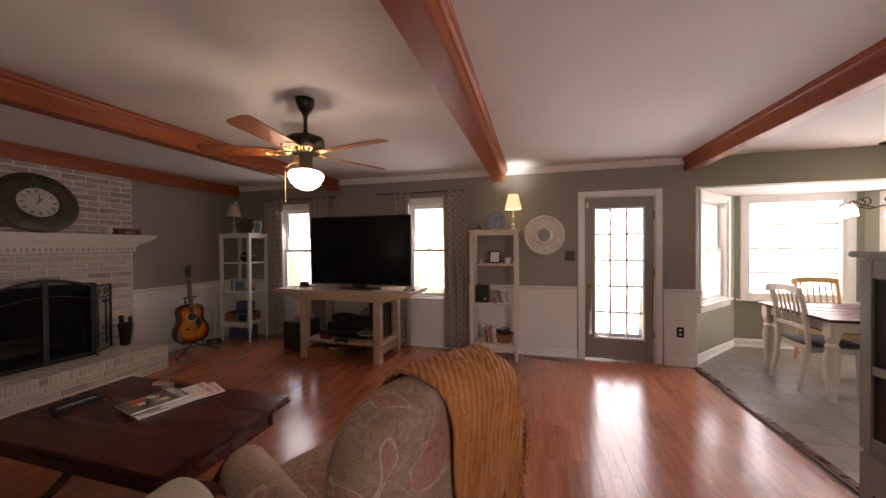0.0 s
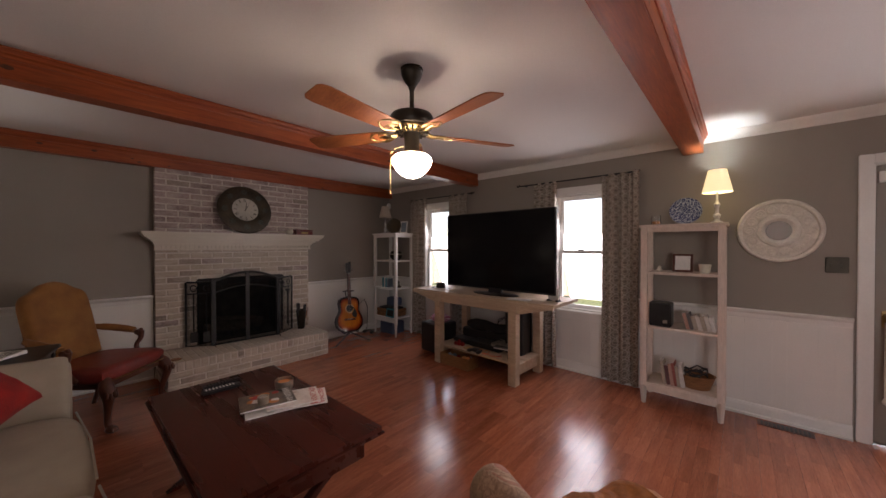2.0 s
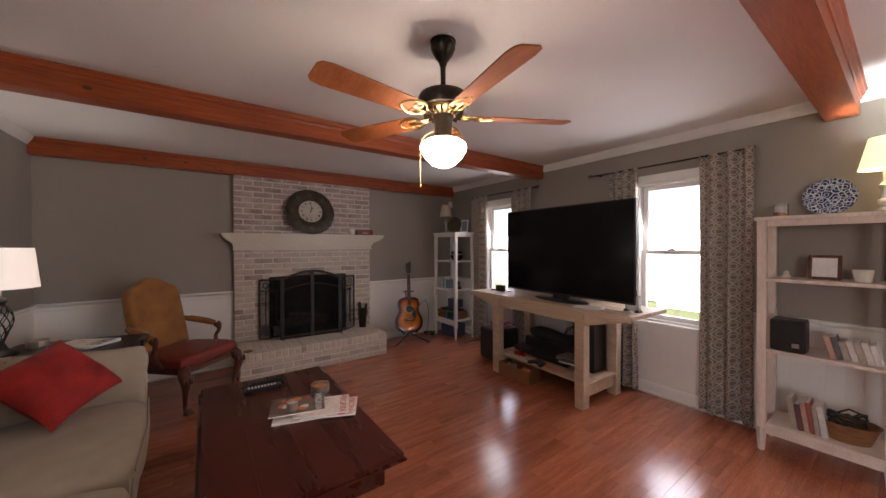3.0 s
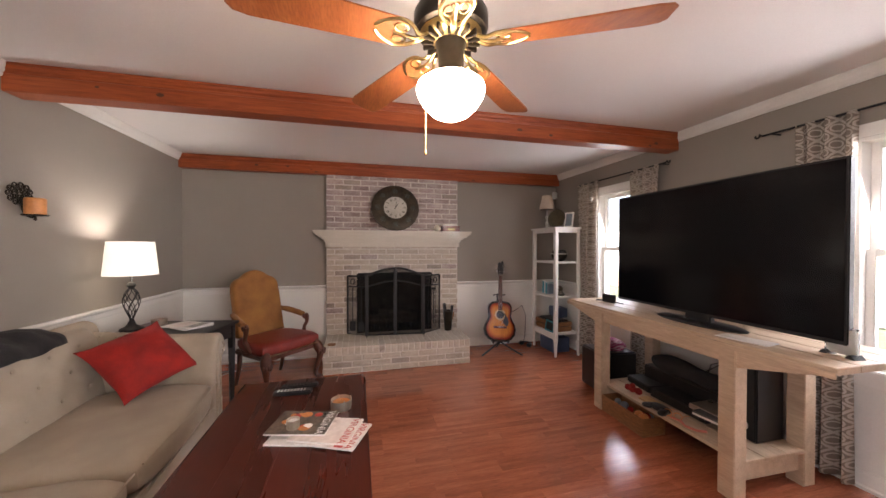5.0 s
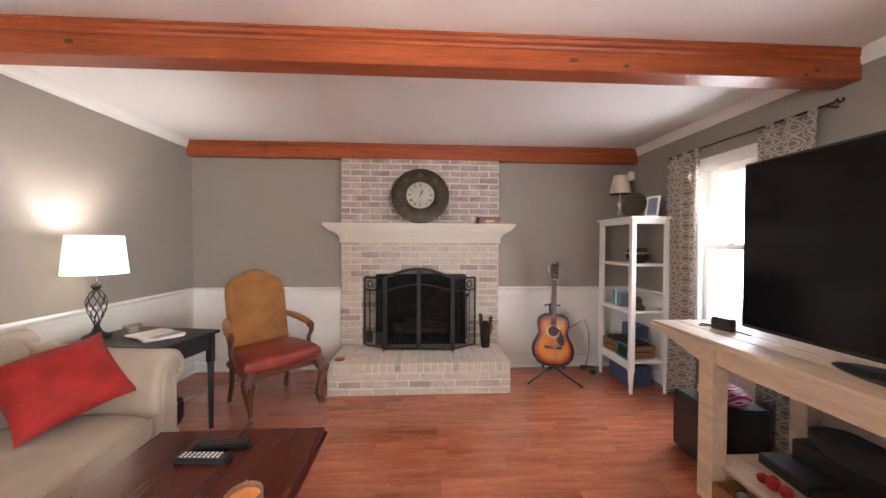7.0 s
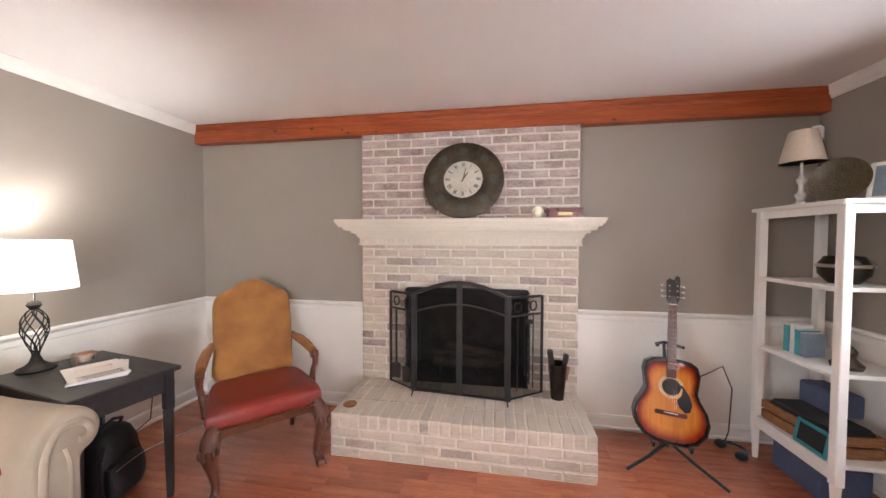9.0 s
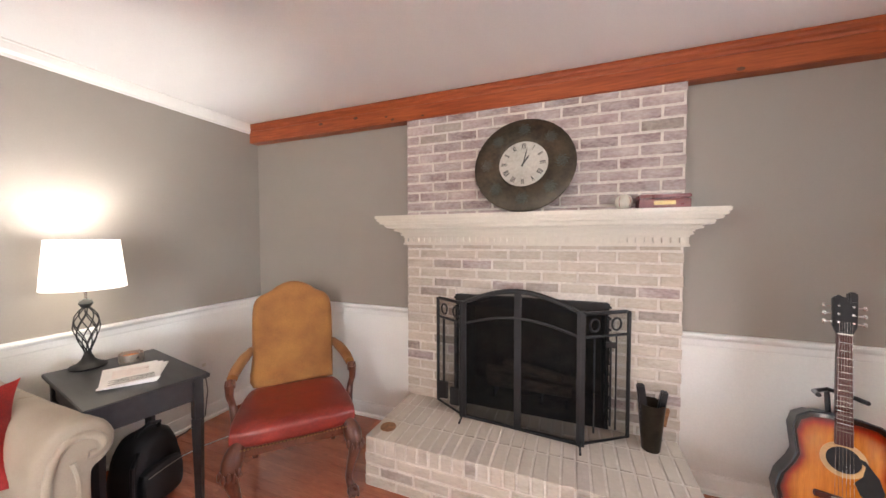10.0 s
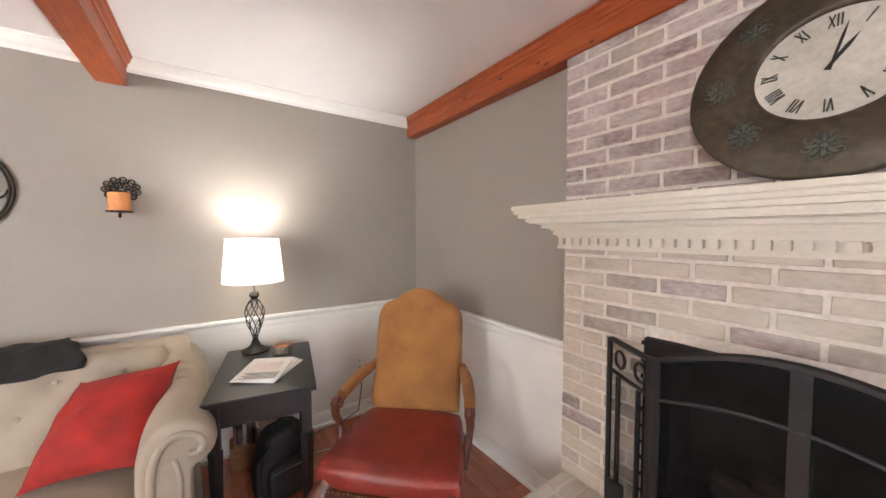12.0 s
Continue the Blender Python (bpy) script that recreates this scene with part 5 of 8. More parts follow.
def bookshelf():
    s = thing("bookshelf", "narrow pale wood bookshelf with open sides", "shelf", pose(-0.07, 4.415, 0))
    solid("top", SHELFWOOD, (-0.315, -0.185, 1.612), (0.315, 0.185, 1.636), 0.004, s)
    for x in (-0.275, 0.275):
        for y in (-0.145, 0.145):
            bm = bmesh.new()
            box(bm, (x - 0.025, y - 0.022, 0.16), (x + 0.025, y + 0.022, 1.612), 0.003)
            rod(bm, (x, y, 0.17), (x, y, 0.0), 0.031, 0.018, 4)
            part("leg", bm, SHELFWOOD, s)
    for z, name in ((1.20, "shelf_board"), (0.71, "shelf_board"), (0.19, "shelf_board")):
        solid(name, SHELFWOOD, (-0.25, -0.165, z - 0.012), (0.25, 0.165, z + 0.010), 0.003, s)
    solid("rail", SHELFWOOD, (-0.25, -0.165, 0.130), (0.25, -0.145, 0.178), 0.003, s)
    solid("rail", SHELFWOOD, (-0.25, -0.155, 1.570), (0.25, -0.135, 1.612), 0.003, s)


bookshelf()
SX, SY = -0.07, 4.415


def books(xs, y, z, height, depth, seed, cloths, lean=8, group="books on the shelf"):
    rng = random.Random(seed)
    x = xs[0]
    while x < xs[1]:
        w, h = rng.uniform(0.014, 0.03), height * rng.uniform(0.85, 1.05)
        m = rng.choice(cloths)
        b = thing("book", "slim book or disc case standing on the shelf", "book", pose(x + w / 2, y, z, 0, lean, 0), group)
        solid("cover", m, (-w / 2, -depth / 2, 0.0), (w / 2, depth / 2, h), 0.0015, b)
        solid("page_block", PAPER, (-w / 2 + 0.002, -depth / 2 + 0.004, 0.003), (w / 2 - 0.002, depth / 2 + 0.0005, h + 0.0006), 0, b)
        x += w + 0.003


books((-0.03, 0.17), SY - 0.04, 0.721, 0.14, 0.13, 5, [BOOKS[0], PAPER, BOOKS[4], BOOKS[3], PAPER, BOOKS[4], BOOKS[7]], -14)
books((-0.20, -0.06), SY - 0.04, 0.201, 0.20, 0.14, 6, [BOOKS[0], BOOKS[1], BOOKS[5], BOOKS[3], BOOKS[4], BOOKS[7]], -8)
b = thing("photo_frame", "small red-brown picture frame on the shelf", "picture frame", pose(SX + 0.0, SY - 0.02, 1.211, -12, 0, 0))
bm = bmesh.new()
frame_bars(bm, -0.075, 0.075, 0.0, 0.165, -0.008, 0.008, 0.02)
part("frame", bm, CARVED, b)
solid("print", PAPER, (-0.056, -0.004, 0.019), (0.056, 0.002, 0.146), 0, b, "faded landscape print")
b = thing("planter_cup", "small cream ceramic cup on the shelf", "cup", pose(SX + 0.16, SY - 0.03, 1.211))
turned("cup", IVORY, [(0.0, 0), (0.034, 0), (0.045, 0.075), (0.041, 0.075), (0.032, 0.008), (0.0, 0.008)], b)
b = thing("figurine", "tiny white ornament on the shelf", "ornament", pose(SX - 0.17, SY - 0.05, 1.211))
turned("ornament", IVORY, [(0.0, 0), (0.022, 0), (0.024, 0.015), (0.012, 0.03), (0.016, 0.042), (0.0, 0.055)], b)
b = thing("black_speaker", "small black speaker box on the shelf", "loudspeaker", pose(SX - 0.15, SY - 0.07, 0.721) @ Matrix.Scale(1.12, 4))
solid("cabinet", PLASTIC, (-0.075, -0.07, 0.0), (0.075, 0.07, 0.19), 0.006, b)
solid("badge", SILVER, (0.02, -0.0715, 0.03), (0.05, -0.0695, 0.055), 0, b)
b = thing("wicker_basket", "brown wicker basket holding cables", "basket", pose(SX + 0.10, SY, 0.201))
bm = bmesh.new()
lathe(bm, [(0.0, 0), (0.10, 0), (0.135, 0.11), (0.142, 0.115), (0.13, 0.115), (0.095, 0.012), (0.0, 0.012)], 28, None, 1.0, 0.85)
part("weave", bm, BASKET, b)
for k in range(4):
    wire("cable", PLASTIC, [(0.08 * math.cos(a + k), 0.06 * math.sin(a + 1.3 * k), 0.10 + 0.02 * k + 0.02 * math.sin(3 * a)) for a in [i * 0.6 for i in range(11)]], 0.006, b)


def small_lamp(m, lit, label):
    l = thing("table_lamp", label, "lamp", m)
    turned("base", PEARL, [(0.0, 0), (0.045, 0), (0.047, 0.012), (0.022, 0.025), (0.016, 0.04), (0.026, 0.06), (0.028, 0.075), (0.014, 0.09), (0.012, 0.13), (0.022, 0.15), (0.024, 0.165), (0.012, 0.18), (0.008, 0.2), (0.008, 0.29), (0.0, 0.29)], l)
    bm = bmesh.new()
    lathe(bm, [(0.105, 0.265), (0.0635, 0.455), (0.0600, 0.455), (0.1010, 0.265), (0.105, 0.265)], 32)
    part("shade", bm, lit, l)


small_lamp(pose(0.165, 4.42, 1.636), LITSMALL, "small turned pale lamp with a lit yellow shade")
b = thing("wall_plate", "blue and white plate standing on the bookshelf", "plate", pose(SX + 0.01, SY + 0.06, 1.640, -14, 0, 0))
bm = bmesh.new()
lathe(bm, [(0.0, 0), (0.068, 0.0), (0.09, 0.012), (0.124, 0.02), (0.124, 0.025), (0.09, 0.018), (0.066, 0.006), (0.0, 0.006)], 40, pose(0, 0, 0.124, 90, 0, 0))
part("dish", bm, BLUEPLATE, b)
b = thing("candle_glass", "clear glass jar with amber wax on the bookshelf", "candle", pose(SX - 0.20, SY - 0.04, 1.636))
turned("jar", SMOKE, [(0.0, 0), (0.036, 0), (0.038, 0.09), (0.034, 0.09), (0.033, 0.008), (0.0, 0.008)], b)
turned("wax", CANDLE, [(0.0, 0.009), (0.032, 0.009), (0.032, 0.035), (0.0, 0.035)], b)

# ---- on the north wall ----


def carved_mirror():
    m = thing("round_mirror", "round white carved mirror with a small glass", "mirror", pose(0.548, N - 0.002, 1.57, 90, 0, 0))
    bm = bmesh.new()
    lathe(bm, [(0.082, 0.0), (0.25, 0.0), (0.258, 0.010), (0.256, 0.030), (0.244, 0.042), (0.228, 0.038), (0.220, 0.012), (0.132, 0.012), (0.124, 0.036), (0.104, 0.040), (0.088, 0.030), (0.078, 0.012), (0.082, 0.0)], 64)
    part("ring", bm, STONEWHITE, m)
    bm = bmesh.new()
    lathe(bm, [(0.0, 0.004), (0.081, 0.004), (0.081, 0.011), (0.0, 0.011)], 48)
    part("glass", bm, MIRROR, m, "round mirror glass")
    bm = bmesh.new()
    tube(bm, [(0.036 * (1 - i / 26) * math.cos(i * 0.55), 0.036 * (1 - i / 26) * math.sin(i * 0.55), 0.0) for i in range(22)], 0.0105, 6, r_end=0.006)
    scroll = part("scroll", bm, STONEWHITE, m)
    n = 14
    for i in range(n):
        o = scroll if i == 0 else scroll.copy()
        if i:
            scene.collection.objects.link(o)
        a = 2 * math.pi * i / n
        o.matrix_basis = pose(0.178 * math.cos(a), 0.178 * math.sin(a), 0.024, 0, 0, math.degrees(a) + 90 * (i % 2))


carved_mirror()
b = thing("light_switch", "dark bronze double switch plate", "switch", pose(0.862, N, 1.30))
solid("plate", BRONZE, (-0.06, -0.007, -0.06), (0.06, 0.0, 0.06), 0.004, b)
for x in (-0.025, 0.025):
    solid("toggle", BRONZE, (x - 0.005, -0.02, -0.012), (x + 0.005, -0.006, 0.012), 0.002, b)
b = thing("wall_outlet", "dark bronze outlet plate on the white wainscot", "outlet", pose(2.085, N - 0.010, 0.40))
solid("plate", BRONZE, (-0.038, -0.006, -0.06), (0.038, 0.0, 0.06), 0.004, b)
for z in (-0.025, 0.025):
    solid("socket", IVORY, (-0.014, -0.009, z - 0.013), (0.014, -0.005, z + 0.013), 0.003, b)
b = thing("floor_register", "brown slatted floor vent in the boards by the wall", "vent", pose(0.587, 4.50, 0.0))
solid("frame", CARVED, (-0.16, -0.055, 0.0005), (0.16, 0.055, 0.004), 0.001, b)
for i in range(12):
    solid("slat", PLASTIC, (-0.14 + i * 0.024, -0.04, 0.004), (-0.125 + i * 0.024, 0.04, 0.006), 0, b)

# ---- corner shelf ----


def corner_shelf():
    s = thing("corner_shelf", "tall white open shelf in the corner", "shelf", pose(-4.0, 4.32, 0))
    solid("top", WHITE, (-0.305, -0.205, 1.628), (0.305, 0.205, 1.650), 0.004, s)
    for x in (-0.265, 0.265):
        for y in (-0.165, 0.165):
            bm = bmesh.new()
            box(bm, (x - 0.022, y - 0.022, 0.2), (x + 0.022, y + 0.022, 1.628), 0.003)
            rod(bm, (x, y, 0.205), (x, y, 0.0), 0.030, 0.017, 4)
            part("leg", bm, WHITE, s)
    for z in (1.20, 0.755, 0.285):
        solid("shelf_board", WHITE, (-0.245, -0.185, z - 0.014), (0.245, 0.185, z + 0.008), 0.003, s)
    solid("rail", WHITE, (-0.243, -0.18, 0.215), (0.243, -0.162, 0.271), 0.003, s)
    solid("rail", WHITE, (-0.243, -0.178, 1.582), (0.243, -0.160, 1.628), 0.003, s)
    solid("rail", WHITE, (0.252, -0.143, 1.582), (0.272, 0.143, 1.628), 0.003, s)


corner_shelf()
CX, CY = -4.0, 4.32
DULLSHADE = surf("cream_lampshade", (0.50, 0.42, 0.33), (0.57, 0.49, 0.39), 0.85, scale=8, fine=200, bump=0.2)
small_lamp(pose(CX - 0.14, CY - 0.05, 1.650) @ Matrix.Scale(1.0, 4), DULLSHADE, "small unlit lamp with a cream shade on the corner shelf")
b = thing("decor_plate", "dark painted oval plate standing on the corner shelf", "plate", pose(CX + 0.06, CY - 0.03, 1.655, -10, 0, 28))
bm = bmesh.new()
lathe(bm, [(0.0, 0), (0.068, 0.0), (0.094, 0.012), (0.124, 0.02), (0.124, 0.026), (0.094, 0.018), (0.068, 0.006), (0.0, 0.006)], 40, pose(0, 0, 0.12, 90, 0, 0))
part("dish", bm, DARKPLATE, b)
b = thing("photo_frame", "white picture frame leaning on the corner shelf", "picture frame", pose(CX + 0.20, CY + 0.05, 1.652, -10, 0, 20))
bm = bmesh.new()
frame_bars(bm, -0.065, 0.065, 0.0, 0.20, -0.008, 0.008, 0.02)
part("frame", bm, WHITE, b)
solid("print", BOOKS[6], (-0.046, -0.003, 0.019), (0.046, 0.003, 0.181), 0, b)
b = thing("motion_sensor", "white motion sensor in the wall corner", "sensor", pose(W + 0.06, N - 0.06, 2.16, 0, 0, 45))
solid("case", WHITE, (-0.03, -0.03, -0.05), (0.03, 0.05, 0.05), 0.01, b)
b = thing("dark_pot", "dark glazed bowl with a silver rim", "bowl", pose(CX + 0.05, CY + 0.02, 1.208))
turned("bowl", BRONZE, [(0.0, 0), (0.06, 0), (0.10, 0.05), (0.105, 0.10), (0.075, 0.15), (0.07, 0.15), (0.095, 0.10), (0.09, 0.05), (0.0, 0.01)], b)
turned("rim", SILVER, [(0.100, 0.088), (0.112, 0.092), (0.112, 0.104), (0.100, 0.108), (0.100, 0.088)], b)
for i, (dx, mt, w, h) in enumerate(((-0.14, TEALBOX, 0.035, 0.16), (-0.10, PAPER, 0.025, 0.17), (-0.065, TEALBOX, 0.03, 0.15), (-0.03, BOOKS[6], 0.03, 0.14))):
    b = thing("boxed_set", "teal and white case standing on the corner shelf", "book", pose(CX + dx, CY - 0.05, 0.763, 0, 0, 8), "cases on the corner shelf")
    solid("cover", mt, (-w / 2, -0.06, 0.0), (w / 2, 0.06, h), 0.002, b)
    solid("page_block", PAPER, (-w / 2 + 0.002, -0.057, 0.003), (w / 2 - 0.002, 0.061, h + 0.001), 0, b)
b = thing("ceramic_figure", "grey ceramic figure on the corner shelf", "ornament", pose(CX + 0.13, CY - 0.02, 0.763))
turned("ornament", PEWTER, [(0.0, 0), (0.06, 0), (0.065, 0.02), (0.03, 0.06), (0.04, 0.09), (0.02, 0.12), (0.0, 0.13)], b)
b = thing("wooden_crate", "rough wooden crate full of dark things", "crate", pose(CX - 0.02, CY - 0.02, 0.293, 0, 0, 4))
bm = bmesh.new()
box(bm, (-0.20, -0.13, 0.0), (0.20, 0.13, 0.01))
for z in (0.012, 0.072):
    for y in (-0.135, 0.123):
        box(bm, (-0.21, y, z), (0.21, y + 0.012, z + 0.05), 0.002)
    for x in (-0.21, 0.198):
        box(bm, (x, -0.123, z), (x + 0.012, 0.123, z + 0.05), 0.002)
part("slat", bm, BASKET, b)
solid("folded_cloth", DARKTHROW, (-0.19, -0.12, 0.02), (0.19, 0.12, 0.145), 0.02, b)
b = thing("tablet_frame", "teal framed chalkboard leaning on the corner shelf", "frame", pose(CX + 0.12, CY - 0.172, 0.294, -10, 0, 0))
bm = bmesh.new()
frame_bars(bm, -0.10, 0.10, 0.0, 0.14, -0.006, 0.006, 0.022)
part("frame", bm, TEALBOX, b)
solid("slate", PLASTIC, (-0.08, -0.002, 0.02), (0.08, 0.003, 0.12), 0, b)
b = thing("storage_box", "dark blue fabric box behind the crate", "box", pose(CX - 0.08, CY + 0.09, 0.44))
solid("box_body", BOOKS[2], (-0.12, -0.07, 0.0), (0.12, 0.07, 0.13), 0.008, b)
b = thing("navy_bin", "navy fabric bin under the corner shelf", "box", pose(CX - 0.05, CY + 0.02, 0.0))
solid("box_body", BOOKS[2], (-0.16, -0.13, 0.0), (0.16, 0.13, 0.19), 0.01, b)

# ---- guitar ----


def guitar():
    """Acoustic guitar: its face looks along -y of its own frame, z up along the neck."""
    g = thing("acoustic_guitar", "sunburst acoustic guitar leaning on a floor stand", "guitar", pose(-4.05, 3.535, 0.150, 0, 0, 78) @ pose(0, 0, 0, -13, 3, 0) @ Matrix.Scale(1.045, 4))
    half = [(0.0, 0.0), (0.08, 0.004), (0.14, 0.03), (0.185, 0.085), (0.198, 0.15), (0.185, 0.21), (0.148, 0.275), (0.134, 0.315), (0.142, 0.37), (0.148, 0.42), (0.135, 0.47), (0.10, 0.495), (0.05, 0.503), (0.0, 0.504)]

    def side(n=5):
        pts = []
        for (a, b), (c, d) in zip(half, half[1:]):
            pts += [(a + (c - a) * i / n, b + (d - b) * i / n) for i in range(n)]
        return pts + [half[-1]]

    right = side(3)
    outline = right + [(-x, z) for x, z in right[-2:0:-1]]
    bm = bmesh.new()
    prism(bm, outline, 0.10, None, 0.004)
    part("body", bm, PLASTIC, g, "black lacquered body sides")
    centre = Vector((0, 0, 0.25))
    shrink = [(1.0, 0.0), (0.94, 0.1), (0.86, 0.3), (0.74, 0.6), (0.55, 0.9), (0.25, 1.0)]
    verts, depth, faces = [], [], []
    for f, d in shrink:
        for x, z in outline:
            verts.append((x * f, -0.0008 if f > 0.99 else -0.0012, 0.25 + (z - 0.25) * f))
            depth.append(d)
    m_, n_ = len(outline), len(shrink)
    for r in range(n_ - 1):
        for i in range(m_):
            a_, b_ = r * m_ + i, r * m_ + (i + 1) % m_
            faces.append((a_, b_, b_ + m_, a_ + m_))
    faces.append(tuple(range((n_ - 1) * m_, n_ * m_)))
    me = bpy.data.meshes.new("soundboard")
    me.from_pydata(verts, [], faces)
    me.attributes.new("depth_from_rim", "FLOAT", "POINT").data.foreach_set("value", depth)
    me.materials.append(BURST)
    board = new("soundboard", me)
    board.parent = g
    tagged(board, "amber to black sunburst soundboard")
    bm = bmesh.new()
    tube(bm, [(x * 1.002, -0.001, z) for x, z in outline], 0.0035, 5, True)
    part("binding", bm, PLASTIC, g)
    bm = bmesh.new()
    lathe(bm, [(0.0, 0), (0.05, 0), (0.05, 0.0015), (0.0, 0.0015)], 32, pose(0, -0.0016, 0.335, 90, 0, 0))
    part("sound_hole", bm, PLASTIC, g)
    bm = bmesh.new()
    lathe(bm, [(0.052, 0), (0.068, 0), (0.068, 0.0015), (0.052, 0.0015), (0.052, 0)], 40, pose(0, -0.0016, 0.335, 90, 0, 0))
    part("rosette", bm, HONEY, g)
    bm = bmesh.new()
    prism(bm, [(0.03, 0.36), (0.06, 0.352), (0.095, 0.30), (0.11, 0.25), (0.10, 0.205), (0.075, 0.195), (0.045, 0.22), (0.03, 0.26), (0.052, 0.29), (0.06, 0.33)], 0.0015, Matrix.Translation((0, -0.0032, 0)))
    part("pickguard", bm, PLASTIC, g)
    bm = bmesh.new()
    box(bm, (-0.085, -0.010, 0.165), (0.085, 0.0, 0.192), 0.004)
    part("bridge", bm, MAHOG, g)
    solid("saddle", IVORY, (-0.036, -0.014, 0.180), (0.036, -0.008, 0.185), 0.001, g)
    bm = bmesh.new()
    prism(bm, [(-0.027, 0.39), (0.027, 0.39), (0.022, 0.845), (-0.022, 0.845)], 0.022, Matrix.Translation((0, -0.008, 0)), 0.003)
    neck = part("neck", bm, MAHOG, g)
    for i in range(18):
        z = 0.845 - 0.648 * (1 - 2 ** (-i / 12)) * 0.98
        if z > 0.40:
            solid("fret", CHROME, (-0.024, -0.0105, z - 0.001), (0.024, -0.008, z + 0.001), 0, neck)
    bm = bmesh.new()
    prism(bm, [(-0.022, 0.845), (0.022, 0.845), (0.036, 0.88), (0.038, 1.0), (0.02, 1.015), (0.0, 1.005), (-0.02, 1.015), (-0.038, 1.0), (-0.036, 0.88)], 0.016, pose(0, -0.004, 0, 0, 0, 0), 0.002)
    part("headstock", bm, PLASTIC, g)
    solid("nut", IVORY, (-0.022, -0.012, 0.843), (0.022, -0.004, 0.848), 0.001, g)
    for s in (-1, 1):
        for z in (0.895, 0.93, 0.965):
            bm = bmesh.new()
            rod(bm, (s * 0.022, -0.014, z), (s * 0.022, 0.0, z), 0.005, seg=8)
            rod(bm, (s * 0.036, 0.006, z), (s * 0.056, 0.006, z), 0.004, seg=8)
            cushion(bm, (0.014, 0.006, 0.018), 0.8, 3, pose(s * 0.060, 0.006, z))
            part("tuning_peg", bm, CHROME, g)
    bm = bmesh.new()
    for i in range(6):
        x = -0.018 + 0.0072 * i
        tube(bm, [(x * 1.5, -0.013, 0.182), (x, -0.0125, 0.846), (x * 1.1, -0.012, 0.90)], 0.0006, 4)
    part("string", bm, CHROME, g)
    solid("capo", PLASTIC, (0.036, -0.012, 0.98), (0.008, 0.02, 1.03), 0.006, g)


guitar()


def guitar_stand():
    s = thing("guitar_stand", "black folding tubular guitar stand", "guitar stand", pose(-4.08, 3.545, 0, 0, 0, 78))
    for a in ((-0.26, -0.16), (0.26, -0.16), (0.0, 0.22)):
        bm = bmesh.new()
        tube(bm, [(0, 0.03, 0.14), (a[0] * 0.5, a[1] * 0.5, 0.075), (a[0], a[1], 0.012)], 0.010, 8)
        part("leg", bm, IRON, s)
    bm = bmesh.new()
    tube(bm, [(0, 0.03, 0.10), (0, 0.09, 0.35), (0, 0.19, 0.74)], 0.010, 8)
    part("upright", bm, IRON, s)
    bm = bmesh.new()
    tube(bm, [(-0.07, 0.03, 0.76), (-0.06, 0.12, 0.745), (0, 0.18, 0.745), (0.06, 0.12, 0.745), (0.07, 0.03, 0.76)], 0.010, 8)
    part("neck_yoke", bm, PLASTIC, s)
    bm = bmesh.new()
    for sx in (-1, 1):
        tube(bm, [(0, 0.05, 0.14), (sx * 0.10, 0.07, 0.14), (sx * 0.10, -0.07, 0.145), (sx * 0.10, -0.085, 0.175)], 0.008, 8)
    part("cradle", bm, IRON, s)


guitar_stand()
b = thing("wall_cable", "thin cable from the wall outlet to a black plug", "cable")
wire("cord", PLASTIC, [(W + 0.05, 3.72, 0.46), (W + 0.06, 3.85, 0.44), (W + 0.07, 3.95, 0.50), (W + 0.07, 4.03, 0.55), (W + 0.09, 4.08, 0.40), (W + 0.10, 4.06, 0.10), (W + 0.12, 4.02, 0.02)], 0.004, b)
solid("plug", PLASTIC, (W + 0.006, 3.69, 0.43), (W + 0.05, 3.74, 0.49), 0.006, b)
b = thing("headphones", "black headphones lying on the floor by the wall", "headphones", pose(-4.28, 4.02, 0.0, 0, 0, 20))
for s in (-1, 1):
    bm = bmesh.new()
    cushion(bm, (0.06, 0.07, 0.05), 0.9, 5, pose(s * 0.07, 0, 0.0235))
    part("ear_cup", bm, PLASTIC, b)
wire("band", PLASTIC, [(0.08 * math.cos(a), 0.09 * math.sin(a), 0.03) for a in [math.pi * i / 12 for i in range(13)]], 0.010, b)

# ---- ceiling fan ----


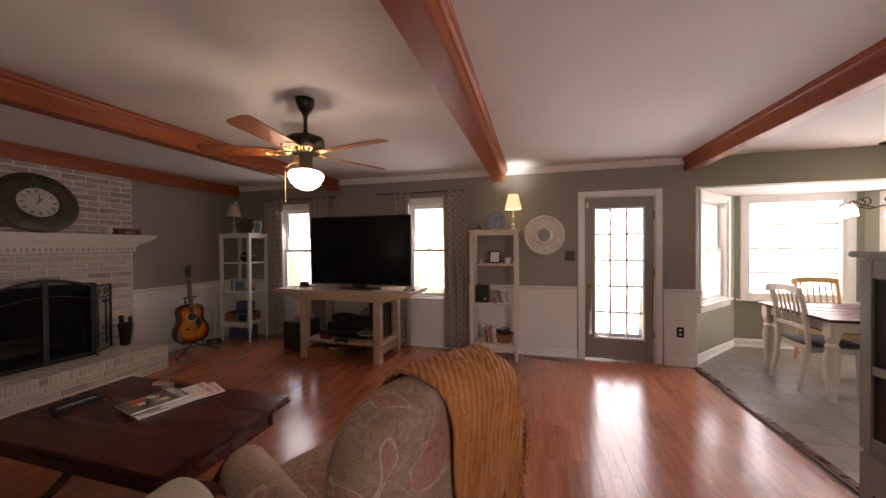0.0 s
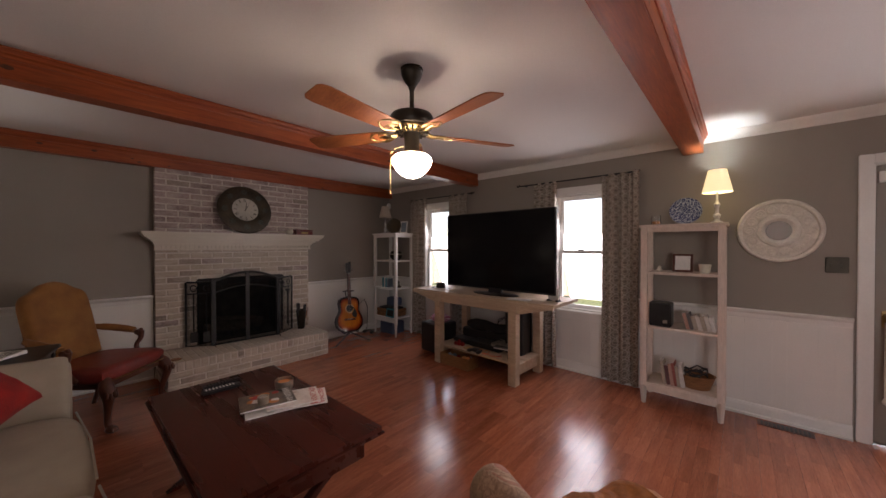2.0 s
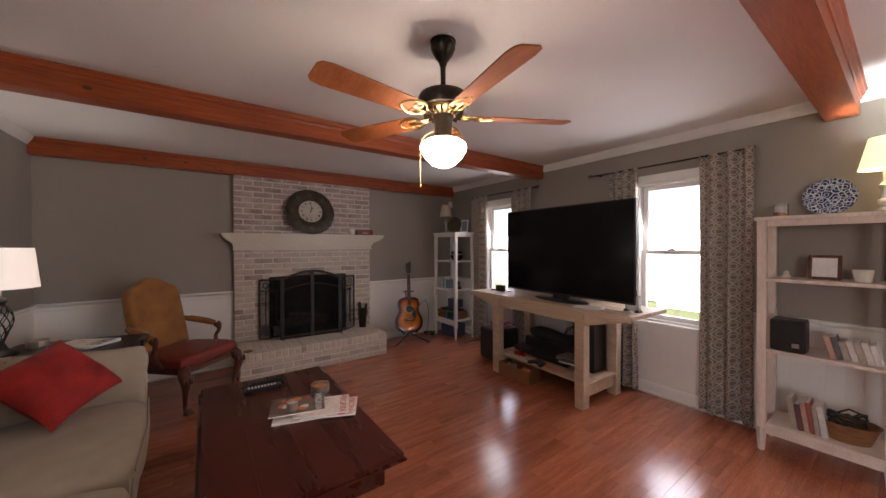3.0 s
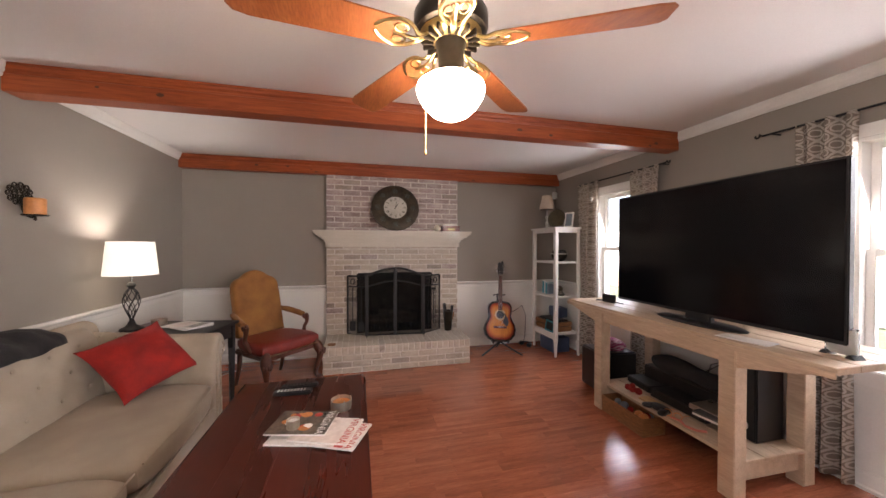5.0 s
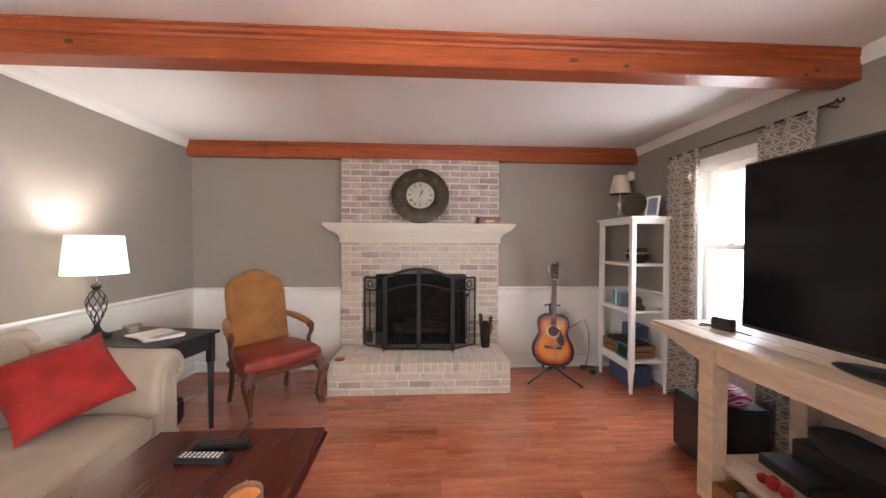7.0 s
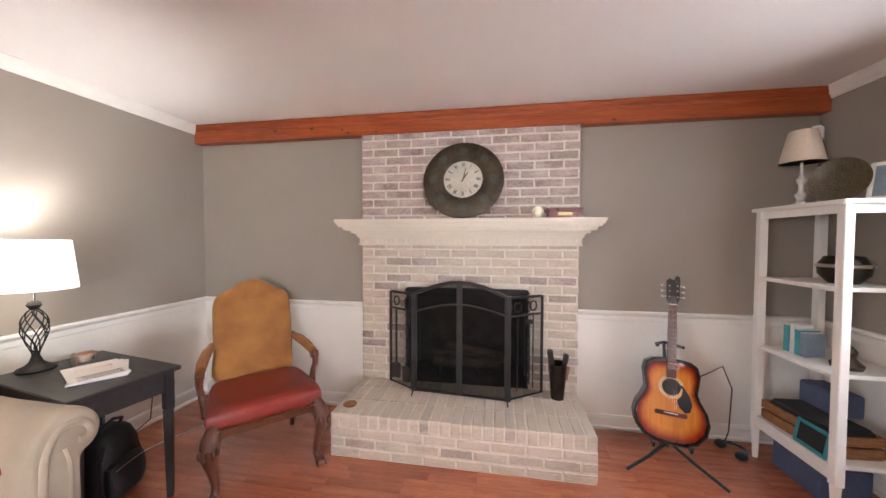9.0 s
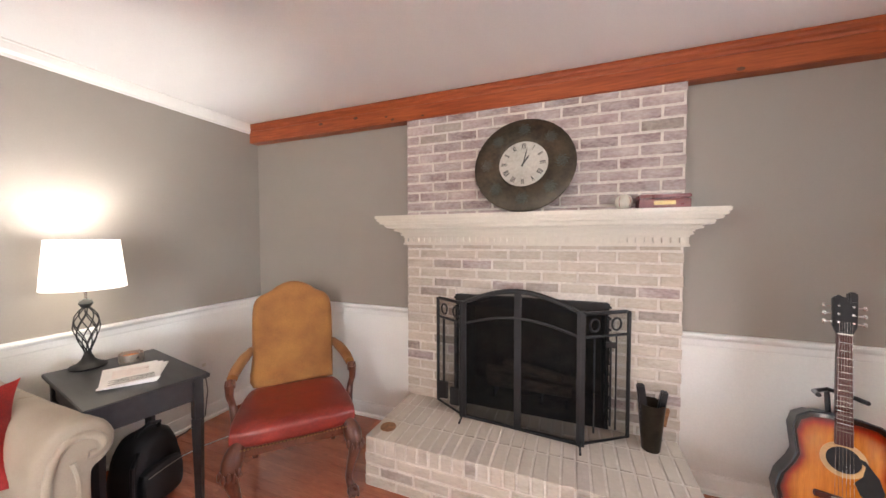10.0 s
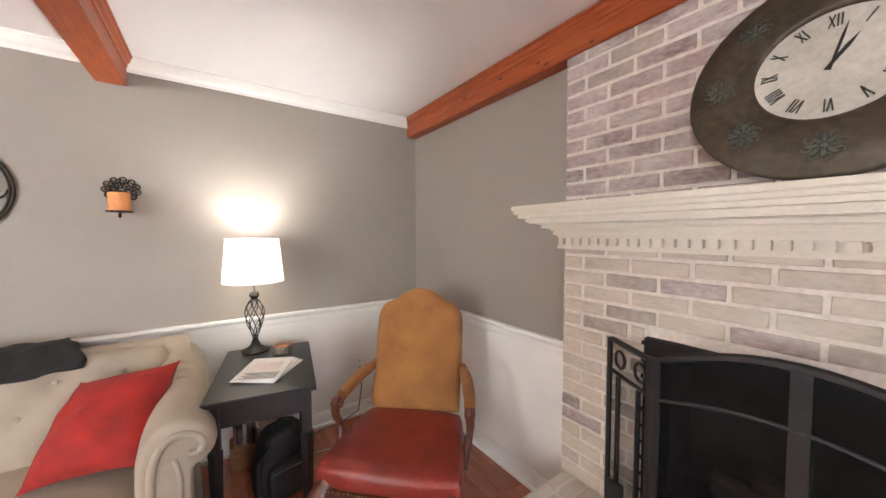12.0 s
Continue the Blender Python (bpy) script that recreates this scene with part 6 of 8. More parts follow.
def ceiling_fan():
    f = thing("ceiling_fan", "dark bronze ceiling fan with five wooden blades and a lit globe", "ceiling fan", pose(-1.09, 2.05, 0))
    turned("canopy", BRONZE, [(0.0, 2.352), (0.020, 2.352), (0.030, 2.366), (0.048, 2.392), (0.060, 2.418), (0.062, 2.440), (0.058, 2.446), (0.064, 2.450), (0.064, TOP), (0.0, TOP)], f, "", 32)
    turned("downrod", BRONZE, [(0.0, 2.20), (0.024, 2.20), (0.026, 2.222), (0.015, 2.236), (0.013, 2.25), (0.013, 2.33), (0.019, 2.342), (0.019, 2.356), (0.0, 2.356)], f)
    turned("motor_housing", BRONZE, [(0.0, 2.115), (0.09, 2.115), (0.118, 2.124), (0.124, 2.136), (0.124, 2.176), (0.116, 2.190), (0.085, 2.202), (0.04, 2.210), (0.022, 2.222), (0.0, 2.222)], f, "", 40)
    turned("motor_cover", BRASS, [(0.0, 2.088), (0.050, 2.088), (0.075, 2.094), (0.096, 2.106), (0.104, 2.116), (0.0, 2.116)], f, "pierced aged brass cover plate", 40)
    fin = solid("vent_fin", BRONZE, (0.058, -0.005, 2.083), (0.098, 0.005, 2.106), 0.002, f)
    for i in range(1, 18):
        o = fin.copy()
        scene.collection.objects.link(o)
        o.matrix_basis = Matrix.Rotation(2 * math.pi * i / 18, 4, "Z")
    turned("switch_housing", BRONZE, [(0.0, 1.978), (0.043, 1.978), (0.046, 1.993), (0.041, 2.006), (0.044, 2.055), (0.052, 2.088), (0.0, 2.088)], f)
    turned("globe", GLOBE, [(0.0, 1.834), (0.030, 1.837), (0.062, 1.852), (0.090, 1.879), (0.110, 1.912), (0.115, 1.932), (0.111, 1.948), (0.094, 1.961), (0.06, 1.967), (0.0, 1.967)], f, "glowing frosted glass bowl", 40)
    turned("fitter", BRASS, [(0.0, 1.966), (0.058, 1.966), (0.060, 1.973), (0.048, 1.983), (0.0, 1.983)], f)
    for i in range(5):
        m = Matrix.Rotation(radians(62 + 72 * i), 4, "Z")
        tilt = m @ Matrix.Translation((0, 0, 2.088)) @ Matrix.Rotation(radians(12), 4, "X")
        bm = bmesh.new()
        for s in (-1, 1):
            tube(bm, smooth_line([m @ Vector((0.075, s * 0.012, 2.105)), m @ Vector((0.115, s * 0.020, 2.082)), tilt @ Vector((0.150, s * 0.042, -0.004)), tilt @ Vector((0.190, s * 0.050, -0.005)), tilt @ Vector((0.235, s * 0.030, -0.005)), tilt @ Vector((0.255, s * 0.008, -0.005))], 4), 0.0065, 6)
            tube(bm, [tilt @ Vector((0.175 + 0.022 * math.cos(u), s * (0.022 + 0.016 * math.sin(u)), -0.005)) for u in [k * 0.6 for k in range(11)]], 0.0045, 6)
        tube(bm, smooth_line([m @ Vector((0.085, 0, 2.100)), m @ Vector((0.125, 0, 2.078)), tilt @ Vector((0.20, 0, -0.005))], 4), 0.006, 6)
        part("blade_iron", bm, BRASS, f)
        bm = bmesh.new()
        out = [(0.165, -0.048), (0.18, -0.055), (0.60, -0.068), (0.640, -0.060), (0.655, -0.040), (0.655, 0.040), (0.640, 0.060), (0.60, 0.068), (0.18, 0.055), (0.165, 0.048)]
        prism(bm, out, 0.006, tilt @ pose(0, 0, 0, -90, 0, 0), 0.0015)
        part("blade", bm, BLADE, f)
    wire("pull_chain", BRASS, [(-0.04, -0.025, 2.02), (-0.085, -0.05, 2.01), (-0.112, -0.062, 1.985), (-0.117, -0.063, 1.9), (-0.117, -0.063, 1.765)], 0.0016, f, seg=5)
    turned("chain_pull", BRASS, [(0.0, 1.742), (0.005, 1.747), (0.004, 1.760), (0.0, 1.766)], f, turn=Matrix.Translation((-0.117, -0.063, 0.0)))


ceiling_fan()

# ---- coffee table ----
CT = pose(-1.68, 1.415, 0, 0, 0, 0.5)
CTZ = 0.535


def coffee_table():
    t = thing("coffee_table", "dark mahogany coffee table with a moulded edge and crossed legs", "table", CT)
    for i in range(4):
        y = -0.365 + i * 0.1825
        solid("top_board", MAHOG, (-0.655, y + 0.0002, 0.510), (0.655, y + 0.1823, 0.535), 0.0008, t)
    bm = bmesh.new()
    for h, z0, z1 in ((0.012, 0.499, 0.5095), (-0.004, 0.487, 0.499)):
        box(bm, (-0.655 - h, -0.365 - h, z0), (0.655 + h, 0.365 + h, z1), 0.003)
    part("moulding", bm, MAHOG, t)
    bm = bmesh.new()
    for y in (-0.30, 0.275):
        box(bm, (-0.60, y, 0.385), (0.60, y + 0.025, 0.487), 0.003)
    for x in (-0.60, 0.575):
        box(bm, (x, -0.275, 0.385), (x + 0.025, 0.275, 0.487), 0.003)
    part("apron", bm, MAHOG, t)
    for x in (-0.50, 0.50):
        for s in (-1, 1):
            bm = bmesh.new()
            mid = [(s * (0.26 - 0.54 * u - 0.03 * math.sin(math.pi * u * 2)), 0.388 - 0.388 * u) for u in [k / 16 for k in range(17)]]
            out = [(y - 0.026, z) for y, z in mid] + [(y + 0.026, z) for y, z in mid[::-1]]
            prism(bm, out, 0.044, Matrix.Translation((x + 0.022 + s * 0.0012, 0, 0)) @ pose(0, 0, 0, 0, 0, 90), 0.004)
            part("leg", bm, MAHOG, t)
    wire("stretcher", CARVED, [(-0.5, 0, 0.19), (-0.25, 0, 0.15), (0, 0, 0.135), (0.25, 0, 0.15), (0.5, 0, 0.19)], 0.018, t)


coffee_table()


def lettering(text, size, m, material, parent, name="lettering"):
    cu = bpy.data.curves.new(name, "FONT")
    cu.body, cu.size, cu.align_x, cu.align_y, cu.extrude = text, size, "CENTER", "CENTER", 0.0003
    ob = bpy.data.objects.new(name, cu)
    scene.collection.objects.link(ob)
    bpy.context.view_layer.update()
    me = bpy.data.meshes.new_from_object(ob.evaluated_get(bpy.context.evaluated_depsgraph_get()))
    bpy.data.objects.remove(ob)
    bpy.data.curves.remove(cu)
    me.materials.clear()
    me.materials.append(material)
    o = new(name, me)
    o.parent = parent
    o.matrix_basis = m
    return o


REDINK = surf("red_ink", (0.42, 0.03, 0.03), (0.5, 0.05, 0.04), 0.4, scale=12, bump=0)
FOODPRINT = surf("printed_food_photo", (0.05, 0.05, 0.048), (0.20, 0.15, 0.11), 0.3, scale=22, fine=60, fine_amount=0.4, bump=0)
PINKPRINT = surf("printed_pink_cover", (0.62, 0.52, 0.48), (0.78, 0.72, 0.68), 0.3, scale=10, fine=40, fine_amount=0.1, bump=0)
for k, (x, y, r, z, w, h, mt) in enumerate(((-1.66, 1.545, -15, CTZ, 0.21, 0.275, PAPER), (-1.600, 1.640, -24, CTZ + 0.0082, 0.21, 0.275, PINKPRINT), (-1.628, 1.605, -20, CTZ + 0.0164, 0.21, 0.275, PINKPRINT), (-1.705, 1.490, -14, CTZ + 0.0246, 0.21, 0.275, FOODPRINT))):
    if k == 0:
        w, h = 0.23, 0.36
    b = thing("magazine", ("white magazine at the bottom of the pile", "pale magazine with red lettering in the pile", "pale magazine with red lettering", "magazine with a food photograph")[k], "magazine", pose(x, y, z, 0, 0, r), "magazines on the coffee table")
    bm = bmesh.new()
    box(bm, (-w / 2, -h / 2, 0.0), (w / 2, h / 2, 0.007), 0.0012)
    part("page_block", bm, PAPER, b)
    solid("cover", mt, (-w / 2, -h / 2, 0.0072), (w / 2, h / 2, 0.0080), 0, b)
    if k in (1, 2):
        lettering("VIRGINIA", 0.050, pose(0, 0.105, 0.0083), REDINK, b)
        if k == 1:
            solid("printed_photo", REDINK, (0.055, 0.045, 0.0081), (0.100, 0.085, 0.0083), 0, b, "red printed picture")
    if k == 3:
        lettering("VIRGINIA", 0.050, pose(0, 0.105, 0.0083), PAPER, b)
        rng = random.Random(4)
        for i in range(12):
            bm = bmesh.new()
            lathe(bm, [(rng.uniform(0.012, 0.028), 0), (0.008, 0.0006)], 12, Matrix.Translation((rng.uniform(-0.08, 0.08), rng.uniform(-0.11, 0.06), 0.0081 + 0.0001 * i)))
            part("printed_fruit", bm, (CANDLE, CANDLE, REDINK, PAPER)[i % 4], b)
b = thing("candle_tin", "small silver tin candle on the magazines", "candle", pose(-1.66, 1.452, CTZ + 0.0336))
turned("tin", SILVER, [(0.0, 0), (0.028, 0), (0.029, 0.04), (0.027, 0.04), (0.026, 0.004), (0.0, 0.004)], b)
turned("wax", PAPER, [(0.0, 0.005), (0.025, 0.005), (0.025, 0.03), (0.0, 0.03)], b)


def coaster_set(m, label):
    b = thing("coaster_holder", label, "coasters", m)
    bm = bmesh.new()
    lathe(bm, [(0.0, 0), (0.052, 0), (0.053, 0.012), (0.050, 0.012), (0.049, 0.003), (0.0, 0.003)], 32)
    part("ring", bm, SILVER, b)
    for a in (20, 110, 200, 290):
        c, s = 0.052 * math.cos(radians(a)), 0.052 * math.sin(radians(a))
        bar("post", SILVER, (c, s, 0.0), (c, s, 0.055), 0.004, b, seg=8)
    bm = bmesh.new()
    lathe(bm, [(0.053, 0.014), (0.0545, 0.014), (0.0545, 0.05), (0.053, 0.05), (0.053, 0.014)], 32)
    part("band", bm, SILVER, b)
    for i in range(4):
        turned("coaster", CANDLE, [(0.0, 0.0035 + 0.008 * i), (0.047, 0.0035 + 0.008 * i), (0.047, 0.010 + 0.008 * i), (0.0, 0.010 + 0.008 * i)], b, "round cork coaster")


coaster_set(pose(-1.871, 1.654, CTZ), "silver holder with round cork coasters")
for i, (x, y, r) in enumerate(((-2.20, 1.395, 4), (-2.115, 1.37, -3))):
    b = thing("remote_control", "black remote control lying on the coffee table", "remote control", pose(x, y, CTZ, 0, 0, r), "remote controls")
    bm = bmesh.new()
    box(bm, (-0.026, -0.105, 0.0), (0.026, 0.105, 0.024), 0.006)
    part("shell", bm, PLASTIC, b)
    bm = bmesh.new()
    for u in range(3):
        for v in range(9):
            box(bm, (-0.017 + 0.0125 * u, -0.085 + 0.018 * v, 0.024), (-0.0085 + 0.0125 * u, -0.075 + 0.018 * v, 0.026), 0.001)
    part("button_pad", bm, PAPER if i else MESH, b)

# ---- sofa ----
SOFA = pose(-2.925, -0.215, 0, 0, 0, 3.5)


def sofa():
    s = thing("sofa", "cream linen tufted sofa with rolled arms", "sofa", SOFA)
    L = 2.52
    solid("base", LINEN, (0.06, 0.06, 0.075), (L - 0.06, 0.93, 0.27), 0.02, s)
    for x in (0.12, L - 0.12):
        for y in (0.12, 0.86):
            turned("foot", MAHOG, [(0.0, 0.0), (0.022, 0.0), (0.03, 0.03), (0.034, 0.075), (0.0, 0.075)], s, "", 16, Matrix.Translation((x, y, 0)))
    for x0, x1 in ((0.27, 1.255), (1.265, L - 0.27)):
        bm = bmesh.new()
        cushion(bm, (x1 - x0, 0.74, 0.20), 0.42, 10, pose((x0 + x1) / 2, 0.605, 0.365))
        for v in bm.verts:
            v.co.z += 0.006 * noise.noise(v.co * 6)
        seat = part("seat_cushion", bm, LINEN, s)
        wire("piping", LINEN, [(x0 + 0.03, 0.955, 0.435), ((x0 + x1) / 2, 0.975, 0.437), (x1 - 0.03, 0.955, 0.435)], 0.005, seat)
    tufts = [(x, z) for row, z in enumerate((-0.10, 0.03, 0.16)) for x in [-0.9 + 0.225 * i + (0.1125 if row % 2 else 0) for i in range(9)] if abs(x) < 1.0]
    bm = bmesh.new()
    turn = pose(L / 2, 0.17, 0.60, 12, 0, 0) @ pose(0, 0, 0, 0, 0, 180)
    cushion(bm, (L - 0.30, 0.24, 0.56), 0.30, 40, turn, tufts, 0.030)
    part("backrest", bm, LINEN, s)
    bm = bmesh.new()
    bmesh.ops.create_cone(bm, cap_ends=True, segments=20, radius1=0.085, radius2=0.085, depth=L - 0.16, matrix=Matrix.Translation((L / 2, 0.095, 0.80)) @ Matrix.Rotation(radians(90), 4, "Y"))
    part("back_roll", bm, LINEN, s)
    for x, z in tufts:
        p = turn @ Vector((x, -0.100, z))
        bm = bmesh.new()
        bmesh.ops.create_icosphere(bm, subdivisions=2, radius=0.012, matrix=Matrix.Translation(p) @ Matrix.Diagonal((1, 0.5, 1, 1)))
        part("button", bm, LINEN, s)
    section = [(0.27, 0.08), (0.27, 0.35), (0.268, 0.52), (0.262, 0.62), (0.235, 0.69), (0.19, 0.735), (0.14, 0.752), (0.085, 0.742), (0.035, 0.705), (0.008, 0.650), (0.014, 0.600), (0.045, 0.566), (0.080, 0.548), (0.090, 0.50), (0.090, 0.30), (0.090, 0.08)]
    for side, x in ((-1, 0.0), (1, L)):
        bm = bmesh.new()
        rings = []
        outline = [(p.x, p.z) for p in smooth_line([(o, 0, z) for o, z in section], 3)]
        for y, inset in ((0.03, 0.0), (0.2, 0.0), (0.4, 0.0), (0.6, 0.0), (0.8, 0.0), (0.895, 0.0), (0.918, 0.006), (0.93, 0.018), (0.934, 0.034)):
            lift = 0.085 * max(0.0, 1 - y / 0.75) ** 1.3
            ring = []
            for o, z in outline:
                z2 = z + lift * max(0.0, z - 0.5) / 0.25 + 0.004 * noise.noise(Vector((o * 9, y * 7, z * 9)))
                o2, z2 = o + (0.16 - o) * inset / 0.15, z2 + (0.55 - z2) * inset / 0.30
                ring.append(bm.verts.new((x - side * o2, y, z2)))
            rings.append(ring)
        for p, q in zip(rings, rings[1:]):
            for i in range(len(p) - 1):
                bm.faces.new((p[i], p[i + 1], q[i + 1], q[i]))
            bm.faces.new((p[-1], p[0], q[0], q[-1]))
        bm.faces.new(rings[0])
        bm.faces.new(rings[-1][::-1])
        arm = part("arm", bm, LINEN, s)
        inner = [(0.222, 0.10), (0.222, 0.35), (0.220, 0.52), (0.212, 0.60), (0.185, 0.662), (0.145, 0.690), (0.10, 0.684), (0.066, 0.655), (0.058, 0.622), (0.075, 0.602), (0.105, 0.606)]
        wire("front_scroll", LINEN, smooth_line([(x - side * o, 0.930, z) for o, z in inner], 4), 0.016, arm, seg=10)
        outer = [(0.135, 0.10), (0.135, 0.35), (0.133, 0.50), (0.140, 0.56), (0.150, 0.60)]
        wire("front_welt", LINEN, smooth_line([(x - side * o, 0.932, z) for o, z in outer], 4), 0.010, arm, seg=8)
        for y in (0.24, 0.33, 0.42, 0.51):
            top = 0.752 + 0.085 * max(0.0, 1 - y / 0.75) ** 1.3
            wire("pleat", LINEN, smooth_line([(x - side * 0.085, y, top - 0.012), (x - side * 0.13, y + 0.004, top + 0.001), (x - side * 0.19, y + 0.002, top - 0.014)], 3), 0.006, arm, seg=6)


sofa()


def throw_pillow():
    ax, ay = Vector((-0.37, 0.215, 0.09)).normalized(), Vector((-0.09, -0.31, 0.28))
    ay = (ay - ay.dot(ax) * ax).normalized()
    m = Matrix((ax, ay, ax.cross(ay))).transposed().to_4x4()
    m.translation = (-2.585, 0.37, 0.668)
    p = thing("throw_pillow", "red velvet throw pillow leaning on the sofa", "pillow", m)
    bm = bmesh.new()
    n, size = 20, 0.232
    for sgn in (-1, 1):
        grid = [[bm.verts.new((size * u * (1 - 0.10 * (1 - abs(v) ** 3) * abs(u) ** 2), 0.97 * size * v * (1 - 0.10 * (1 - abs(u) ** 3) * abs(v) ** 2),
                               sgn * 0.105 * ((1 - u ** 2) * (1 - v ** 2)) ** 0.5 + 0.012 * (1 - u ** 6) * (1 - v ** 6) * noise.noise(Vector((u * 3, v * 3, sgn))))) for u in [-1 + 2 * i / n for i in range(n + 1)]] for v in [-1 + 2 * j / n for j in range(n + 1)]]
        for a, b in zip(grid, grid[1:]):
            for i in range(n):
                bm.faces.new((a[i], a[i + 1], b[i + 1], b[i]))
    bmesh.ops.remove_doubles(bm, verts=bm.verts, dist=0.003)
    part("cushion", bm, RED, p)


throw_pillow()
b = thing("dark_throw", "dark fleece blanket draped over the sofa back", "blanket", SOFA)
DRAPE = [(-0.045, 0.72), (-0.05, 0.78), (-0.03, 0.85), (0.02, 0.895), (0.085, 0.91), (0.15, 0.905), (0.205, 0.885), (0.235, 0.855)]
bm = bmesh.new()
rows = []
for i in range(31):
    u = i / 30
    row = []
    for j in range(33):
        v = j / 32 * (len(DRAPE) - 1)
        a, w = min(int(v), len(DRAPE) - 2), v - min(int(v), len(DRAPE) - 2)
        y, z = (DRAPE[a][q] * (1 - w) + DRAPE[a + 1][q] * w for q in (0, 1))
        s_ = j / 32
        fold = 0.020 * max(0.0, math.sin(26 * u + 5 * s_ + 1.5 * noise.noise(Vector((u * 5, s_ * 4, 2))))) + 0.012 * noise.noise(Vector((u * 8, s_ * 6, 5)))
        x = 0.54 + 0.85 * u + 0.05 * math.sin(5 * s_) * (1 - u) + 0.03 * noise.noise(Vector((s_ * 6, 1, 1)))
        ny, nz = y - 0.11, z - 0.74
        ln = math.hypot(ny, nz)
        hang = 0.05 * max(0.0, s_ - 0.75) / 0.25 * (0.4 + 0.6 * math.sin(4 * u + 0.6))
        row.append(bm.verts.new((x, y + (fold + 0.012) * ny / ln, z + (fold + 0.012) * nz / ln - hang)))
    rows.append(row)
for a, c in zip(rows, rows[1:]):
    for i in range(32):
        bm.faces.new((a[i], a[i + 1], c[i + 1], c[i]))
o = part("fleece", bm, DARKTHROW, b)
sol = o.modifiers.new("thickness", "SOLIDIFY")
sol.thickness, sol.offset = 0.016, 1.0
bmesh_fix = bmesh.new()
bmesh_fix.from_mesh(o.data)
bmesh.ops.recalc_face_normals(bmesh_fix, faces=bmesh_fix.faces)
if sum(f.normal.z * f.calc_area() for f in bmesh_fix.faces) < 0:
    bmesh.ops.reverse_faces(bmesh_fix, faces=bmesh_fix.faces)
bmesh_fix.to_mesh(o.data)
bmesh_fix.free()

# ---- side table and lamp ----
ST = pose(-3.205, 0.285, 0, 0, 0, -10)


def side_table():
    t = thing("side_table", "black painted wooden side table with tapered legs", "table", ST)
    solid("top", BLACKWOOD, (-0.235, -0.37, 0.712), (0.235, 0.37, 0.735), 0.004, t)
    for x in (-0.19, 0.19):
        for y in (-0.325, 0.325):
            bm = bmesh.new()
            box(bm, (x - 0.022, y - 0.022, 0.50), (x + 0.022, y + 0.022, 0.712), 0.003)
            rod(bm, (x, y, 0.50), (x, y, 0.0), 0.030, 0.02, 4)
            part("leg", bm, BLACKWOOD, t)
    bm = bmesh.new()
    for x in (-0.20, 0.185):
        box(bm, (x, -0.303, 0.60), (x + 0.015, 0.303, 0.712), 0.002)
    for y in (-0.335, 0.32):
        box(bm, (-0.168, y, 0.60), (0.168, y + 0.015, 0.712), 0.002)
    part("apron", bm, BLACKWOOD, t)


side_table()


def cage_lamp():
    l = thing("table_lamp", "black wire cage table lamp with a lit white drum shade", "lamp", pose(-3.18, -0.02, 0.735))
    turned("base", IRON, [(0.0, 0), (0.075, 0), (0.078, 0.008), (0.072, 0.016), (0.048, 0.026), (0.028, 0.045), (0.017, 0.075), (0.013, 0.092), (0.0, 0.095)], l)
    for k in range(8):
        for s in (-1, 1):
            pts = []
            for i in range(15):
                u = i / 14
                r = 0.012 + 0.042 * math.sin(math.pi * (1 - u) ** 0.72) ** 1.2
                a = 2 * math.pi * k / 8 + s * 2.3 * u
                pts.append((r * math.cos(a), r * math.sin(a), 0.085 + 0.25 * u))
            if k % 2 == 0 or s > 0:
                wire("cage_wire", IRON, pts, 0.0028, l, seg=5)
    turned("collar", IRON, [(0.0, 0.33), (0.016, 0.33), (0.03, 0.355), (0.024, 0.372), (0.012, 0.38), (0.0, 0.38)], l)
    bar("stem", CHROME, (0, 0, 0.38), (0, 0, 0.50), 0.006, l)
    bm = bmesh.new()
    lathe(bm, [(0.170, 0.440), (0.146, 0.705), (0.1435, 0.705), (0.1675, 0.440), (0.170, 0.440)], 48)
    part("shade", bm, LIT, l, "glowing white drum shade")
    bm = bmesh.new()
    for a in (0, 120, 240):
        c, s_ = math.cos(radians(a)), math.sin(radians(a))
        rod(bm, (0, 0, 0.50), (0.1755 * c * 0.985, 0.1755 * s_ * 0.985, 0.43), 0.0015, seg=5)
    part("spider", bm, CHROME, l)


cage_lamp()
coaster_set(pose(-3.315, 0.10, 0.735), "silver holder with round coasters on the side table")
for k in range(3):
    b = thing("newspaper", "folded printed pages lying on the side table", "magazine", pose(-3.21 + 0.01 * k, 0.36, 0.735 + 0.0062 * k, 0, 0, -38 + 6 * k), "papers on the side table")
    solid("page_block", PAPER, (-0.11, -0.15, 0.0), (0.11, 0.15, 0.006), 0.001, b)
    if k == 2:
        solid("printed_photo", PINKPRINT, (-0.07, -0.09, 0.0061), (0.07, 0.04, 0.0065), 0, b, "faint pink printed picture")
        bm = bmesh.new()
        for i in range(5):
            box(bm, (-0.09, 0.06 + 0.016 * i, 0.0061), (0.08 - 0.02 * (i % 2), 0.067 + 0.016 * i, 0.0064))
        part("print_bar", bm, MESH, b)
BLACKBAG = surf("black_nylon", (0.010, 0.010, 0.011), (0.018, 0.017, 0.018), 0.6, scale=9, fine=180, bump=0.5, bump_scale=160)
b = thing("backpack", "black nylon bag standing under the side table", "bag", pose(-3.27, 0.30, 0, 0, 0, 12))
bm = bmesh.new()
cushion(bm, (0.30, 0.17, 0.40), 0.5, 8, pose(0, 0, 0.2))
for v in bm.verts:
    v.co.x *= 1 - 0.28 * max(0.0, v.co.z - 0.18) / 0.2
    v.co.y += 0.006 * noise.noise(v.co * 14)
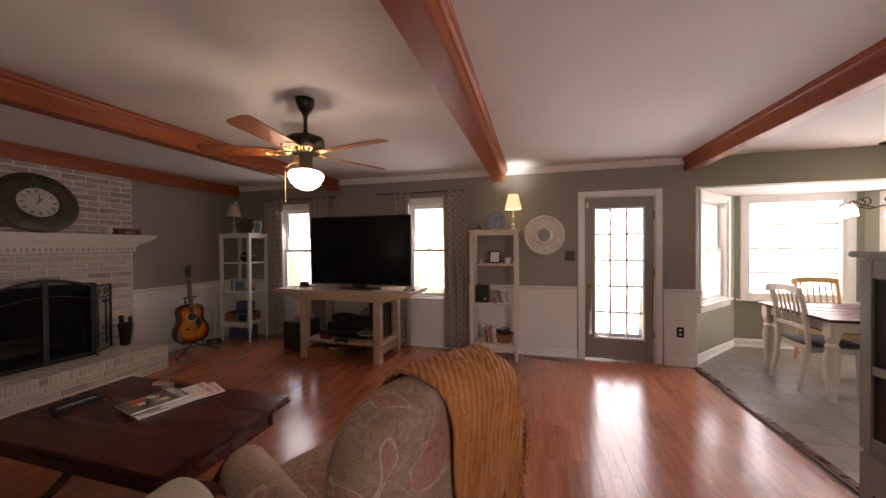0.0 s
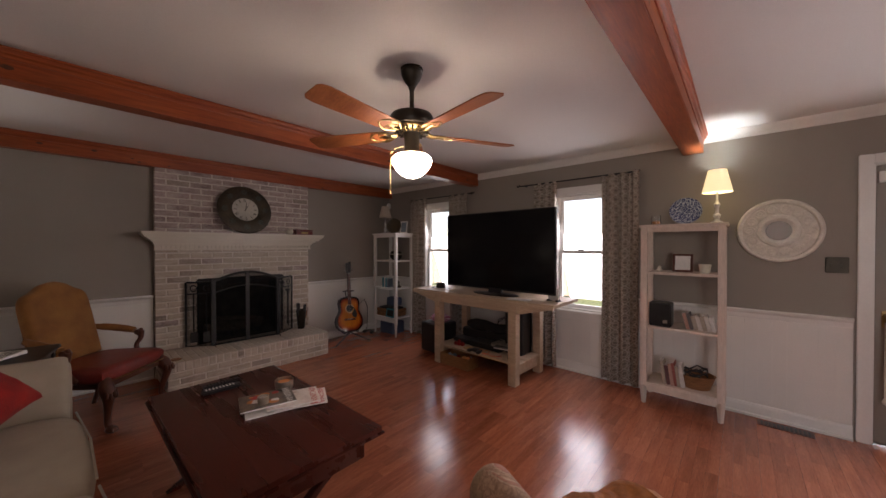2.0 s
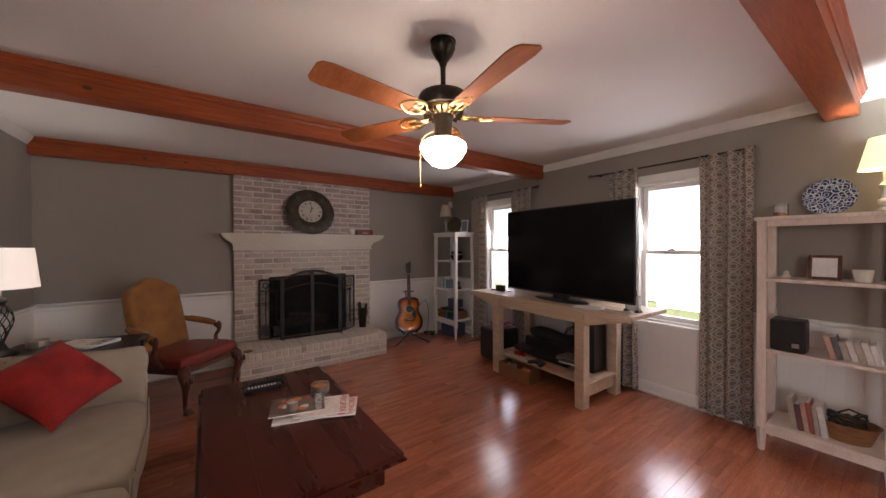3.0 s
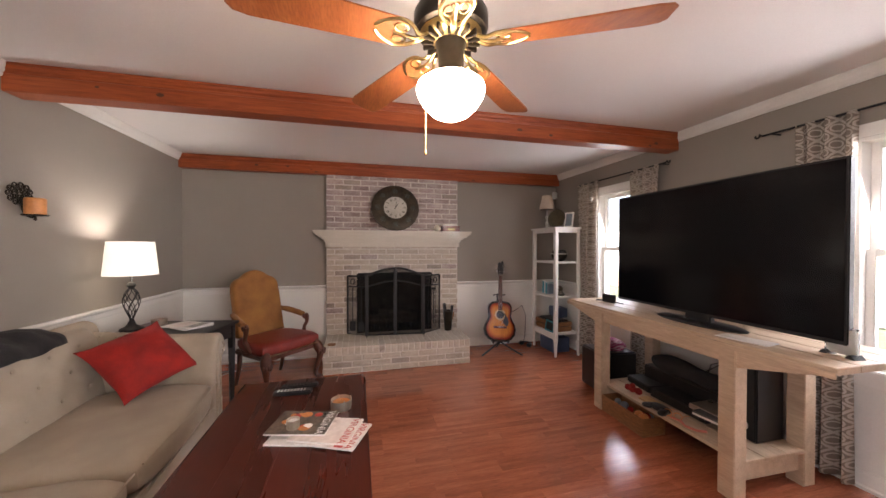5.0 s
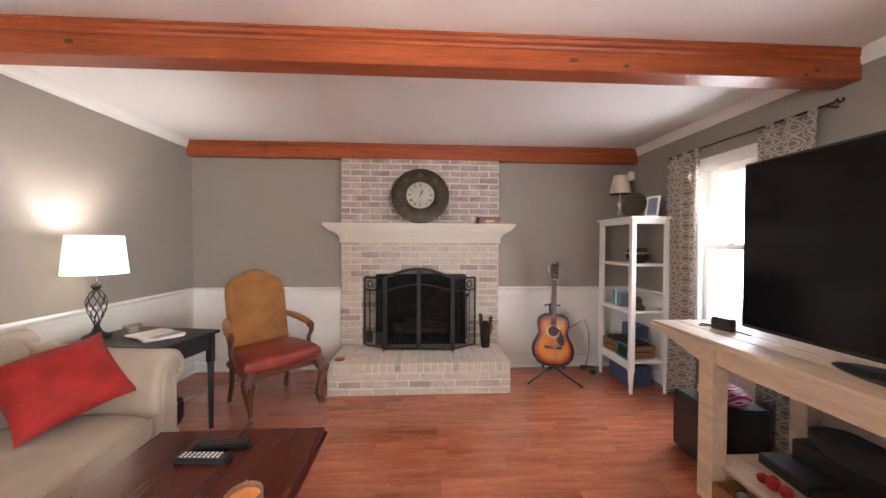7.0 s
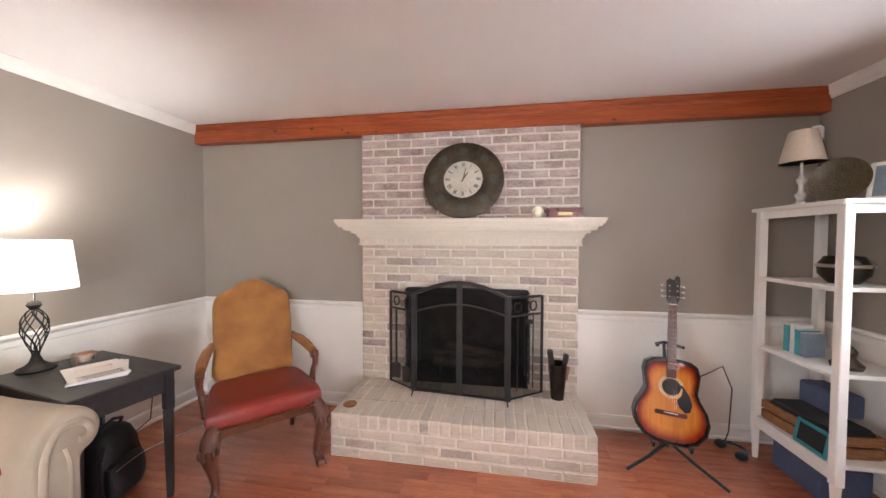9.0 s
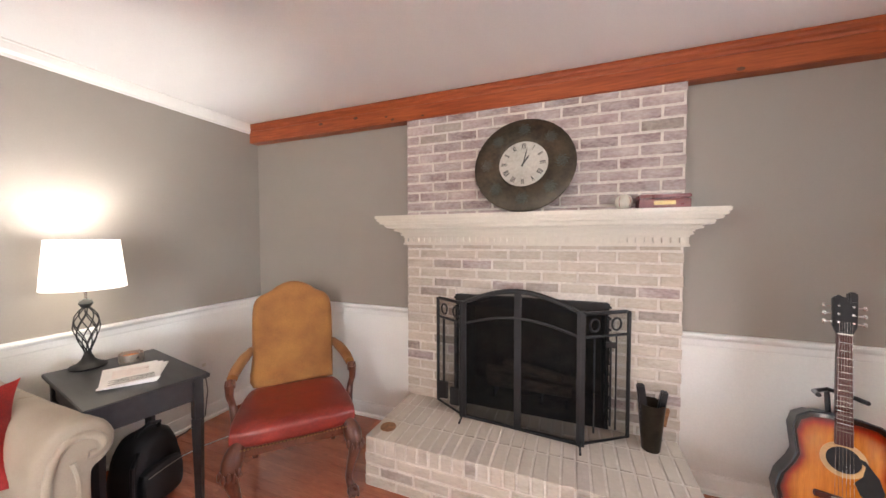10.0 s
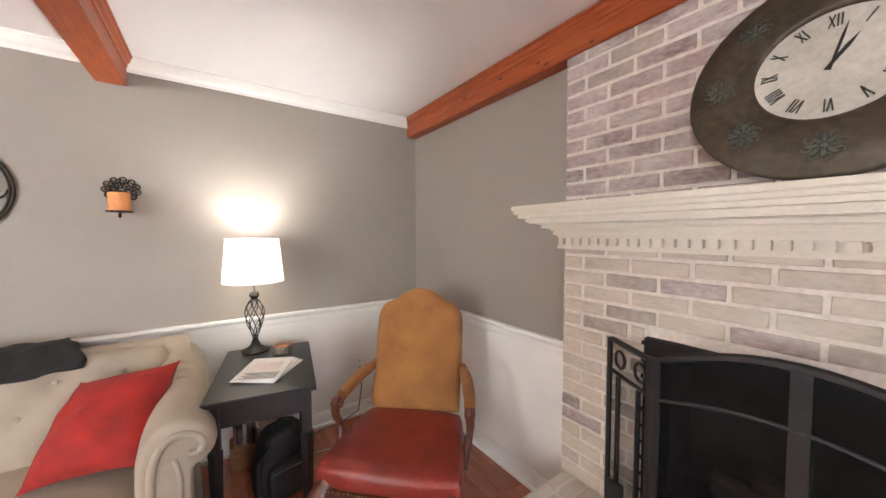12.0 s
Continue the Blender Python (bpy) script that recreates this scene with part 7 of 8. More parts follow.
bmesh.ops.translate(bm, vec=(0, 0, -min(v.co.z for v in bm.verts)), verts=bm.verts)
part("bag_body", bm, BLACKBAG, b)
bm = bmesh.new()
cushion(bm, (0.22, 0.07, 0.20), 0.5, 6, pose(0, 0.095, 0.13))
part("front_pocket", bm, BLACKBAG, b)
wire("zip", SILVER, [(-0.09, 0.128, 0.20), (0.0, 0.132, 0.206), (0.09, 0.128, 0.20)], 0.002, b)
wire("strap", BLACKBAG, [(-0.05, 0.02, 0.37), (-0.04, 0.05, 0.43), (0.02, 0.06, 0.455), (0.06, 0.03, 0.42), (0.06, 0.01, 0.37)], 0.009, b)
wire("strap", BLACKBAG, [(0.09, 0.07, 0.33), (0.16, 0.12, 0.30), (0.17, 0.13, 0.14), (0.12, 0.09, 0.04)], 0.010, b)
b = thing("magazine_holder", "small crate of papers on the floor behind the side table", "basket", pose(-3.12, -0.08, 0))
bm = bmesh.new()
box(bm, (-0.09, -0.07, 0.0), (0.09, 0.07, 0.16), 0.006)
part("crate", bm, BASKET, b)
for i in range(6):
    solid("paper_sheet", BOOKS[i], (-0.07 + 0.025 * i, -0.06, 0.16), (-0.055 + 0.025 * i, 0.06, 0.24 + 0.012 * (i % 3)), 0.001, b)
b = thing("wall_outlet", "white outlet plate on the wainscot by the armchair", "outlet", pose(-3.93, S + 0.008, 0.42))
solid("plate", WHITE, (-0.038, 0.0, -0.06), (0.038, 0.006, 0.06), 0.004, b)
for z in (-0.025, 0.025):
    solid("socket", IVORY, (-0.014, 0.005, z - 0.013), (0.014, 0.008, z + 0.013), 0.003, b)
b = thing("outlet_cable", "dark cord hanging from the outlet to the floor", "cable")
wire("cord", PLASTIC, [(-3.93, S + 0.02, 0.40), (-3.93, S + 0.05, 0.25), (-3.90, S + 0.06, 0.06), (-3.75, S + 0.07, 0.012), (-3.5, S + 0.10, 0.008), (-3.3, S + 0.10, 0.008)], 0.004, b)
b = thing("white_cable", "thin white cord lying along the floor", "cable")
wire("cord", PAPER, [(-3.35, 0.05, 0.006), (-3.7, 0.10, 0.006), (-3.95, 0.2, 0.006), (-4.2, 0.45, 0.006)], 0.003, b)

# ---- red leather armchair ----


def open_armchair():
    c = thing("armchair", "open armchair with gold velvet back and red leather seat", "armchair", pose(-3.715, 0.925, 0, 0, 0, -44))
    # its front looks along +y of its own frame
    bm = bmesh.new()
    cushion(bm, (0.60, 0.56, 0.12), 0.35, 8, pose(0, 0.0, 0.435))
    for v in bm.verts:
        v.co.x *= 1 + 0.10 * (v.co.y / 0.28)
    part("seat", bm, LEATHER, c)
    bm = bmesh.new()
    box(bm, (-0.29, -0.24, 0.335), (0.29, 0.26, 0.385), 0.01)
    part("seat_frame", bm, CARVED, c)
    out = [(-0.245, 0.0), (0.0, -0.004), (0.245, 0.0), (0.25, 0.20), (0.252, 0.40), (0.246, 0.52), (0.215, 0.582), (0.15, 0.615), (0.085, 0.660), (0.0, 0.682), (-0.085, 0.660), (-0.15, 0.615), (-0.215, 0.582), (-0.246, 0.52), (-0.252, 0.40), (-0.25, 0.20)]
    bm = bmesh.new()
    padded(bm, out, 0.105, 0.038, pose(0, -0.325, 0.465, 13, 0, 0), 5, 0.012)
    part("backrest", bm, GOLD, c)
    for s in (-1, 1):
        bm = bmesh.new()
        tube(bm, smooth_line([(s * 0.255, -0.335, 0.705), (s * 0.29, -0.22, 0.690), (s * 0.315, -0.10, 0.668), (s * 0.325, -0.02, 0.650)], 4), [0.026] * 3 + [0.031] * 7 + [0.028] * 3, 12)
        part("arm_pad", bm, GOLD, c)
        bm = bmesh.new()
        rad = [0.026, 0.024, 0.022, 0.021, 0.020, 0.019, 0.018, 0.018, 0.018, 0.019, 0.020, 0.021, 0.022, 0.023, 0.024, 0.025, 0.026]
        tube(bm, smooth_line([(s * 0.33, 0.035, 0.640), (s * 0.332, 0.030, 0.575), (s * 0.325, 0.000, 0.515), (s * 0.312, 0.020, 0.455), (s * 0.30, 0.075, 0.400)], 4), rad, 10)
        scroll = [(s * 0.329, 0.015 + 0.030 * (1 - i / 20) * math.cos(1.2 - i * 0.5), 0.630 + 0.030 * (1 - i / 20) * math.sin(1.2 - i * 0.5)) for i in range(15)]
        tube(bm, scroll, 0.017, 8, r_end=0.012)
        rod(bm, (s * 0.305, 0.015, 0.632), (s * 0.353, 0.015, 0.632), 0.024, seg=14)
        part("arm_support", bm, CARVED, c)
        bm = bmesh.new()
        knee = smooth_line([(s * 0.265, 0.235, 0.41), (s * 0.290, 0.270, 0.345), (s * 0.300, 0.292, 0.275), (s * 0.283, 0.272, 0.175), (s * 0.270, 0.255, 0.085), (s * 0.278, 0.270, 0.040), (s * 0.286, 0.290, 0.022)], 4)
        grow = [0.034, 0.038, 0.043, 0.047, 0.049, 0.048, 0.045, 0.041, 0.037, 0.033, 0.030, 0.027, 0.025, 0.023, 0.0215, 0.0205, 0.020, 0.020, 0.020, 0.0205, 0.021, 0.022, 0.022, 0.022, 0.021]
        tube(bm, knee, grow, 12)
        bmesh.ops.create_uvsphere(bm, u_segments=14, v_segments=10, radius=0.034, matrix=Matrix.Translation((s * 0.287, 0.296, 0.0255)) @ Matrix.Diagonal((1, 1.15, 0.75, 1)))
        for k in (-1, 0, 1):
            tube(bm, smooth_line([(s * 0.287 + k * 0.012, 0.285, 0.050), (s * 0.288 + k * 0.020, 0.318, 0.035), (s * 0.288 + k * 0.022, 0.330, 0.010)], 3), 0.007, 6)
        leg = part("front_leg", bm, CARVED, c)
        bm = bmesh.new()
        for k in range(5):
            a = radians(-60 + 30 * k)
            bmesh.ops.create_icosphere(bm, subdivisions=1, radius=0.018, matrix=Matrix.Translation((s * 0.300 + 0.046 * math.sin(a), 0.290 + 0.046 * math.cos(a), 0.305 - 0.012 * (k % 2))) @ Matrix.Diagonal((0.7, 0.7, 1.5, 1)))
        part("knee_carving", bm, CARVED, leg)
        bm = bmesh.new()
        tube(bm, smooth_line([(s * 0.24, -0.235, 0.38), (s * 0.24, -0.25, 0.20), (s * 0.245, -0.31, 0.0)], 4), 0.026, 10, r_end=0.018)
        part("back_leg", bm, CARVED, c)
    bm = bmesh.new()
    for i in range(34):
        x = -0.27 + 0.54 * i / 33
        bmesh.ops.create_icosphere(bm, subdivisions=1, radius=0.006, matrix=Matrix.Translation((x, 0.283, 0.392)))
    nails = part("nail_head", bm, BRASS, c)
    nails["kind"] = "stuff"


open_armchair()

# ---- floral wing chair with a throw ----
FC = pose(-0.298, 1.312, 0, 0, 0, 62) @ Matrix.Diagonal((0.95, 1, 1.0, 1))


def floral_chair():
    c = thing("armchair", "floral upholstered armchair seen from behind", "armchair", FC)
    # its front looks along +y of its own frame
    solid("base", FLORAL, (-0.33, -0.30, 0.10), (0.33, 0.36, 0.34), 0.03, c)
    bm = bmesh.new()
    cushion(bm, (0.56, 0.58, 0.15), 0.4, 8, pose(0, 0.08, 0.41))
    part("seat", bm, FLORAL, c)
    bm = bmesh.new()
    out = [(-0.345, 0.0), (0.0, -0.004), (0.345, 0.0), (0.358, 0.18), (0.362, 0.34), (0.355, 0.47), (0.325, 0.565), (0.26, 0.622), (0.14, 0.650), (0.0, 0.658), (-0.14, 0.650), (-0.26, 0.622), (-0.325, 0.565), (-0.355, 0.47), (-0.362, 0.34), (-0.358, 0.18)]
    padded(bm, out, 0.185, 0.070, pose(0, -0.478, 0.392, 9, 0, 0), 6, 0.012)
    part("backrest", bm, FLORAL, c)
    for s in (-1, 1):
        bm = bmesh.new()
        box(bm, (s * 0.36 - 0.06, -0.28, 0.12), (s * 0.36 + 0.06, 0.21, 0.60), 0.03)
        rod(bm, (s * 0.365, -0.28, 0.605), (s * 0.365, 0.22, 0.595), 0.085, seg=20)
        bmesh.ops.create_uvsphere(bm, u_segments=18, v_segments=12, radius=0.085, matrix=Matrix.Translation((s * 0.365, 0.22, 0.595)) @ Matrix.Diagonal((1, 0.5, 1, 1)))
        part("arm", bm, FLORAL, c)
        for y in (-0.26, 0.30):
            turned("foot", MAHOG, [(0.0, 0.0), (0.02, 0.0), (0.03, 0.10), (0.0, 0.10)], c, "", 12, Matrix.Translation((s * 0.28, y, 0)))


floral_chair()


def throw_blanket():
    t = thing("throw_blanket", "gold knitted throw with fringe draped over the armchair back", "blanket", FC)
    bm = bmesh.new()
    nu, nv = 34, 40
    tilt = pose(0, -0.47, 0.392, 9, 0, 0)
    rows = []
    for j in range(nv + 1):
        v = j / nv
        row = []
        for i in range(nu + 1):
            u = i / nu
            x = -0.19 + 0.575 * u + 0.22 * (1 - v) * (1 - u)
            # over the back: up the rear face, across the rounded top, down the front
            top = 0.676 - 0.02 * (abs(x) / 0.36) ** 2 - 0.13 * max(0.0, abs(x) - 0.27) / 0.09 * min(1, max(0.0, abs(x) - 0.27) / 0.09)
            rear, front = 0.52 + 0.05 * math.sin(5 * u), 0.32
            track = [(-0.034, -rear), (-0.034, -0.085), (-0.020, -0.040), (0.020, -0.010), (0.084, 0.0), (0.148, -0.010), (0.188, -0.040), (0.202, -0.085), (0.202, -front)]
            runs = [math.dist(p, q) for p, q in zip(track, track[1:])]
            d, k = v * sum(runs), 0
            while k < len(runs) - 1 and d > runs[k]:
                d -= runs[k]
                k += 1
            w = min(1.0, d / runs[k])
            y, z = track[k][0] * (1 - w) + track[k + 1][0] * w, top + track[k][1] * (1 - w) + track[k + 1][1] * w
            if x > 0.355:
                x = 0.355 + 0.022 + 0.3 * (x - 0.355)
            wave = 0.010 * math.sin(20 * u + 3 * v + 1.5 * math.sin(4 * v)) + 0.004 * math.sin(47 * u) + 0.012 * max(0.0, u - 0.55)
            wave += 0.006 * math.sin(31 * (u + 0.6 * v))
            out = -1 if k == 0 else 1 if k == len(runs) - 1 else 0
            row.append(bm.verts.new(tilt @ Vector((x, y + out * (abs(wave) + 0.003), z + (0 if out else abs(wave))))))
        rows.append(row)
    for a, b in zip(rows, rows[1:]):
        for i in range(nu):
            bm.faces.new((a[i], a[i + 1], b[i + 1], b[i]))
    low, edge = [v.co.copy() for v in rows[0]], [r[-1].co.copy() for r in rows]
    ob = part("knit", bm, THROW, t)
    solidify = ob.modifiers.new("thickness", "SOLIDIFY")
    solidify.thickness = 0.008
    rng = random.Random(8)
    bm = bmesh.new()
    for k in range(60):
        p = low[rng.randrange(len(low))] + Vector((rng.uniform(-0.008, 0.008), rng.uniform(-0.006, 0.0), 0))
        tube(bm, [p, p + Vector((rng.uniform(-0.012, 0.012), rng.uniform(-0.012, 0.0), -0.045)), p + Vector((rng.uniform(-0.02, 0.02), rng.uniform(-0.02, 0.0), -0.095))], 0.0035, 4)
    for k in range(90):
        p = edge[rng.randrange(4, 26)]
        tube(bm, [p, p + Vector((0.018, rng.uniform(-0.015, 0.01), -0.02)), p + Vector((0.024 + rng.uniform(-0.01, 0.02), rng.uniform(-0.02, 0.01), -0.075))], 0.0035, 4)
    f = part("fringe", bm, THROW, t)
    f["kind"] = "stuff"


throw_blanket()

# ---- on the south wall ----


def scroll_points(r0, turns, n, cx, cz, start, s=1):
    return [(cx + r0 * (1 - 0.8 * i / n) * math.cos(start + s * turns * 2 * math.pi * i / n), 0.012, cz + r0 * (1 - 0.8 * i / n) * math.sin(start + s * turns * 2 * math.pi * i / n)) for i in range(n + 1)]


def candle_sconce():
    s = thing("wall_sconce", "dark scrolled metal sconce holding an orange candle", "sconce", pose(-2.565, S, 1.70))
    for count, reach, size, off in ((11, 0.068, 0.026, 0.0), (7, 0.036, 0.024, 0.3)):
        for i in range(count):
            a = 2 * math.pi * i / count + off
            bm = bmesh.new()
            tube(bm, scroll_points(size, 1.3, 18, reach * math.cos(a), 0.8 * reach * math.sin(a) + 0.02, a + math.pi / 2), 0.0038, 5)
            part("scroll", bm, BRONZE, s)
    bm = bmesh.new()
    tube(bm, smooth_line([(0, 0.012, 0.0), (0, 0.03, -0.09), (0, 0.065, -0.120), (0, 0.085, -0.112)], 4), 0.006, 6)
    lathe(bm, [(0.0, 0), (0.054, 0), (0.059, 0.008), (0.0, 0.008)], 24, pose(0, 0.085, -0.112))
    lathe(bm, [(0.0, 0.0), (0.008, 0.006), (0.006, 0.02), (0.0, 0.03)], 10, pose(0, 0.085, -0.142))
    part("bracket", bm, BRONZE, s)
    turned("candle", CANDLE, [(0.0, -0.103), (0.046, -0.103), (0.047, -0.010), (0.041, -0.004), (0.0, -0.010)], s, "orange pillar candle", 24, pose(0, 0.085, 0))


candle_sconce()


def scroll_medallion():
    m = thing("wall_medallion", "round dark scrolled metal wall ornament", "wall art", pose(-1.94, S, 1.69))
    for r in (0.235, 0.222):
        wire("ring", BRONZE, [(r * math.cos(2 * math.pi * i / 48), 0.012, r * math.sin(2 * math.pi * i / 48)) for i in range(48)], 0.006, m, closed=True)
    for i in range(10):
        a = 2 * math.pi * i / 10
        bm = bmesh.new()
        tube(bm, scroll_points(0.056, 1.4, 22, 0.160 * math.cos(a), 0.160 * math.sin(a), a), 0.005, 5)
        part("scroll", bm, BRONZE, m)
    for i in range(6):
        a = 2 * math.pi * i / 6
        bm = bmesh.new()
        tube(bm, scroll_points(0.045, 1.3, 18, 0.055 * math.cos(a), 0.055 * math.sin(a), a + 1), 0.005, 5)
        part("scroll", bm, BRONZE, m)


scroll_medallion()

# ---- dining area ----


def dining_table():
    t = thing("dining_table", "dining table with a dark top and cream turned legs", "table", pose(3.55, 4.33, 0, 0, 0, 0))
    for i in range(6):
        y = -0.50 + i * 0.1667
        solid("top_board", MAHOG, (-0.60, y + 0.0008, 0.735), (0.60, y + 0.166, 0.762), 0.003, t)
    bm = bmesh.new()
    for y in (-0.43, 0.41):
        box(bm, (-0.48, y, 0.635), (0.48, y + 0.022, 0.735), 0.003)
    for x in (-0.54, 0.52):
        box(bm, (x, -0.38, 0.635), (x + 0.022, 0.38, 0.735), 0.003)
    part("apron", bm, CREAMWOOD, t)
    for x in (-0.53, 0.53):
        for y in (-0.42, 0.42):
            bm = bmesh.new()
            box(bm, (x - 0.045, y - 0.045, 0.60), (x + 0.045, y + 0.045, 0.735), 0.004)
            lathe(bm, [(0.0, 0), (0.03, 0), (0.04, 0.02), (0.03, 0.06), (0.042, 0.09), (0.036, 0.11), (0.05, 0.30), (0.055, 0.42), (0.04, 0.48), (0.05, 0.51), (0.034, 0.535), (0.048, 0.57), (0.048, 0.60), (0.0, 0.60)], 20, Matrix.Translation((x, y, 0)))
            part("leg", bm, CREAMWOOD, t)


dining_table()


def dining_chair(m, material, label):
    c = thing("dining_chair", label, "chair", m, "dining chairs")
    # its front looks along +x of its own frame
    bm = bmesh.new()
    cushion(bm, (0.44, 0.45, 0.05), 0.5, 6, pose(0.02, 0, 0.46))
    part("seat", bm, RUSH, c)
    bm = bmesh.new()
    box(bm, (-0.19, -0.21, 0.385), (0.22, 0.21, 0.437), 0.006)
    part("seat_frame", bm, material, c)
    for y in (-0.205, 0.205):
        bm = bmesh.new()
        tube(bm, [(-0.265, y, 0.0), (-0.215, y, 0.25), (-0.20, y, 0.45), (-0.225, y, 0.75), (-0.275, y, 1.0)], 0.021, 8)
        part("back_post", bm, material, c)
        bm = bmesh.new()
        rod(bm, (0.185, y * 0.95, 0.39), (0.195, y * 0.95, 0.0), 0.022, 0.015, 8)
        part("front_leg", bm, material, c)
    bm = bmesh.new()
    pts = [(-0.265 + 0.03 * math.cos(a) - 0.03, 0.225 * math.sin(a), 0.975 + 0.035 * math.cos(a)) for a in [math.pi * (i / 14 - 0.5) for i in range(15)]]
    for a, b in zip(pts, pts[1:]):
        box(bm, (min(a[0], b[0]) - 0.012, min(a[1], b[1]) - 0.001, min(a[2], b[2]) - 0.05), (max(a[0], b[0]) + 0.012, max(a[1], b[1]) + 0.001, max(a[2], b[2]) + 0.015))
    part("crest_rail", bm, material, c)
    solid("lower_rail", material, (-0.225, -0.19, 0.60), (-0.20, 0.19, 0.64), 0.004, c)
    for i in range(6):
        y = -0.15 + 0.06 * i
        bar("spindle", material, (-0.213, y, 0.63), (-0.268, y, 0.95), 0.009, c, seg=8)
    return c


dining_chair(pose(3.18, 4.32, 0), CREAMWOOD, "cream painted dining chair with a dark seat at the table")
dining_chair(pose(3.78, 5.0, 0, 0, 0, -90), HONEY, "honey wood dining chair on the window side of the table")


def hutch():
    h = thing("hutch", "grey painted hutch with glazed doors above drawers", "cabinet", pose(1.95, 1.72, 0))
    solid("body", HUTCH, (0.012, -0.46, 0.06), (0.34, 0.46, 1.375), 0.004, h)
    solid("top", HUTCH, (-0.03, -0.49, 1.376), (0.36, 0.49, 1.405), 0.006, h)
    solid("plinth", HUTCH, (0.02, -0.45, 0.0), (0.33, 0.45, 0.06), 0.003, h)
    for y0, y1 in ((-0.45, -0.003), (0.003, 0.45)):
        bm = bmesh.new()
        for a, b, c_, d_ in ((y0, y0 + 0.06, 0.46, 1.36), (y1 - 0.06, y1, 0.46, 1.36), (y0 + 0.06, y1 - 0.06, 0.46, 0.53), (y0 + 0.06, y1 - 0.06, 1.28, 1.36), (y0 + 0.06, y1 - 0.06, 0.83, 0.87)):
            box(bm, (-0.010, a, c_), (0.011, b, d_), 0.003)
        door = part("door", bm, HUTCH, h)
        solid("door_panel", PLASTIC, (0.002, y0 + 0.055, 0.52), (0.008, y1 - 0.055, 1.29), 0, door, "dark glass panel")
        dr = solid("drawer_front", HUTCH, (-0.010, y0, 0.10), (0.011, y1, 0.44), 0.005, h)
        for y in (y0 + 0.11, y1 - 0.11):
            turned("knob", BRONZE, [(0.0, 0), (0.010, 0), (0.007, 0.012), (0.016, 0.022), (0.0, 0.03)], dr, "", 14, pose(-0.010, y, 0.27, 0, -90, 0))


hutch()


def chandelier():
    c = thing("chandelier", "dark bronze chandelier with lit frosted shades over the dining table", "chandelier", pose(3.86, 4.50, 0))
    turned("canopy", BRONZE, [(0.0, 2.43), (0.04, 2.43), (0.065, 2.445), (0.065, TOP), (0.0, TOP)], c)
    wire("chain", BRONZE, [(0, 0, 2.43), (0, 0, 1.98)], 0.005, c)
    turned("column", BRONZE, [(0.0, 1.76), (0.012, 1.765), (0.02, 1.80), (0.01, 1.84), (0.028, 1.88), (0.012, 1.93), (0.01, 1.98), (0.0, 1.985)], c)
    for i in range(5):
        a = radians(190 + 72 * i)
        m = Matrix.Rotation(a, 4, "Z")
        wire("arm", BRONZE, [m @ Vector(p) for p in ((0.01, 0, 1.83), (0.12, 0, 1.80), (0.24, 0, 1.83), (0.33, 0, 1.87), (0.36, 0, 1.845))], 0.007, c)
        wire("scroll", BRONZE, [m @ Vector((0.20 + 0.04 * math.cos(t), 0, 1.865 + 0.04 * math.sin(t))) for t in [i2 * 0.5 for i2 in range(10)]], 0.005, c)
        bm = bmesh.new()
        lathe(bm, [(0.03, 0.0), (0.058, -0.035), (0.066, -0.115), (0.063, -0.115), (0.055, -0.035), (0.027, -0.003), (0.03, 0.0)], 24, m @ Matrix.Translation((0.36, 0, 1.83)))
        part("shade", bm, CHANGLASS, c, "lit frosted glass shade")


chandelier()

# ---- outdoors ----
GRASS = surf("lawn", (0.10, 0.13, 0.05), (0.15, 0.18, 0.08), 0.95, scale=0.6, fine=20, fine_amount=0.3, bump=0.4)
DECK = surf("weathered_deck_wood", (0.34, 0.25, 0.18), (0.45, 0.34, 0.26), 0.8, scale=3, stretch=(1, 8, 8), fine=30, fine_amount=0.2, bump=0.1, vary=0.12)
FENCE = surf("cedar_fence_wood", (0.46, 0.36, 0.27), (0.56, 0.46, 0.36), 0.85, scale=3, stretch=(8, 8, 1), fine=30, fine_amount=0.2, bump=0.1, vary=0.14)
LEAF = surf("tree_leaves", (0.08, 0.12, 0.04), (0.12, 0.17, 0.07), 0.7, scale=5, fine=30, fine_amount=0.3, bump=0, island=0.3)
BARK = surf("tree_bark", (0.09, 0.065, 0.045), (0.15, 0.11, 0.08), 0.95, scale=6, stretch=(4, 4, 1), bump=0.6)
bm = bmesh.new()
box(bm, (-400, -400, -0.7), (400, 400, -0.45))
structure("ground", bm, GRASS, "mown lawn behind the house", "ground")
dk = thing("deck", "weathered wooden deck behind the glazed door", "deck", pose(1.2, 6.2, 0))
solid("joists", BARK, (-2.2, -1.25, -0.46), (1.6, 1.9, -0.12), 0, dk)
for i in range(22):
    solid("deck_board", DECK, (-2.25, -1.3 + 0.145 * i, -0.12), (1.65, -1.16 + 0.145 * i, -0.085), 0.003, dk)
for x in (-2.2, -1.2, -0.2, 0.8, 1.6):
    solid("post", DECK, (x - 0.045, 1.81, -0.085), (x + 0.045, 1.9, 0.95), 0.004, dk)
solid("rail", DECK, (-2.25, 1.80, 0.95), (1.65, 1.92, 0.99), 0.004, dk)
solid("rail", DECK, (-2.25, 1.84, 0.02), (1.65, 1.88, 0.10), 0.004, dk)
for i in range(30):
    solid("baluster", DECK, (-2.13 + 0.125 * i, 1.82, 0.10), (-2.09 + 0.125 * i, 1.84, 0.95), 0, dk)
fn = thing("fence", "tall cedar board fence at the end of the garden", "fence", pose(-1, 13.0, -0.45))
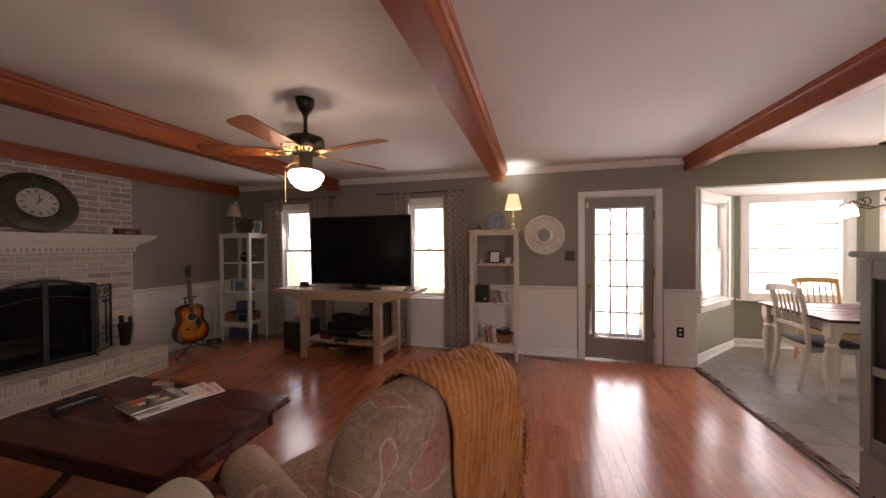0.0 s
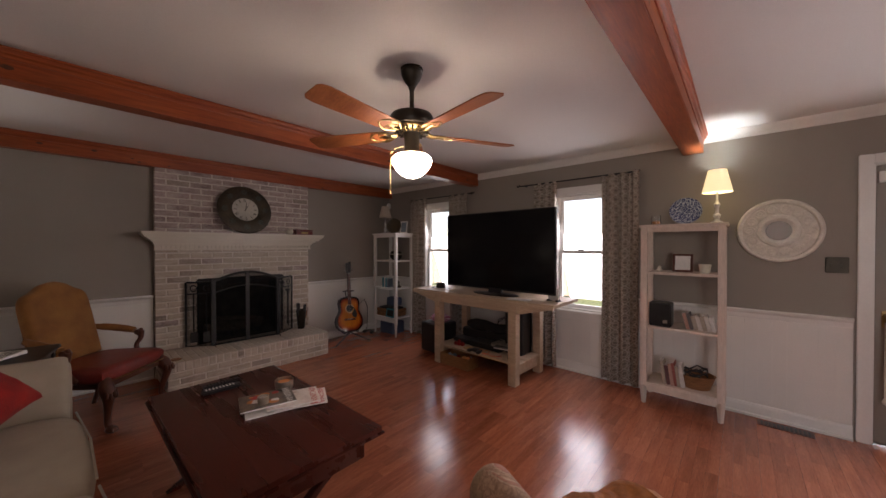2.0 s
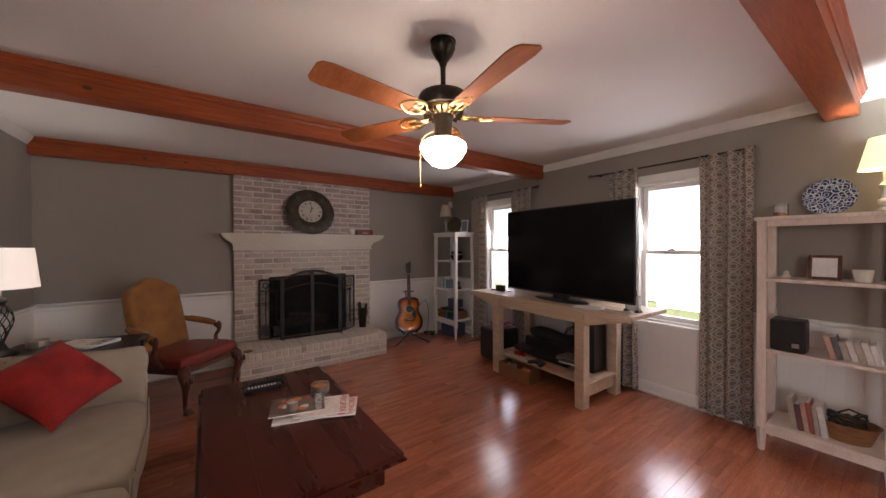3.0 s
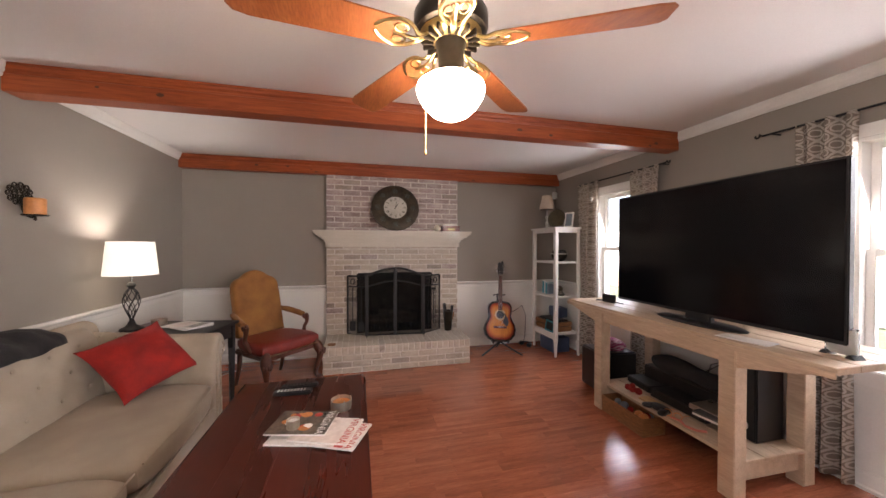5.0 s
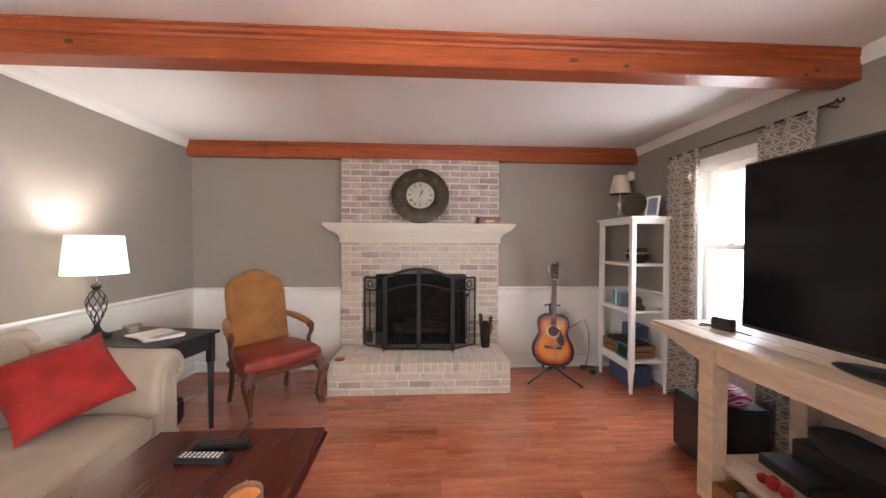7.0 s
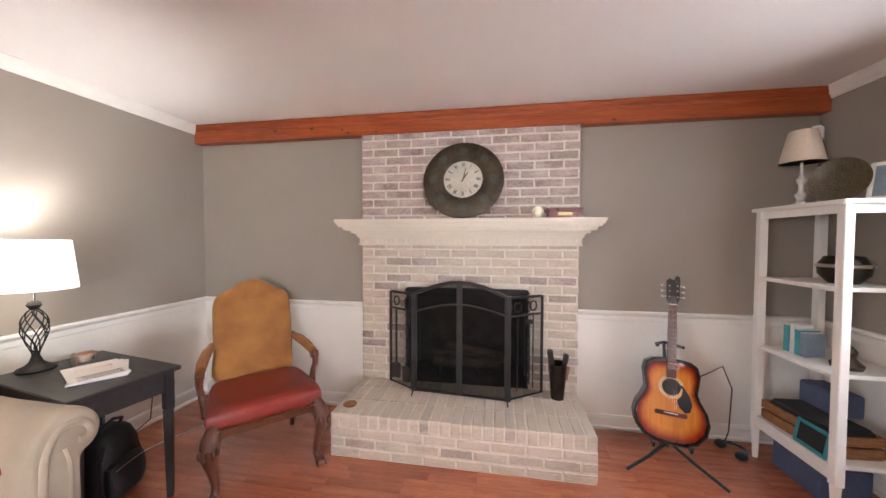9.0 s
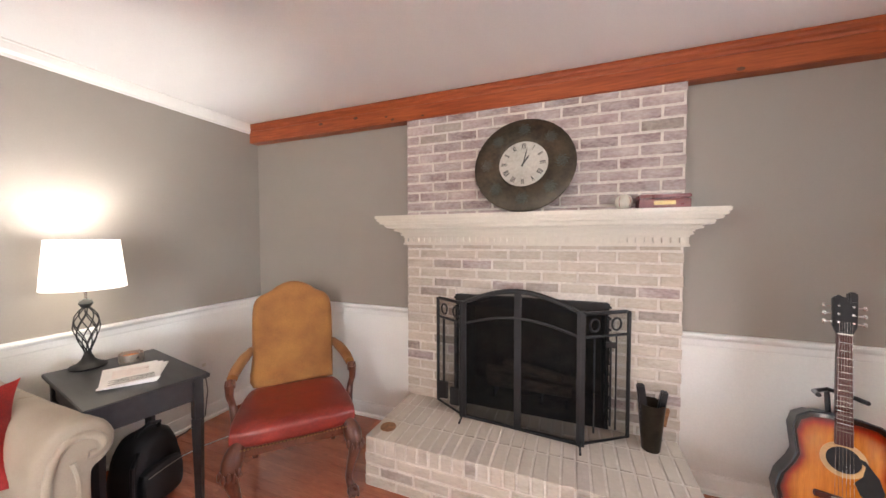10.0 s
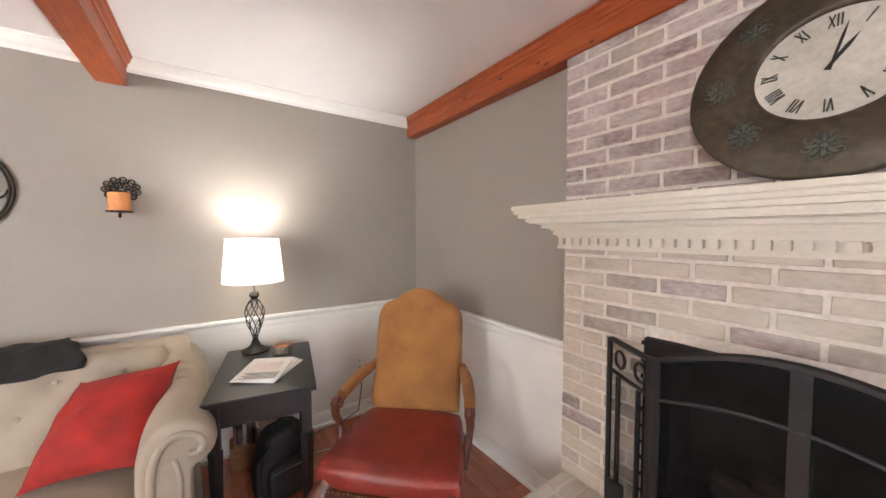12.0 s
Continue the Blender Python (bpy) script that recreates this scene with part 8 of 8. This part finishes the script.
bd = solid("board", FENCE, (-0.07, 0, 0.02), (0.07, 0.02, 1.85), 0.003, fn)
bd.matrix_basis = pose(-13, 0, 0)
for i in range(1, 176):
    o = bd.copy()
    scene.collection.objects.link(o)
    o.matrix_basis = pose(-13 + 0.15 * i, 0, 0.03 * math.sin(i * 12.9))
for z in (0.35, 1.5):
    solid("fence_rail", FENCE, (-13, 0.022, z), (13.3, 0.06, z + 0.09), 0, fn)


def tree(x, y, height, spread, seed):
    rng = random.Random(seed)
    t = thing("tree", "leafy garden tree behind the fence", "tree", pose(x, y, -0.45), "garden trees")
    bm = bmesh.new()
    tube(bm, [(0, 0, 0), (0.08, 0.03, height * 0.3), (-0.05, 0.06, height * 0.6), (0.03, 0, height * 0.9)], 0.22, 9, r_end=0.05)
    tips = []
    for i in range(11):
        a, z = rng.uniform(0, 6.28), height * rng.uniform(0.32, 0.8)
        tip = Vector((spread * math.cos(a) * rng.uniform(0.5, 0.9), spread * math.sin(a) * rng.uniform(0.5, 0.9), z + height * rng.uniform(0.1, 0.25)))
        tube(bm, [(0, 0, z), tip * 0.5 + Vector((0, 0, z * 0.5)), tip], 0.07, 6, r_end=0.015)
        tips.append(tip)
    part("trunk", bm, BARK, t)
    verts, faces = [], []
    for k in range(3200):
        tip = tips[rng.randrange(len(tips))]
        c = tip + Vector((rng.gauss(0, 0.55), rng.gauss(0, 0.55), rng.gauss(0, 0.45)))
        u, w = Vector((rng.gauss(0, 1), rng.gauss(0, 1), rng.gauss(0, 1))).normalized() * 0.13, Vector((rng.gauss(0, 1), rng.gauss(0, 1), rng.gauss(0, 1))).normalized() * 0.07
        n = len(verts)
        verts += [c - u, c + w, c + u, c - w]
        faces.append((n, n + 1, n + 2, n + 3))
    me = bpy.data.meshes.new("crown")
    me.from_pydata(verts, [], faces)
    me.materials.append(LEAF)
    o = new("crown", me)
    o.parent = t
    tagged(o, kind="stuff")


tree(4.0, 60.0, 8.0, 3.4, 2)

# ---- floor boards, tiles and bricks ----
REDUCER = surf("reddish_wood_strip", (0.13, 0.045, 0.022), (0.19, 0.07, 0.035), 0.4, scale=4, stretch=(8, 0.6, 8), fine=24, fine_amount=0.2, bump=0.05)
bm = bmesh.new()
box(bm, (E - 0.035, S - 1.6, -0.012), (E + 0.035, N - 0.02, 0.008), 0.005)
structure("floor_strip", bm, REDUCER, "reddish wooden strip between boards and tiles", "trim")


def shared(name, build, material, count=1):
    out = []
    for i in range(count):
        bm = bmesh.new()
        build(bm, i)
        me = mesh_of(name, bm)
        me.materials.append(material)
        out.append(me)
    return out


PL, PW = 1.29, 0.195


def plank(bm, i):
    """A three-strip board, one strip beside the other, each cut at its own places."""
    rng = random.Random(40 + i)
    for r in range(3):
        x0, x1 = -PW / 2 + PW / 3 * r + 0.0003, -PW / 2 + PW / 3 * (r + 1) - 0.0003
        cuts = sorted([0.0, PL] + [rng.uniform(0.2, 0.5) * PL, rng.uniform(0.6, 0.85) * PL])
        for a, b in zip(cuts, cuts[1:]):
            box(bm, (x0, a + 0.0003, -0.012), (x1, b - 0.0003, 0.0))


floor = tagged(thing("floor", "glossy red-brown laminate floor of narrow strips", "floor"), kind="structure")
planks = shared("floor_plank", plank, PLANK, 6)
rng = random.Random(3)
x, row = W + PW / 2, 0
while x < E - 0.01:
    y = S - 1.6 - (0.43 * row) % PL if x > -0.45 else S - (0.43 * row) % PL
    while y < N:
        o = new("floor_plank", planks[rng.randrange(6)])
        o.parent = floor
        o.matrix_basis = pose(x, y + 0.0008, 0)
        y += PL
    x += PW + 0.0006
    row += 1


def tile(bm, i):
    box(bm, (-0.151, -0.151, -0.012), (0.151, 0.151, 0.0), 0.0)


tiles = shared("floor_tile", tile, TILE)
tiled = tagged(thing("floor_dining", "grey-brown square tiles of the dining area", "floor"), kind="structure")
for i in range(12):
    for j in range(19):
        o = new("floor_tile", tiles[0])
        o.parent = tiled
        o.matrix_basis = pose(E + 0.19 + 0.305 * i, 0.2 + 0.305 * j, 0.0, 0, 0, 90 * ((i * 7 + j * 3) % 4))

BL, BH, BD = 0.2015, 0.0560, 0.03
COURSE = 0.0677


def brick_shape(wx, wy, wz):
    def build(bm, i):
        rng = random.Random(70 + i)
        box(bm, (-wx / 2, -wy / 2, -wz / 2), (wx / 2, wy / 2, wz / 2), 0.0)
        bmesh.ops.bevel(bm, geom=list(bm.edges), offset=0.004, segments=1, affect="EDGES")
        for v in bm.verts:
            v.co += Vector((rng.uniform(-0.0012, 0.0012), rng.uniform(-0.0022, 0.0022), rng.uniform(-0.0018, 0.0018)))
    return build


SHAPES = {}


def brick(parent, x, y, z, size, material, rng):
    key = (*(round(s, 4) for s in size), material.name)
    if key not in SHAPES:
        SHAPES[key] = shared("brick", brick_shape(*size), material, 3)
    o = new("brick", SHAPES[key][rng.randrange(3)])
    o.parent = parent
    o.matrix_basis = pose(x, y, z)


def breast_bricks():
    rng = random.Random(11)
    y0, y1 = 1.34, 3.052
    n = 0
    z = 0.29
    k = 0
    while z + 0.02 < BEAM_LOW:
        upper = z > 1.5
        if not 1.40 < z < 1.53:
            start = y0 - (0.1068 if k % 2 else 0.0)
            y = start
            while y < y1 - 0.02:
                a, b = max(y, y0), min(y + BL, y1)
                if b - a > 0.03:
                    spans = [(a, b)]
                    if z < 1.06 - 0.01:
                        spans = []
                        if a < 1.71:
                            spans.append((a, min(b, 1.715)))
                        if b > 2.69:
                            spans.append((max(a, 2.685), b))
                    for c, d in spans:
                        if d - c > 0.025:
                            mt = BRICK_DARK if rng.random() < 0.08 else (BRICK_UP if upper or rng.random() < 0.06 else BRICK_LOW)
                            tall = min(BH, BEAM_LOW - 0.003 - z)
                            brick(BREAST, -4.404, (c + d) / 2, z + tall / 2, (BD, d - c, tall), mt, rng)
                y += BL + 0.012
        z += COURSE
        k += 1


def hearth_bricks():
    rng = random.Random(12)
    y0, y1, xf, xb = 1.355, 3.04, -3.81, -4.392
    for k in range(3):
        z = 0.004 + COURSE * k
        y = y0 - (0.1068 if k % 2 else 0.0)
        while y < y1 - 0.02:
            a, b = max(y, y0), min(y + BL, y1)
            if b - a > 0.03:
                brick(HEARTH, xf - BD / 2 + 0.003, (a + b) / 2, z + BH / 2, (BD, b - a, BH), BRICK_DARK if rng.random() < 0.12 else BRICK_LOW, rng)
            y += BL + 0.012
        for side in (y0, y1):
            x = xf - 0.032 - (0.1068 if k % 2 else 0.0)
            while x > xb + 0.03:
                a, b = max(x - BL, xb), x
                brick(HEARTH, (a + b) / 2, side + (0.0125 if side == y0 else -0.0125), z + BH / 2, (b - a, BD, BH), BRICK_LOW, rng)
                x -= BL + 0.012
    n = 25
    step = (y1 - y0) / n
    for i in range(n):
        y = y0 + step * (i + 0.5)
        m = BRICK_DARK if i == 9 or i == 17 else BRICK_LOW
        brick(HEARTH, xf - 0.0985, y, 0.2485, (0.203, step - 0.010, 0.088), m, rng)
        brick(HEARTH, xf - 0.312, y, 0.2485, (0.203, step - 0.010, 0.088), BRICK_LOW, rng)
        brick(HEARTH, xf - 0.498, y, 0.2485, (0.150, step - 0.010, 0.088), BRICK_LOW, rng)


breast_bricks()
hearth_bricks()
